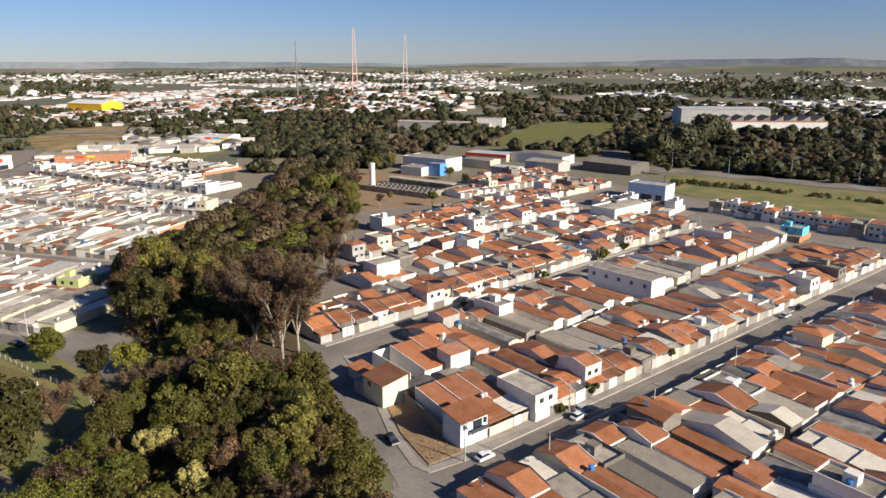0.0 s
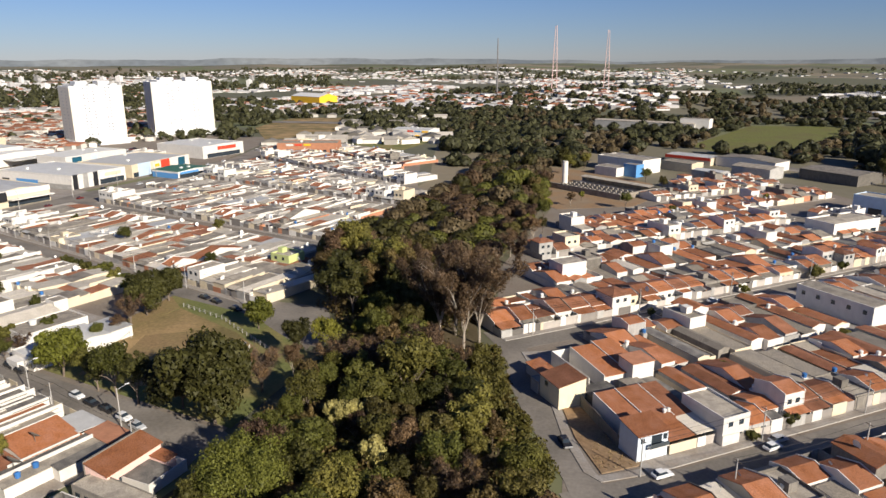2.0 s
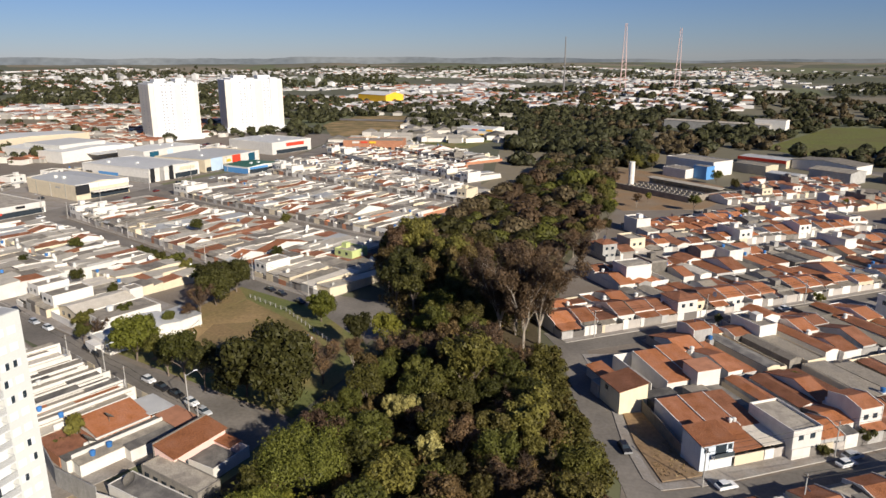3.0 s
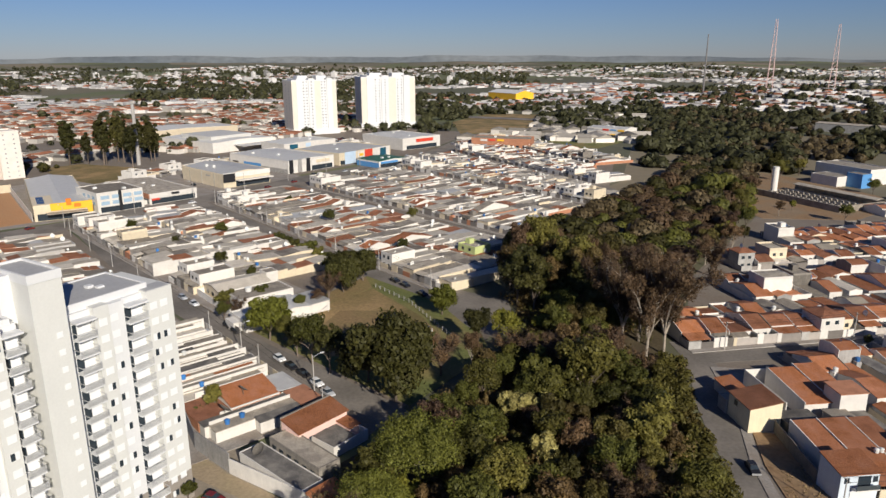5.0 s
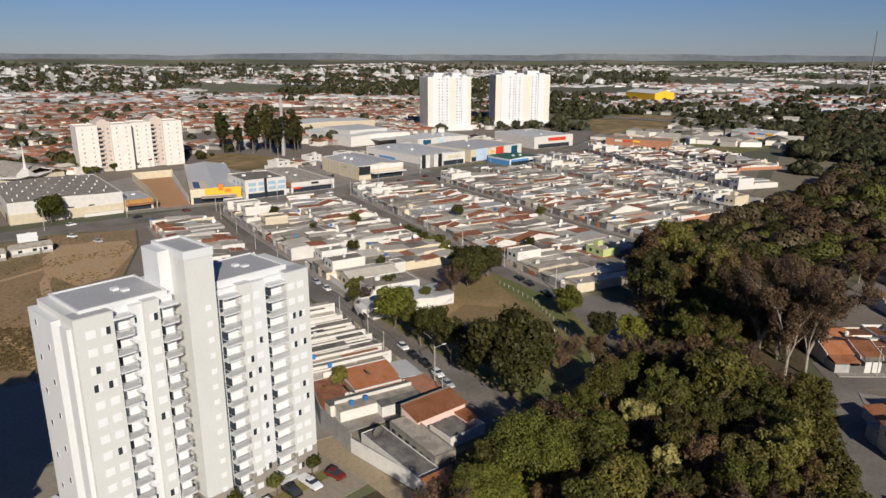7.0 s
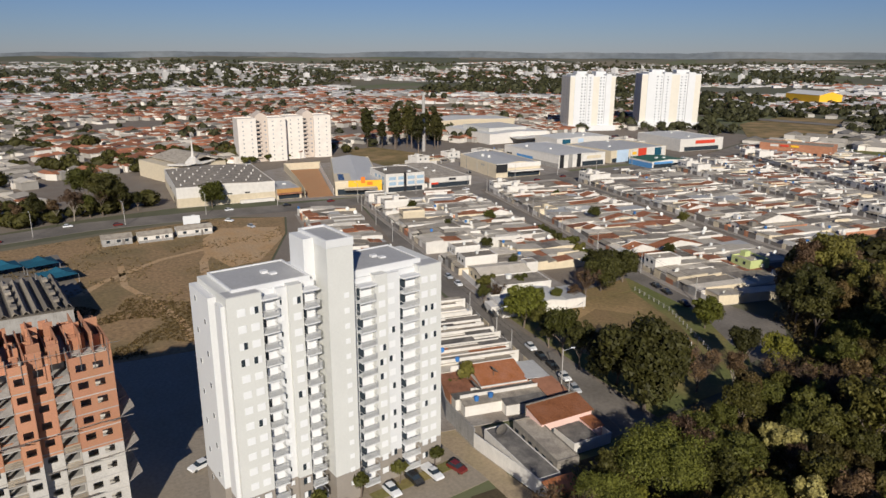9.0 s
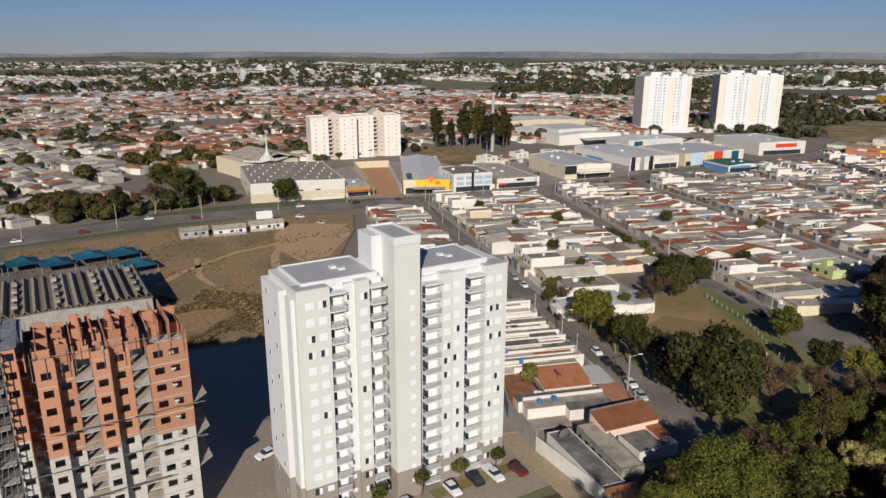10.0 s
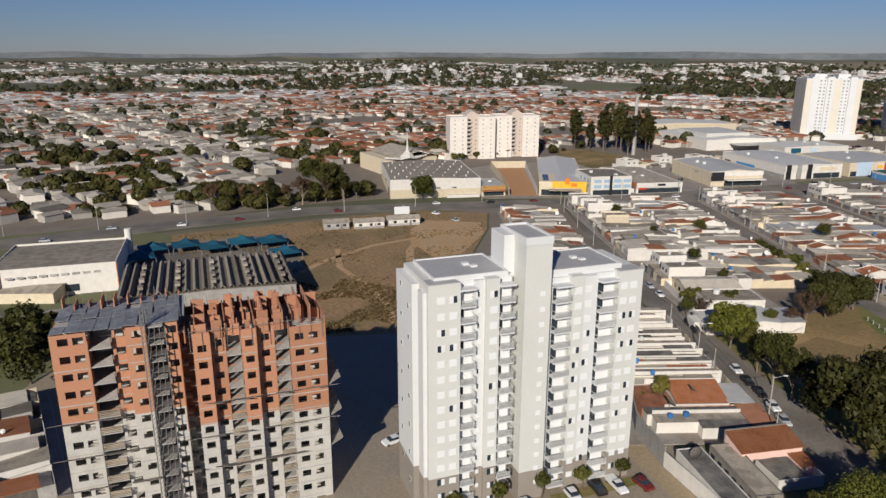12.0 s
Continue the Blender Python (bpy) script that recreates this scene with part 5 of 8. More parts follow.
    for i in range(8):
        x = -118.6 + i * 1.6
        for a, b in ((-4.5, 0.5), (1.0, 4.8), (5.5, 10.0), (10.8, 16.3)):
            if rng.random() < 0.8:
                lo, hi = a + rng.uniform(0, 1), b - rng.uniform(0, 1)
                m_ = (lo + hi) / 2
                h1 = 32.8 + rng.uniform(0.2, 2.2)
                part("half_wall", MB().box(x, lo, 31.5, x + 0.16, m_, h1), M["hollow_brick"], t)
                part("half_wall", MB().box(x, m_ + 0.8, 31.5, x + 0.16, hi + 0.3, h1 + rng.uniform(-0.6, 0.8)), M["hollow_brick"], t)
    for i in range(10):
        y = -23 + i * 1.9
        part("half_wall", MB().box(-118.9, y, 35.2, -118.0 + rng.uniform(0, 3.5), y + 0.18, 36.2 + rng.uniform(0, 1.2)), M["hollow_brick"], t)
    for i in range(9):
        for j in range(5):
            x, y = -118.5 + j * 2.55, -23.2 + i * 1.95
            if rng.random() < 0.92:
                z = 35.5 + rng.uniform(0, 0.3)
                part("formwork_board", MB().slab([(x, y, z), (x + 2.5, y, z + rng.uniform(-0.12, 0.12)), (x + 2.5, y + 1.9, z), (x, y + 1.9, z)], 0.1), M["formwork"], t)
    # balconies with rough guard boards
    for a, b, x, z0, n in ((-18.4, -15.3, -108.2, -1.1, 12), (0.8, 3.1, -108.0, -2.0, 11), (8.4, 10.6, -108.0, -2.0, 11)):
        for k in range(1, n + 1):
            z = z0 + k * st
            bal = part("balcony", MB().box(x - 0.1, a, z - 0.16, x + 2.1, b, z), M["concrete"], t)
            if k < n - 3:
                for s_ in range(4):
                    zz = z + 0.2 + s_ * 0.26
                    part("guard_board", MB().box(x + 2.04, a + 0.05, zz, x + 2.1, b - 0.05, zz + 0.1 + rng.uniform(0, 0.05)), M["guard_wood"], bal)
            else:
                # added wedge shaped like the diagonal of sun and shadow on the upper slabs
                part("guard", MB().prism([(a + 0.2, z), (b - 0.1, z), (b - 0.1, z + 1.5)], (lambda u, q: (x + 1.6, u, q), lambda u, q: (x + 1.9, u, q))), M["net"], bal)
    # hoist mast with landings
    hoist = MB()
    for y in (-10.3, -7.7):
        for x in (-105.0, -107.2):
            hoist.box(x - 0.06, y - 0.06, 0, x + 0.06, y + 0.06, 37.5 if y == -10.3 else 35.2)
    for y in (-10.9, -10.4):
        for x in (-104.7, -105.3):
            hoist.box(x - 0.05, y - 0.05, 0, x + 0.05, y + 0.05, 38.5)
    for k in range(48):
        z = k * 0.8
        hoist.tube((-104.7, -10.9, z), (-104.7, -10.4, z + 0.8), 0.05, 0.05, 4)
        hoist.tube((-104.7, -10.4, z), (-105.3, -10.4, z + 0.8), 0.05, 0.05, 4)
    for k in range(13):
        z = k * st - 1.1
        for i in range(4):
            hoist.tube((-105.0, -10.2 + i * 0.85, z), (-105.0, -9.8 + i * 0.7, z + st), 0.06, 0.06, 4)
        hoist.box(-107.2, -10.3, z + 1.0, -105.0, -7.7, z + 1.08)
    part("hoist", hoist, M["scaffold"], t, "dark steel hoist mast with scaffold landings")
    for k in range(1, 14):
        z = k * st - 1.05
        part("landing", MB().slab([(-106.6, -10.0, z), (-105.0, -10.0, z), (-105.0, -8.0, z), (-106.6, -8.0, z)], 0.12), M["concrete"], t)
    # catch platforms round the building
    for k in (3.2, 5.2, 7.3):
        z = k * st + 0.6
        for i in range(21):
            y = -25.0 + i * 2.05
            if i in (7, 8) or rng.random() < 0.12:
                continue
            p = MB()
            o = rng.uniform(-0.3, 0.3)
            p.slab([(-106.2, y, z), (-104.2 + o, y, z + 0.9), (-104.2 + o, y + 2.0, z + 0.9 + rng.uniform(-0.2, 0.2)), (-106.2, y + 2.0, z)], 0.06)
            part("catch_board", p, M["net"], t)
        for j in range(5):
            x = -118.0 + j * 2.4
            p = MB().slab([(x, 16.4, z), (x, 18.6, z + 1.2), (x + 2.2, 18.6, z + 1.2), (x + 2.2, 16.4, z)], 0.06)
            part("catch_board", p, M["net"], t)
    # props and reinforcement over the top storey
    props = MB()
    for i in range(46):
        x, y = rng.uniform(-119, -106), rng.uniform(-23, 16)
        z0 = 36.0 if y < -5 else 33.0
        props.box(x - 0.03, y - 0.03, z0 - 1, x + 0.03, y + 0.03, z0 + rng.uniform(0.8, 2.2))
    for i in range(12):
        y = -4.5 + i * 1.85
        props.box(-105.9, y, 30.0, -105.83, y + 0.07, 34.2)
        props.box(-105.9, y, 33.4, -105.84, y + 1.85, 33.46)
    part("props", props, M["scaffold"], t)


building_site()


SHRUBS = []      # conifers at the foot of the beige blocks
M["cream_block"] = material("cream_block", (0.75, 0.69, 0.61), 0.85, 0.1, 0.3, 3.0)
M["beige_render"] = material("beige_render", (0.56, 0.475, 0.40), 0.85, 0.1, 0.3, 3.0)


M["far_beige"] = material("far_beige_render", (0.68, 0.63, 0.53), 0.75, 0.06, 0.2, 3.0, streak=0.2)
M["far_pane"] = material("shaded_pane", (0.30, 0.31, 0.32), 0.3, 0.2, obj_vary=0.4)


def far_tower(m, w, d, h, name_label, group):
    """A rendered apartment tower seen from afar: white and cream upright strips, window columns, stepped roof boxes."""
    t = thing("apartment_block", m, name_label, "apartment building", group)
    # share of the width, recess, colour, windows
    strips = ((0.10, 0.6, "far_beige", 0), (0.13, 0.0, "tower_white", 0), (0.14, 1.2, "tower_white", 2), (0.13, 0.0, "tower_white", 1), (0.14, 0.5, "far_beige", 0), (0.14, 1.2, "tower_white", 2), (0.12, 0.0, "tower_white", 0), (0.10, 0.6, "far_beige", 0))
    a = -w / 2
    for share, back, mk, wins in strips:
        b = a + share * w
        top = h - (1.4 if back else 0.0)
        part("wall_strip", MB().box(a, -d / 2 + back, 2.5, b, d / 2 - back, top), M[mk], t)
        part("roof_rim", ring_wall(a + 0.05, -d / 2 + back + 0.05, b - 0.05, d / 2 - back - 0.05, top, top + 1.1, 0.3), M["tower_white"], t)
        for k in range(int(h / 2.9) - 1):
            z = 3.6 + k * 2.9
            for i in range(wins):
                x = a + (b - a) * (i + 0.5) / wins
                part("window", MB().box(x - 0.7, -d / 2 + back - 0.05, z, x + 0.7, -d / 2 + back + 0.05, z + 1.2), M["far_pane"], t)
        a = b
    part("base_course", MB().box(-w / 2 - 1.5, -d / 2 - 2.0, 0, w / 2 + 1.5, d / 2 + 1.0, 5.0), M["tower_white"], t)
    for x in (-w * 0.2, w * 0.22):
        part("roof_house", MB().box(x - w * 0.11, -d * 0.22, h - 1.5, x + w * 0.11, d * 0.22, h + 3.4), M["tower_white"], t)
    for q in (-1, 1):
        for k in range(int(h / 2.9) - 1):
            z = 3.6 + k * 2.9
            for y in (-d * 0.16, d * 0.16):
                part("window", MB().box(q * (w / 2 + 0.02) - 0.05, y - 0.6, z, q * (w / 2 + 0.02) + 0.05, y + 0.6, z + 1.1), M["far_pane"], t)
    return t


far_tower(pose(-485, 535, 0, 0, 0, 62), 46, 28, 53, "tall white and cream apartment tower beyond the shops", "twin towers")
far_tower(pose(-462, 630, 0, 0, 0, 52), 60, 30, 54, "tall white and cream apartment tower beyond the shops", "twin towers")


def finger_block(m, w, d, h, label):
    """Two plain pale slabs with a recessed balcony core under a gable between them."""
    t = thing("apartment_block", m, label, "apartment building", "beige blocks")
    side = w * 0.38
    for x0 in (-w / 2, w / 2 - side):
        part("wall", MB().box(x0, -d / 2, 0, x0 + side, d / 2, h), M["cream_block"], t)
        part("roof_rim", ring_wall(x0 - 0.1, -d / 2 - 0.1, x0 + side + 0.1, d / 2 + 0.1, h - 0.3, h + 0.7, 0.3), M["cream_block"], t)
        for k in range(int(h / 2.9)):
            for u in (0.28, 0.74):
                part("window", MB().box(x0 + side * u - 0.4, -d / 2 - 0.05, 1.2 + k * 2.9, x0 + side * u + 0.4, -d / 2 + 0.05, 2.1 + k * 2.9), M["far_pane"], t)
    x0, x1 = -w / 2 + side + 0.02, w / 2 - side - 0.02
    part("core", MB().house_body(x0, -d / 2 + 2.4, x1, d / 2 - 1.0, h + 2.2, 2.4, "y"), M["beige_render"], t, "beige rendered stair core with a gable")
    for k in range(1, int(h / 2.9)):
        z = k * 2.9
        b = part("balcony", MB().box(x0 + 0.1, -d / 2 + 0.9, z - 0.15, x0 + 3.2, -d / 2 + 2.4, z + 0.9), M["beige_render"], t)
        part("glass_door", MB().box(x0 + 0.5, -d / 2 + 2.34, z + 0.9, x0 + 2.8, -d / 2 + 2.44, z + 2.1), M["glass"], b)
        part("window", MB().box(x1 - 1.9, -d / 2 + 2.34, z + 0.9, x1 - 0.7, -d / 2 + 2.44, z + 2.0), M["far_pane"], t)
    return t


finger_block(pose(-474, 188, 0, 0, 0, 80), 33, 18, 29.5, "pale beige apartment block beyond the stores")
finger_block(pose(-474, 223, 0, 0, 0, 80), 33, 18, 29.5, "pale beige apartment block beyond the stores")
for x, y in ((-462, 171), (-463.5, 178), (-466, 190), (-467, 197), (-470, 208), (-471, 215), (-473, 226), (-475, 234)):
    SHRUBS.append((x, y))
# ---------------- stores, sheds and works ----------------
def shed(name, m, w, d, h, wall, roof, label, rise=1.2, parapet=0.0, fascia=None, category="shop", ridge_x=True, fronts=True):
    t = thing(name, m, label, category)
    ax = "x" if ridge_x else "y"
    part("wall", MB().house_body(-w / 2, -d / 2, w / 2, d / 2, h, rise, ax), M[wall], t)
    part("roof", MB().gable(-w / 2, -d / 2, w / 2, d / 2, h + 0.14, rise, ax, over=-0.3 if parapet else 0.3), M[roof], t)
    if parapet:
        o, i = [(-w / 2 - 0.02, -d / 2 - 0.02), (w / 2 + 0.02, -d / 2 - 0.02), (w / 2 + 0.02, d / 2 + 0.02), (-w / 2 - 0.02, d / 2 + 0.02)], 0.25
        ring = MB()
        ring.v = [(x * k[0], y * k[1], z) for z in (h - 0.3, h + parapet) for k in ((1, 1), (1 - 0.5 / w, 1 - 0.5 / d)) for x, y in o]
        for j in range(4):
            q = (j + 1) % 4
            ring.f += [(j, q, 8 + q, 8 + j), (4 + q, 4 + j, 12 + j, 12 + q), (8 + j, 8 + q, 12 + q, 12 + j)]
        ring.m = [0] * len(ring.f)
        part("parapet", ring, M[wall], t)
    if fascia:
        part("fascia", MB().box(-w / 2 + 0.3, -d / 2 - 0.25, h - 1.6, w / 2 - 0.3, -d / 2, h + parapet + 0.2), M[fascia], t)
    k = max(2, int(w / 7))
    for i in range(k if fronts else 0):
        x = -w / 2 + w * (i + 0.5) / k
        u = 1.3 + 1.9 * ((i * 7 + int(w)) % 5) / 4
        part("shopfront", MB().box(x - u, -d / 2 - 0.06, 0.1, x + u, -d / 2 + 0.05, min(3.0, h - 1.8)), M["glass"], t)
    if category in ("shop", "store") and fronts:
        rng = random.Random(int(w * 10 + d))
        for i in range(k):
            x = -w / 2 + w * (i + 0.5) / k
            hh = rng.uniform(0.9, 1.8)
            if rng.random() < 0.45:
                continue
            part("sign", MB().box(x - w / k * 0.4, -d / 2 - 0.45, h - hh - 0.2, x + w / k * 0.4, -d / 2 - 0.2, h - 0.2), M[rng.choice(SIGNS)], t)
            if rng.random() < 0.5:
                part("awning", MB().slab([(x - 2.6, -d / 2 - 2.2, 2.9), (x + 2.6, -d / 2 - 2.2, 2.9), (x + 2.6, -d / 2, 3.4), (x - 2.6, -d / 2, 3.4)], 0.1), M[rng.choice(SIGNS)], t)
        for i in range(2):
            x, y = rng.uniform(-w / 3, w / 3), rng.uniform(-d / 3, d / 3)
            part("roof_unit", MB().box(x - 1, y - 0.8, h + rise * 0.6, x + 1, y + 0.8, h + rise + 0.9), M["tank_w"], t)
    return t


SIGNS = ["white", "blue", "grey", "store_red", "store_blue", "white", "cream", "store_yellow", "dark"]
M["store_yellow"] = material("store_yellow", (0.80, 0.46, 0.03), 0.6, 0.08)
M["store_red"] = material("store_red", (0.60, 0.06, 0.03), 0.6, 0.08)
M["store_blue"] = material("store_blue", (0.10, 0.28, 0.55), 0.6, 0.08)
M["store_orange"] = material("store_orange", (0.75, 0.20, 0.02), 0.6, 0.08)
M["ochre"] = material("ochre_timber", (0.42, 0.23, 0.07), 0.7, 0.2)
M["green_sheet"] = material("green_sheet_roof", (0.04, 0.13, 0.085), 0.6, 0.2, stripe=("X", 0.4, 0.03))
M["pale_glass"] = material("pale_blue_glass", (0.34, 0.46, 0.56), 0.15, 0.15, spec=0.6)
M["pale_blue"] = material("pale_blue_paint", (0.46, 0.57, 0.68), 0.8, 0.14, 0.5, 5.0, streak=0.4)
M["shade_cloth"] = material("shade_cloth", (0.012, 0.085, 0.135), 0.8, 0.25, obj_vary=0.2)



def store(name, label, a, b, d, h, wall, roof, rise=1.0, lip=0.6, front=(), side=(), units=2, category="shop"):
    """A shop whose front runs from a to b, d deep; front and side: (part, from, to, low, high, proud, material)."""
    t = thing(name, lot_matrix(Vector(a), Vector(b), 0), label, category)
    w = (Vector(b) - Vector(a)).length
    part("wall", MB().house_body(0, 0, w, d, h, rise, "y"), M[wall], t)
    part("roof", MB().gable(0.3, 0.3, w - 0.3, d - 0.3, h + 0.14, rise, "y", over=0.0), M[roof], t)
    part("parapet", ring_wall(-0.02, -0.02, w + 0.02, d + 0.02, h - 0.3, h + lip, 0.25), M[wall], t)
    for nm, x0, x1, z0, z1, out, mk in front:
        part(nm, MB().box(x0 * w, -out, z0, x1 * w, -0.025, z1), M[mk], t)
    for nm, y0, y1, z0, z1, out, mk in side:
        part(nm, MB().box(-out, y0 * d, z0, -0.025, y1 * d, z1), M[mk], t)
    rng = random.Random(int(w * 10 + d))
    for i in range(units):
        x, y = rng.uniform(0.2, 0.8) * w, rng.uniform(0.15, 0.85) * d
        part("roof_unit", MB().box(x - 0.9, y - 0.7, h + rise * 0.3, x + 0.9, y + 0.7, h + rise + 0.8), M["tank_w"], t)
    return t


wares = store("warehouse", "large white warehouse store with a grey roof and cream base", (-347.5, 93), (-338.7, 140.5), 64, 9.6, "white", "slab", 1.0, 0.5, category="store", units=0,
              front=(("base_band", 0.0, 1.0, 0.1, 4.6, 0.06, "cream"), ("window", 0.50, 0.55, 4.9, 5.5, 0.1, "dark"), ("window", 0.68, 0.73, 4.9, 5.5, 0.1, "dark"), ("ramp_wall", 0.62, 0.98, 0.1, 1.6, 2.4, "white"), ("gate", 0.3, 0.36, 0.1, 3.6, 0.1, "door")),
              side=(("base_band", 0.0, 1.0, 0.1, 4.6, 0.06, "cream"), ("gate", 0.12, 0.2, 0.1, 4.0, 0.1, "dark"), ("window", 0.4, 0.5, 5.0, 5.8, 0.1, "glass")))
for i in range(7):
    for j in range(6):
        part("roof_vent", MB().tube((3 + i * 6.4 + (j % 2) * 3, 6 + j * 10.0, 9.8), (3 + i * 6.4 + (j % 2) * 3, 6 + j * 10.0, 11.0), 0.32, 0.42, 8), M["white"], wares)
chapel = thing("chapel", pose(-430, 121, 0, 0, 0, 10), "white curved chapel roof with a slender spire", "chapel")
part("wall", MB().box(-30, -14, 0, 11, 22, 10), M["cream"], chapel)
part("roof", MB().gable(-30, -6, 12, 24, 11.2, 3.5, "x", over=0.5, th=0.4), M["slab"], chapel, "grey pitched chapel roof")
for q in (-1, 1):
    part("roof_sail", MB().prism([(0, 11.5), (q * 5, 10.6), (q * 15, 11.4), (q * 15, 11.9), (q * 5, 11.2), (0, 15.5)] if q > 0 else [(0, 11.5), (0, 15.5), (-5, 11.2), (-15, 11.9), (-15, 11.4), (-5, 10.6)],
                              (lambda u, z: (11.5, u, z), lambda u, z: (16 - abs(u) * 0.3, u, z - 0.6))), M["white"], chapel, "white upswept roof edge")
for r0, r1, z0, z1 in ((1.7, 0.8, 11, 16), (0.8, 0.42, 16, 21), (0.42, 0.08, 21, 28)):
    part("spire", MB().tube((13, 0, z0), (13, 0, z1), r0, r1, 8), M["white"], chapel)
store("snack_bar", "low shop with an ochre timber fascia and glass roof", (-338.6, 141), (-336.4, 154), 24, 5.0, "cream", "tin", 0.5, 0.3, units=1,
      front=(("fascia", 0.0, 1.0, 3.4, 5.6, 0.5, "ochre"), ("shopfront", 0.08, 0.92, 0.2, 2.8, 0.1, "glass"), ("awning", 0.0, 1.0, 2.9, 3.2, 2.4, "brick")))
boundary_wall([(-336, 156), (-372, 168), (-424, 183), (-418, 206)], 4.5, "cream", "cream wall round the orange earth yard")
boundary_wall([(-333.5, 171.5), (-372, 187), (-417, 205)], 3.6, "white", "white wall beside the orange earth yard")
yellow = store("furniture_store", "cream store with a bright yellow front fascia and grey roof", (-330.5, 171), (-319.5, 193.5), 96, 6.2, "cream", "tin", 1.8, 0.5, category="store", units=0,
               front=(("fascia", 0.28, 1.0, 4.6, 8.0, 0.6, "store_yellow"), ("corner_panel", 0.9, 1.0, 0.2, 4.6, 0.5, "store_yellow"), ("sign", 0.55, 0.64, 6.6, 9.8, 0.9, "store_orange"), ("sign", 0.68, 0.8, 5.4, 7.2, 0.75, "store_orange"),
                      ("shopfront", 0.05, 0.88, 0.2, 3.4, 0.1, "glass"), ("awning", 0.2, 0.9, 3.6, 3.9, 5.0, "slab")),
               side=(("shopfront", 0.02, 0.14, 2.6, 4.4, 0.1, "glass"), ("fascia", 0.0, 0.3, 6.0, 7.4, 0.12, "cream")))
part("front_block", MB().box(-0.04, 0.5, 6.2, 15, 26, 7.6), M["cream"], yellow)
for i in range(3):
    part("skylight", MB().slab([(2.0, 4 + i * 6.5, 7.7), (5.2, 4 + i * 6.5, 7.7), (5.2, 9.6 + i * 6.5, 7.75), (2.0, 9.6 + i * 6.5, 7.75)], 0.08), M["glass"], yellow)
store("white_store", "white three-storey shop with a pale blue glass front", (-321, 197), (-316.5, 219.5), 26, 9.6, "white", "slab", 0.5, 0.7,
      front=tuple(("window", 0.08 + 0.24 * i, 0.26 + 0.24 * i, z, z + 1.8, 0.1, "pale_glass") for i in range(4) for z in (3.9, 6.8)) + (("shopfront", 0.06, 0.94, 0.2, 2.9, 0.1, "glass"), ("column", 0.46, 0.52, 0.2, 10.6, 0.6, "dark")),
      side=tuple(("window", 0.1 + 0.22 * i, 0.22 + 0.22 * i, z, z + 1.6, 0.1, "pale_glass") for i in range(3) for z in (3.9, 6.8)))
store("corner_store", "low white store with a dark red sign and grey roof", (-318, 224), (-313, 250), 56, 5.0, "white", "slab", 0.8, 0.5,
      front=(("fascia", 0.0, 1.0, 3.2, 5.8, 0.5, "white"), ("sign", 0.04, 0.2, 2.2, 3.2, 0.6, "store_red"), ("sign", 0.45, 0.62, 4.0, 5.2, 0.62, "dark"), ("shopfront", 0.04, 0.96, 0.2, 2.8, 0.1, "glass")),
      side=(("shopfront", 0.02, 0.3, 0.2, 2.8, 0.1, "glass"), ("fascia", 0.0, 0.6, 3.2, 5.8, 0.3, "brick"), ("base_wall", 0.05, 0.5, 0.0, 2.2, 2.0, "white")))
store("cream_warehouse", "cream warehouse with grey sheet roof and white front canopy", (-321, 276), (-314.5, 307), 50, 8, "cream", "tin", 1.6, 0.5,
      front=(("fascia", 0.0, 1.0, 6.0, 8.8, 0.5, "white"), ("sign", 0.0, 0.24, 3.4, 8.4, 0.7, "dark"), ("shopfront", 0.26, 0.98, 0.2, 3.6, 0.1, "glass"), ("awning", 0.26, 1.0, 3.8, 4.4, 4.0, "white")),
      side=(("drain_pipe", 0.2, 0.204, 0.1, 8.0, 0.2, "grey"), ("drain_pipe", 0.5, 0.504, 0.1, 8.0, 0.2, "grey"), ("drain_pipe", 0.8, 0.804, 0.1, 8.0, 0.2, "grey"), ("vent", 0.3, 0.4, 5.6, 6.4, 0.12, "grey")))
store("blue_store", "white store with grey sheet roof and blue wall panels", (-325, 334), (-320, 374), 64, 8, "white", "tin", 1.0, 0.7,
      front=(("fascia", 0.0, 0.5, 5.0, 8.6, 0.4, "white"), ("column", 0.02, 0.1, 0.2, 8.9, 0.5, "dark"), ("column", 0.2, 0.28, 0.2, 8.9, 0.5, "grey"), ("column", 0.38, 0.46, 0.2, 8.9, 0.5, "dark"), ("shopfront", 0.5, 0.96, 0.2, 3.4, 0.1, "glass"), ("sign", 0.6, 0.9, 5.0, 7.0, 0.4, "cream")),
      side=(("side_panel", 0.45, 0.75, 1.0, 4.4, 0.12, "store_blue"), ("base_band", 0.0, 0.45, 0.1, 3.0, 0.1, "grey"), ("gate", 0.85, 0.95, 0.1, 4.0, 0.1, "dark")))
store("mall_store", "cream and pale blue shop row with red and yellow signs", (-320, 380), (-316, 436), 46, 8, "cream", "tin", 0.8, 0.7,
      front=(("shopfront", 0.02, 0.96, 0.2, 3.2, 0.1, "glass"), ("front_panel", 0.1, 0.3, 0.2, 8.8, 0.3, "pale_blue"), ("sign", 0.34, 0.46, 3.6, 8.0, 0.6, "white"), ("sign", 0.36, 0.44, 4.6, 6.6, 0.75, "store_yellow"), ("sign", 0.48, 0.62, 3.4, 8.6, 0.6, "store_red"), ("front_panel", 0.64, 0.98, 0.2, 8.8, 0.3, "white"), ("sign", 0.78, 0.9, 2.6, 8.0, 0.6, "shade_cloth")))
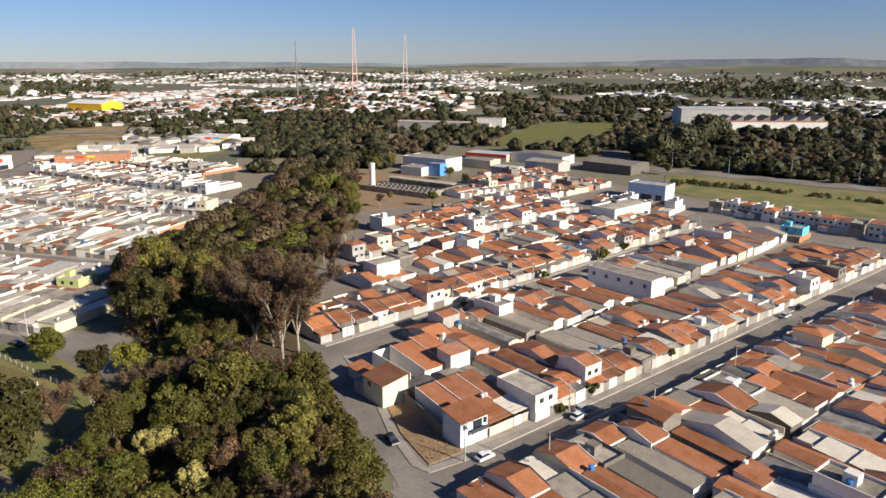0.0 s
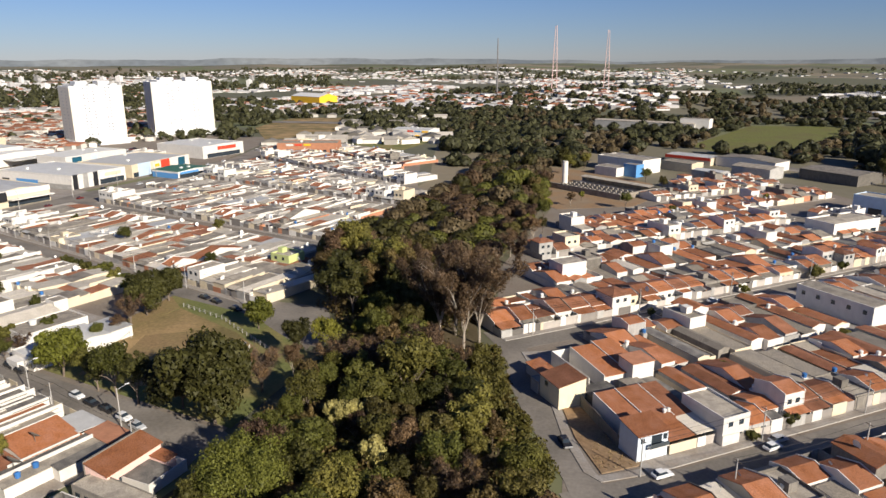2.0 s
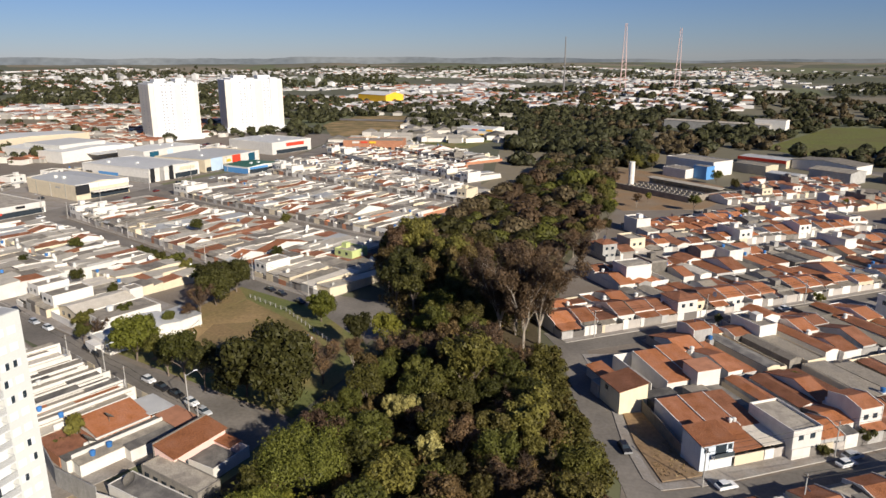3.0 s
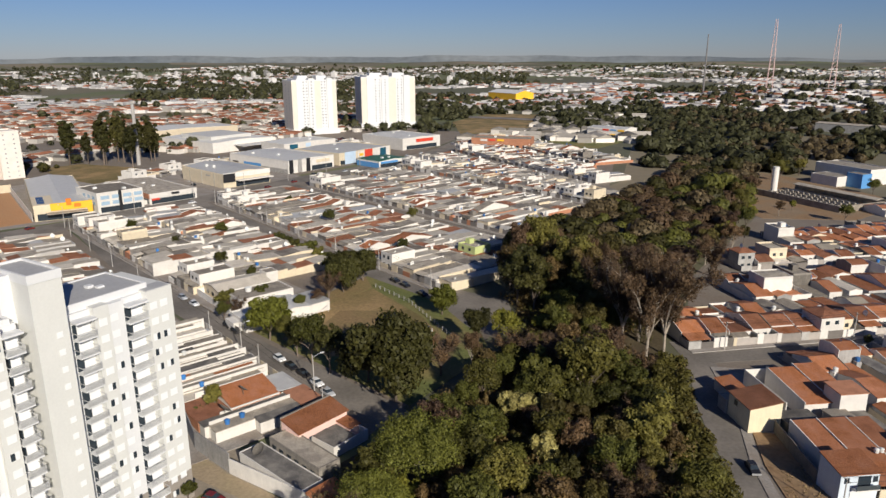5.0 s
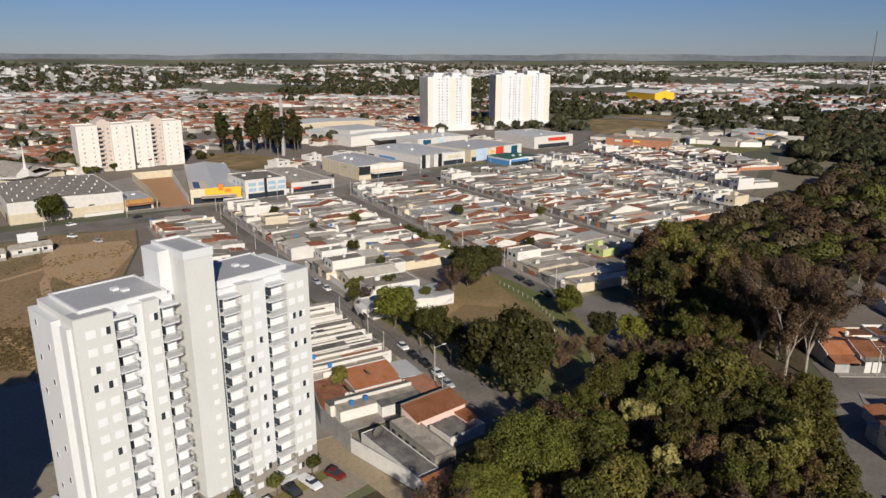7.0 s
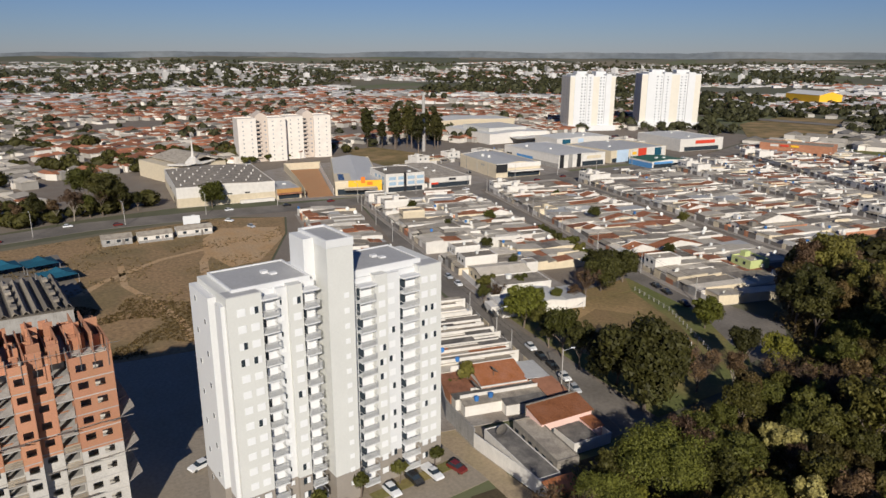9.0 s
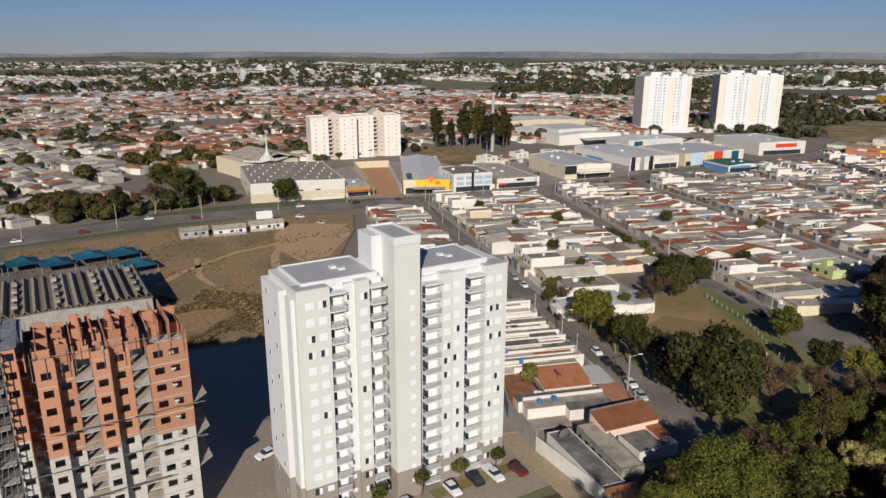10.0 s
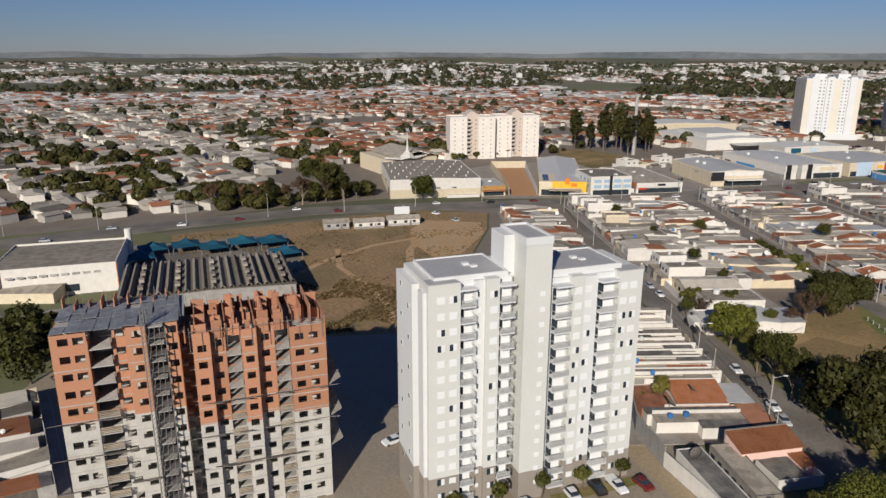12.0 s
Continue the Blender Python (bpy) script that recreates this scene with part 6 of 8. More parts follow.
store("green_store", "low shop with a green sheet roof and blue front", (-288, 384), (-282, 412), 24, 4.6, "white", "green_sheet", 0.9, 0.0,
      front=(("shopfront", 0.04, 0.96, 0.2, 2.8, 0.1, "glass"), ("sign", 0.05, 0.6, 3.0, 4.4, 0.4, "store_blue")), side=(("side_panel", 0.0, 1.0, 0.1, 3.6, 0.1, "store_blue"),))
store("grey_store", "white store with a red lettered sign and metal roof", (-328, 470), (-318, 512), 52, 9, "white", "tin", 1.0, 0.7,
      front=(("sign", 0.35, 0.8, 5.6, 8.2, 0.4, "store_red"), ("shopfront", 0.1, 0.9, 0.2, 3.4, 0.1, "glass")))
store("back_store", "plain white store behind the shop row", (-392, 400), (-384, 452), 30, 8, "white", "white_roof", 1.0, 0.5, front=(("front_panel", 0.1, 0.25, 0.2, 7.6, 0.2, "shade_cloth"), ("front_panel", 0.4, 0.5, 0.2, 7.6, 0.2, "pale_blue"), ("shopfront", 0.55, 0.95, 0.2, 3.0, 0.1, "glass")))
market = store("market_hall", "large white market hall with stepped bright white roofs", (-446, 376), (-440, 436), 74, 8, "white", "white_roof", 1.4, 0.5, units=5)
part("upper_hall", MB().box(10, 16, 8.0, 50, 58, 11.5), M["white_roof"], market)
part("loading_roof", MB().slab([(20, -12, 5.0), (62, -12, 5.0), (62, 0, 5.4), (20, 0, 5.4)], 0.3), M["white_roof"], market)
store("long_hall", "long cream industrial hall with a pale roof", (-540, 372), (-520, 470), 40, 11, "cream", "white_roof", 1.5, 0.5, units=0)
sheet("grass_field_store", [(-402, 246), (-396, 286), (-436, 300), (-486, 290), (-490, 262), (-440, 248)], 0.13, M["dry_grass"], "dry olive grass lot behind the stores", "grass")
shed("yellow_hall", pose(-560, 1140, terrain(-560, 1140), 0, 0, -25), 78, 40, 15, "store_yellow", "white_roof", "bright yellow industrial hall with a white top", 5.0, 0.0, category="hall")
shed("white_hall", pose(-216, 662, 0, 0, 0, -10), 40, 24, 8, "white", "tin", "white hall beside a green verge", 1.4, 0.5)
shed("brick_hall", pose(-268, 533, 0, 0, 0, 16), 50, 22, 8, "brick", "cement", "raw brick hall with a grey roof", 1.2, 0.6)
shed("works_office", pose(-8, 500, 0, 0, 0, -36), 38, 20, 9, "white", "slab", "white works building with a flat grey roof", 0.5, 0.6, fronts=False, category="works")
shed("works_office", pose(-18, 478, 0, 0, 0, -36), 18, 14, 5.5, "white", "slab", "low white works building beside the basins", 0.5, 0.4, fronts=False, category="works")
shed("works_tank_hall", pose(-4, 474, 0, 0, 0, -36), 10, 8, 8, "store_blue", "slab", "small block with blue panels beside the works", 0.3, 0.3, fronts=False, category="works")
shed("works_shed", pose(38, 552, 0, 0, 0, -30), 36, 20, 5, "cream", "tin", "pale works shed with a red edge", 1.0, 0.4, "store_red", fronts=False, category="works")
shed("works_shed", pose(76, 534, 0, 0, 0, -36), 44, 20, 6.5, "white", "slab", "large white industrial shed with a low grey roof", 1.6, 0.0, fronts=False, category="works", ridge_x=False)
shed("works_shed", pose(74, 492, 0, 0, 0, -36), 26, 18, 7, "grey", "slab", "grey industrial shed with sheet roof", 1.2, 0.0, fronts=False, category="works")
shed("works_shed", pose(122, 490, 0, 0, 0, -44), 38, 26, 6.5, "grime", "cement", "dark stained shed with a low roof", 1.0, 0.0, fronts=False, category="works")
shed("works_shed", pose(28, 510, 0, 0, 0, -36), 24, 14, 6, "cream", "cement", "low cream works building", 0.8, 0.3, fronts=False, category="works")
shed("works_shed", pose(44, 478, 0, 0, 0, -36), 20, 12, 5, "grey", "tin", "low grey works building", 0.8, 0.3, fronts=False, category="works")
shed("modern_house", pose(118, 390, 0, 0, 0, -40), 22, 13, 8.0, "pale_blue", "slab", "pale blue and white two-storey building on a corner", 0.4, 0.8, category="house")
shed("corner_block", pose(88, 338, 0, 0, 0, 41), 30, 14, 6.5, "white", "slab", "white flat-roofed corner building", 0.4, 0.8, category="house")
shed("low_shed", pose(-238, -55, 0, 0, 0, 72), 22, 11, 3.4, "cream", "slab", "low pale shed with a long grey roof", 0.8, 0.0, fronts=False, category="shed")
sheet("pale_yard", [(-222, -66), (-196, -52), (-186, -30), (-206, -26), (-224, -40)], 0.11, M["pavement"], "pale paved yard behind the unfinished tower", "yard")
pylon = thing("white_pylon", pose(-268, -27, 0), "white sign pylon behind the white shop", "pylon")
part("shaft", MB().tube((0, 0, 0), (0, 0, 13), 1.3, 1.2, 14), M["white"], pylon)
school = shed("school_hall", pose(62, 226, 0, 0, 0, -48), 25, 8.5, 6.4, "white", "slab", "long pale two-storey building with small dark windows", 0.5, 0.4, category="building", fronts=False)
for i in range(5):
    part("window", MB().box(-10.6 + i * 5, -4.33, 3.9, -9.4 + i * 5, -4.2, 5.2), M["glass"], school)
shed("white_house", pose(-22, 236, 0, 0, 0, 42), 10, 8, 7.5, "white", "slab", "tall plain white house box above tiled roofs", 0.3, 0.5, fronts=False, category="house")
hangar = shed("big_hangar", pose(318, 812, 0, 0, 0, -6), 96, 46, 22, "grey", "tin", "large pale grey industrial hangar behind a sawtooth hall", 1.5, 0.0, category="hangar", fronts=False)
saw = thing("sawtooth_works", pose(345, 762, 0, 0, 0, -6), "white factory hall with a row of red and dark sawtooth roofs", "factory")
part("wall", MB().box(-62, -14, 0, 62, 14, 12), M["white"], saw)
part("trim", MB().box(-62.4, -14.5, 11.8, 62.4, -14, 12.7), M["brick"], saw)
for i in range(9):
    x = -61 + i * 13.6
    part("sawtooth", MB().across([(x, 12), (x + 9.5, 17.5), (x + 10.5, 12)], "y", -13.5, 13.5), M["slab"], saw)
shed("far_white_hall", pose(2, 806, 0, 0, 0, -19), 110, 18, 8, "grey", "slab", "long low grey hall among the woods", 1.0, 0.0, category="hall", fronts=False)
shed("far_white_hall", pose(54, 792, 0, 0, 0, -19), 30, 14, 13, "white", "slab", "white end block of a hall among the woods", 0.6, 0.3, category="hall", fronts=False)
shed("hill_hall", pose(50, 1320, terrain(50, 1320), 0, 0, 0), 120, 30, 10, "white", "slab", "long low white hall on the wooded hill", 1.0, 0.3, category="hall")
shed("white_shop", pose(-253, -46, 0, 0, 0, 88), 36, 32, 9, "white", "slab", "white shop box with orange corner panels", 0.5, 0.8, fronts=False)
shop_sign = thing("shop_panel", pose(-236.6, -46, 0.1), "orange corner panels and grey window band of the white shop", "sign")
for y in (-17.4, 16.2):
    part("corner_panel", MB().box(0, y, 0.5, 0.15, y + 1.4, 9.6), M["store_orange"], shop_sign)
for i in range(9):
    part("vent_window", MB().box(0, -14 + i * 3.1, 6.6, 0.12, -12 + i * 3.1, 7.3), M["grey"], shop_sign)
part("shop_window", MB().box(0, -4, 1.2, 0.12, 6, 3.4), M["glass"], shop_sign)

ribbed = shed("sawtooth_hall", pose(-220, -1, 0, 0, 0, 90), 50, 33, 7, "grey", "cement", "long hall with a ribbed grey fibre-cement roof", 0.9, 0.0, category="hall", ridge_x=False)
for i in range(20):
    x = -24.6 + i * 2.52
    part("roof_rib", MB().gable(x, -16.4, x + 1.5, 16.4, 8.15, 0.7, "y", over=0.0, th=0.25), M["cement"], ribbed)
    if i % 4 == 2:
        for j in range(4):
            part("roof_vent", MB().box(x + 0.2, -13 + j * 7, 8.7, x + 1.6, -10.5 + j * 7, 9.5), M["slab"], ribbed)
for i, (x, y, w) in enumerate(((-296, 54, 11), (-293, 68, 13), (-293.5, 84, 14))):
    cabin = thing("site_cabin", pose(x, y, 0.1, 0, 0, 84), "pale site office with a grey gable roof beside the dirt lot", "cabin")
    part("wall", MB().house_body(-w / 2, -3.6, w / 2, 3.6, 2.9, 1.0, "x"), M["white" if i else "grey"], cabin)
    part("roof", MB().gable(-w / 2, -3.6, w / 2, 3.6, 3.04, 1.0, "x", over=0.35), M["slab"], cabin)
    part("base_course", MB().box(-w / 2 - 0.03, -3.64, 0, w / 2 + 0.03, -3.6, 1.0), M["grey"], cabin)
    for q in (-0.3, 0.05, 0.32):
        part("window", MB().box(w * q - 0.7, -3.68, 1.2, w * q + 0.7, -3.58, 2.3), M["glass"], cabin)
    part("door", MB().box(w * 0.2 - 0.45, -3.68, 0.05, w * 0.2 + 0.45, -3.58, 2.2), M["door"], cabin)
hoarding = thing("hoarding", pose(-302, 86, 0, 0, 0, 80), "blank white hoarding on posts beside the avenue", "billboard")
part("panel", MB().box(-3.5, -0.1, 2.4, 3.5, 0.1, 6.0), M["frame"], hoarding)
for x in (-2.6, 2.6):
    part("post", MB().tube((x, 0.2, 0), (x, 0.2, 5.4), 0.12, 0.12, 6), M["steel"], hoarding)


def tent(x, y):
    t = thing("shade_tent", pose(x, y, 0.1, 0, 0, 8), "dark blue fabric shade tent over parking bays", "shade tent", "blue shade tents")
    c = MB()
    a = 5.2
    k = [(-a, -a, 2.8), (a, -a, 2.8), (a, a, 2.8), (-a, a, 2.8)]
    for i in range(4):
        p, q = k[i], k[(i + 1) % 4]
        mid = ((p[0] + q[0]) * 0.22, (p[1] + q[1]) * 0.22, 3.6)
        c.face([p, q, (q[0] * 0.4, q[1] * 0.4, 3.7), (p[0] * 0.4, p[1] * 0.4, 3.7)])
        c.face([(p[0] * 0.4, p[1] * 0.4, 3.7), (q[0] * 0.4, q[1] * 0.4, 3.7), (0, 0, 5.2)])
    part("canopy", c, M["shade_cloth"], t)
    for p in k:
        part("post", MB().tube((p[0], p[1], 0), p, 0.08, 0.08, 6), M["steel"], t)


for x, y in ((-258, -32), (-266, -24), (-277, -20), (-278, -8), (-272, 2), (-276, 13), (-274, 24), (-256, 27)):
    tent(x, y)


# ---------------- trees ----------------
def leaf_cloud(blobs, count, size, rng, droop=0.0, flat=0.35):
    """Leaf clumps (bent quads) spread over and inside a set of ellipsoids (centre, radii)."""
    mb = MB()
    area = [r[0] * r[1] + r[1] * r[2] + r[0] * r[2] for c, r in blobs]
    tot = sum(area)
    for (c, r), a in zip(blobs, area):
        for _ in range(int(count * a / tot)):
            v = Vector((rng.gauss(0, 1), rng.gauss(0, 1), rng.gauss(0.25, 1))).normalized()
            k = 1.0 - abs(rng.gauss(0, 0.2)) if rng.random() < 0.86 else rng.uniform(1.0, 1.25)
            p = Vector((c[0] + v.x * r[0] * k, c[1] + v.y * r[1] * k, c[2] + v.z * r[2] * k))
            nrm = (v + Vector((rng.uniform(-1, 1), rng.uniform(-1, 1), rng.uniform(-1, 1))) * 0.7).normalized()
            e = nrm.orthogonal().normalized()
            e.rotate(Matrix.Rotation(rng.uniform(0, 6.28), 3, nrm))
            g = nrm.cross(e)
            s = size * rng.uniform(0.55, 1.4)
            e, g = e * s, g * s * rng.uniform(0.6, 1.0)
            dn = Vector((0, 0, -droop * s))
            mb.face([tuple(p - e + dn), tuple(p + e * rng.uniform(0.2, 0.9) - g), tuple(p + e * rng.uniform(0.3, 1.0) + g)])
    return mb


def trunk_mesh(h, r, rng, limbs, spread, top):
    mb = MB()
    lean = Vector((rng.uniform(-0.5, 0.5), rng.uniform(-0.5, 0.5), 0))
    p0 = Vector((0, 0, -0.3))
    p1 = Vector((0, 0, h * 0.45)) + lean * 0.5
    p2 = Vector((0, 0, h)) + lean
    mb.tube(p0, p1, r, r * 0.75, 7).tube(p1, p2, r * 0.75, r * 0.5, 7)
    for i in range(limbs):
        a = 2 * math.pi * i / limbs + rng.uniform(-0.4, 0.4)
        s = p1.lerp(p2, rng.uniform(0.2, 1.0))
        e = s + Vector((math.cos(a) * spread * rng.uniform(0.5, 0.9), math.sin(a) * spread * rng.uniform(0.5, 0.9), (top - h) * rng.uniform(0.4, 0.85)))
        m = s.lerp(e, 0.5) + Vector((0, 0, 0.5))
        mb.tube(s, m, r * 0.4, r * 0.28, 5).tube(m, e, r * 0.28, r * 0.1, 5)
        for j in range(2):
            q = m.lerp(e, rng.uniform(0.2, 0.8))
            mb.tube(q, q + Vector((rng.uniform(-1, 1), rng.uniform(-1, 1), rng.uniform(0.4, 1.2))) * spread * 0.3, r * 0.15, r * 0.05, 4)
    return mb


TREES = {}


def make_tree(key, leaf, label, h, crown_r, crown_h, count, size, seed, nblob=9, bark="bark", limbs=6, low=0.35, droop=0.0):
    rng = random.Random(seed)
    t = thing("tree", pose(0, 0, -200), label, "tree", "trees")
    blobs = []
    for i in range(nblob):
        a, q = rng.uniform(0, 6.28), math.sqrt(rng.random()) * crown_r * 0.76
        z = h - crown_h * rng.uniform(0.12, 0.8) * (0.55 + 0.45 * q / crown_r)
        rr = crown_r * rng.uniform(0.13, 0.36)
        blobs.append(((q * math.cos(a), q * math.sin(a), z + crown_h * rng.uniform(-0.06, 0.1)), (rr, rr * rng.uniform(0.8, 1.2), rr * rng.uniform(0.65, 1.25))))
    blobs.append(((0, 0, h - crown_h * 0.45), (crown_r * 0.55, crown_r * 0.55, crown_h * 0.4)))
    part("crown", leaf_cloud(blobs, count, size, rng, droop), M[leaf], t)
    part("trunk", trunk_mesh(h * low, 0.16 + h * 0.014, rng, limbs, crown_r * 0.8, h * 0.92), M[bark], t)
    TREES.setdefault(key, []).append(t)
    return t


def bare_tree(key, label, h, r, seed, leaf=None, count=0, bark="pale_bark", twigs=420):
    """A leafless tree: forking pale limbs, a haze of thin twigs and a few last leaves in an upright crown."""
    rng = random.Random(seed)
    t = thing("tree", pose(0, 0, -200), label, "tree", "trees")
    mb, tw = MB(), MB()
    mb.tube((0, 0, -0.3), (0.1, 0, h * 0.22), 0.36, 0.3, 7)
    ends = []
    for i in range(7):
        a = 2 * math.pi * i / 7 + rng.uniform(-0.4, 0.4)
        p, d, q = Vector((0.1, 0, h * rng.uniform(0.16, 0.24))), Vector((math.cos(a) * 0.3, math.sin(a) * 0.3, 1)), 0.22
        for k in range(5):
            e = p + d.normalized() * h * 0.155
            mb.tube(p, e, q, q * 0.75, 6)
            for j in range(2):
                f = e + (d.normalized() + Vector((rng.uniform(-1, 1), rng.uniform(-1, 1), rng.uniform(0.1, 0.9))) * 0.8) * r * 0.28
                mb.tube(e, f, q * 0.5, q * 0.2, 5)
                ends += [f, e.lerp(f, 0.6)]
            p, q = e, q * 0.75
            d = d + Vector((math.cos(a), math.sin(a), 0)) * rng.uniform(-0.05, 0.3) + Vector((rng.uniform(-0.2, 0.2), rng.uniform(-0.2, 0.2), 0))
        ends.append(p)
    for i in range(twigs):
        p = rng.choice(ends) + Vector((rng.gauss(0, 0.5), rng.gauss(0, 0.5), rng.gauss(0, 0.5)))
        d = Vector((p.x / r * 0.7 + rng.uniform(-0.7, 0.7), p.y / r * 0.7 + rng.uniform(-0.7, 0.7), rng.uniform(-0.1, 0.9))).normalized()
        tw.tube(p, p + d * rng.uniform(0.8, 2.0), 0.04, 0.014, 3, cap=False)
    part("trunk", mb, M[bark], t)
    part("branch_spray", tw, M["twig"], t, "fine brown twigs")
    if leaf:
        blobs = [(tuple(e), (r * 0.17, r * 0.17, r * 0.2)) for e in rng.sample(ends, min(len(ends), 46))]
        part("crown", leaf_cloud(blobs, count, 0.24, rng), M[leaf], t)
    TREES.setdefault(key, []).append(t)
    return t


for i in range(4):
    make_tree("mid", "leaf", "broad green tree with an uneven leafy crown", 11 + i, 4.6 + 0.4 * i, 8, 5600, 0.30, 40 + i, nblob=32)
    make_tree("dark", "leaf_dark", "dark green tree with a dense crown", 12 + i, 4.8, 9.5, 5600, 0.30, 50 + i, nblob=32)
for i in range(3):
    make_tree("light", "leaf_light", "bright green tree with a full crown", 8.5 + i, 4.2, 6.5, 5000, 0.28, 60 + i, nblob=28)
    make_tree("brown", "leaf_brown", "tree with sparse brown winter foliage", 12 + i, 4.5, 8, 3000, 0.24, 70 + i, nblob=18, bark="pale_bark", limbs=8)
    make_tree("olive", "leaf_red", "tree with olive-brown foliage", 11 + i, 4.7, 8.5, 5400, 0.28, 80 + i, nblob=30)
for i in range(2):
    make_tree("yellow", "leaf_yellow", "pale yellow-green bamboo-like tree", 9 + i, 3.8, 7, 3600, 0.34, 90 + i, nblob=10, droop=0.4)
    bare_tree("bare", "tall bare tree with pale limbs and thin brown twigs", 20 + i, 8.0, 95 + i, "leaf_maroon", 8500, twigs=1300)
    bare_tree("grey", "leafless grey tree with fine twigs", 10 + i, 4.0, 98 + i, "leaf_brown", 2600, bark="bark", twigs=1200)
make_tree("pine", "leaf_pine", "flat-topped spreading green pine with pale trunk", 14, 9.6, 6.5, 26000, 0.22, 110, nblob=60, bark="pale_bark", limbs=12, low=0.5)
make_tree("round", "leaf_green", "dense round green street tree", 9.5, 5.6, 8.4, 9000, 0.30, 112, nblob=36, limbs=8, low=0.28)
make_tree("great", "leaf_dark", "large spreading dark green tree with a dense crown", 13, 8.0, 10, 12000, 0.38, 111, nblob=34, limbs=9, low=0.3)
make_tree("tall", "leaf_dark", "tall dark eucalyptus with a narrow crown", 31, 6.2, 26, 5200, 0.6, 120, nblob=34, low=0.5)
make_tree("bush", "leaf", "low rounded dense green bush", 3.2, 2.2, 2.9, 800, 0.28, 130, nblob=6, low=0.25)
make_tree("palm", "leaf", "small palm with arching fronds", 6, 2.2, 2.2, 300, 0.7, 131, nblob=5, low=0.75, droop=0.8)
tree_rng = random.Random(77)


def plant(key, x, y, scale=1.0, z=0.0):
    src = tree_rng.choice(TREES[key])
    s = scale * tree_rng.uniform(0.9, 1.1)
    c = copy_thing(src, pose(x, y, z, 0, 0, tree_rng.uniform(0, 360)))
    c.scale = (s, s, s * tree_rng.uniform(0.9, 1.1))
    return c


GLADES = [(-34, 163, 8), (-30, 154, 7), (-25, 146, 5), (-21, 137, 4), (-38, 162, 6), (-26, 144, 4), (-50, 172, 5), (-43, 166, 6), (-51, 121, 4.5), (-56, 117.5, 4), (-43, 105, 5), (-60, 90, 6), (-62, 77, 6), (-49, 168, 4), (-41, 168, 4), (-35, 172, 5), (-75, 92, 9), (-72, 102, 6)]


def wood(poly, spacing, mix, lo=0.75, hi=1.15, keep=None):
    xs, ys = [p[0] for p in poly], [p[1] for p in poly]
    done = []
    tries = int((max(xs) - min(xs)) * (max(ys) - min(ys)) / spacing ** 2 * 6)
    for _ in range(tries):
        p = (tree_rng.uniform(min(xs), max(xs)), tree_rng.uniform(min(ys), max(ys)))
        if any((p[0] - q[0]) ** 2 + (p[1] - q[1]) ** 2 < q[2] ** 2 for q in GLADES):
            continue
        if inside(p, poly) and all((p[0] - q[0]) ** 2 + (p[1] - q[1]) ** 2 > spacing ** 2 for q in done):
            done.append(p)
            plant(tree_rng.choice(mix), p[0], p[1], tree_rng.uniform(lo, hi))
    return done


MIX = ["mid", "dark", "dark", "olive", "brown", "mid", "brown", "olive", "brown", "olive"]
wood([(-68, 80), (-64, 66), (-4, 66), (-7, 92), (-18, 114), (-33, 140), (-44, 160), (-48, 186), (-74, 180), (-70, 160), (-70, 140), (-68, 112)], 4.6,
     ["mid", "olive", "olive", "mid", "mid", "dark", "olive", "light", "mid", "grey", "brown", "olive", "mid", "yellow", "brown", "grey"], 0.45, 0.95)
wood([(-46, 188), (-52, 232), (-112, 232), (-95, 190), (-80, 178)], 6.0, MIX, 0.75, 1.4)
for x, y, k, s in ((-50.4, 173.5, "bare", 1.12), (-42.3, 168.5, "bare", 1.18), (-39, 173, "bare", 1.0), (-55, 182, "bare", 1.05), (-47, 178, "bare", 1.15), (-42, 249, "grey", 1.25), (-60.5, 90.5, "pine", 0.85), (-61.5, 77.0, "pine", 0.68),
                   (-134, 126.5, "round", 1.12), (-84, 116, "great", 1.22), (-95, 120, "great", 1.0), (-106, 119, "dark", 0.85), (-113, 120.5, "mid", 0.8), (-120, 122.5, "dark", 0.7), (-126, 126, "mid", 0.6), (-88, 120, "mid", 0.8), (-101, 121, "dark", 0.8),
                   (-141.5, 160, "grey", 0.8), (-142, 168, "great", 0.8), (-147, 172, "dark", 0.85), (-144, 181, "great", 0.72), (-139, 152, "brown", 0.5), (-141, 146, "mid", 0.45), (-103.5, 167.5, "round", 0.9), (-78, 158, "light", 1.0), (-82, 150, "dark", 0.8),
                   (-82, 132, "grey", 0.9), (-78, 140, "brown", 0.7), (-51, 122, "yellow", 0.85), (-56, 118, "yellow", 0.75), (-53, 119, "yellow", 0.8), (-43, 105.6, "yellow", 0.85), (-49, 124, "yellow", 0.7),
                   (-46, 134, "mid", 1.35), (-29, 120, "mid", 1.15), (-8, 97, "light", 0.7), (-158, 182, "bush", 2.0), (-185, 200, "bush", 1.6), (-440, 300, "tall", 0.9),
                   (-156, 130, "mid", 0.5), (-154, 133, "grey", 0.5), (-160, 148, "bush", 1.6), (-166, 139, "bush", 1.5), (-113.5, 90, "palm", 1.2), (-115, 88, "bush", 0.9), (-42, 285, "brown", 0.9), (-46, 300, "light", 0.8), (14, 290, "bush", 1.5), (62, 262, "bush", 1.6), (34, 148, "bush", 1.0), (58, 168, "bush", 1.2), (26, 139.5, "bush", 0.7)):
    plant(k, x, y, s)
for i in range(9):
    plant("bush", -208 + i * 5.5, 204 - i * 1.9, 1.3)
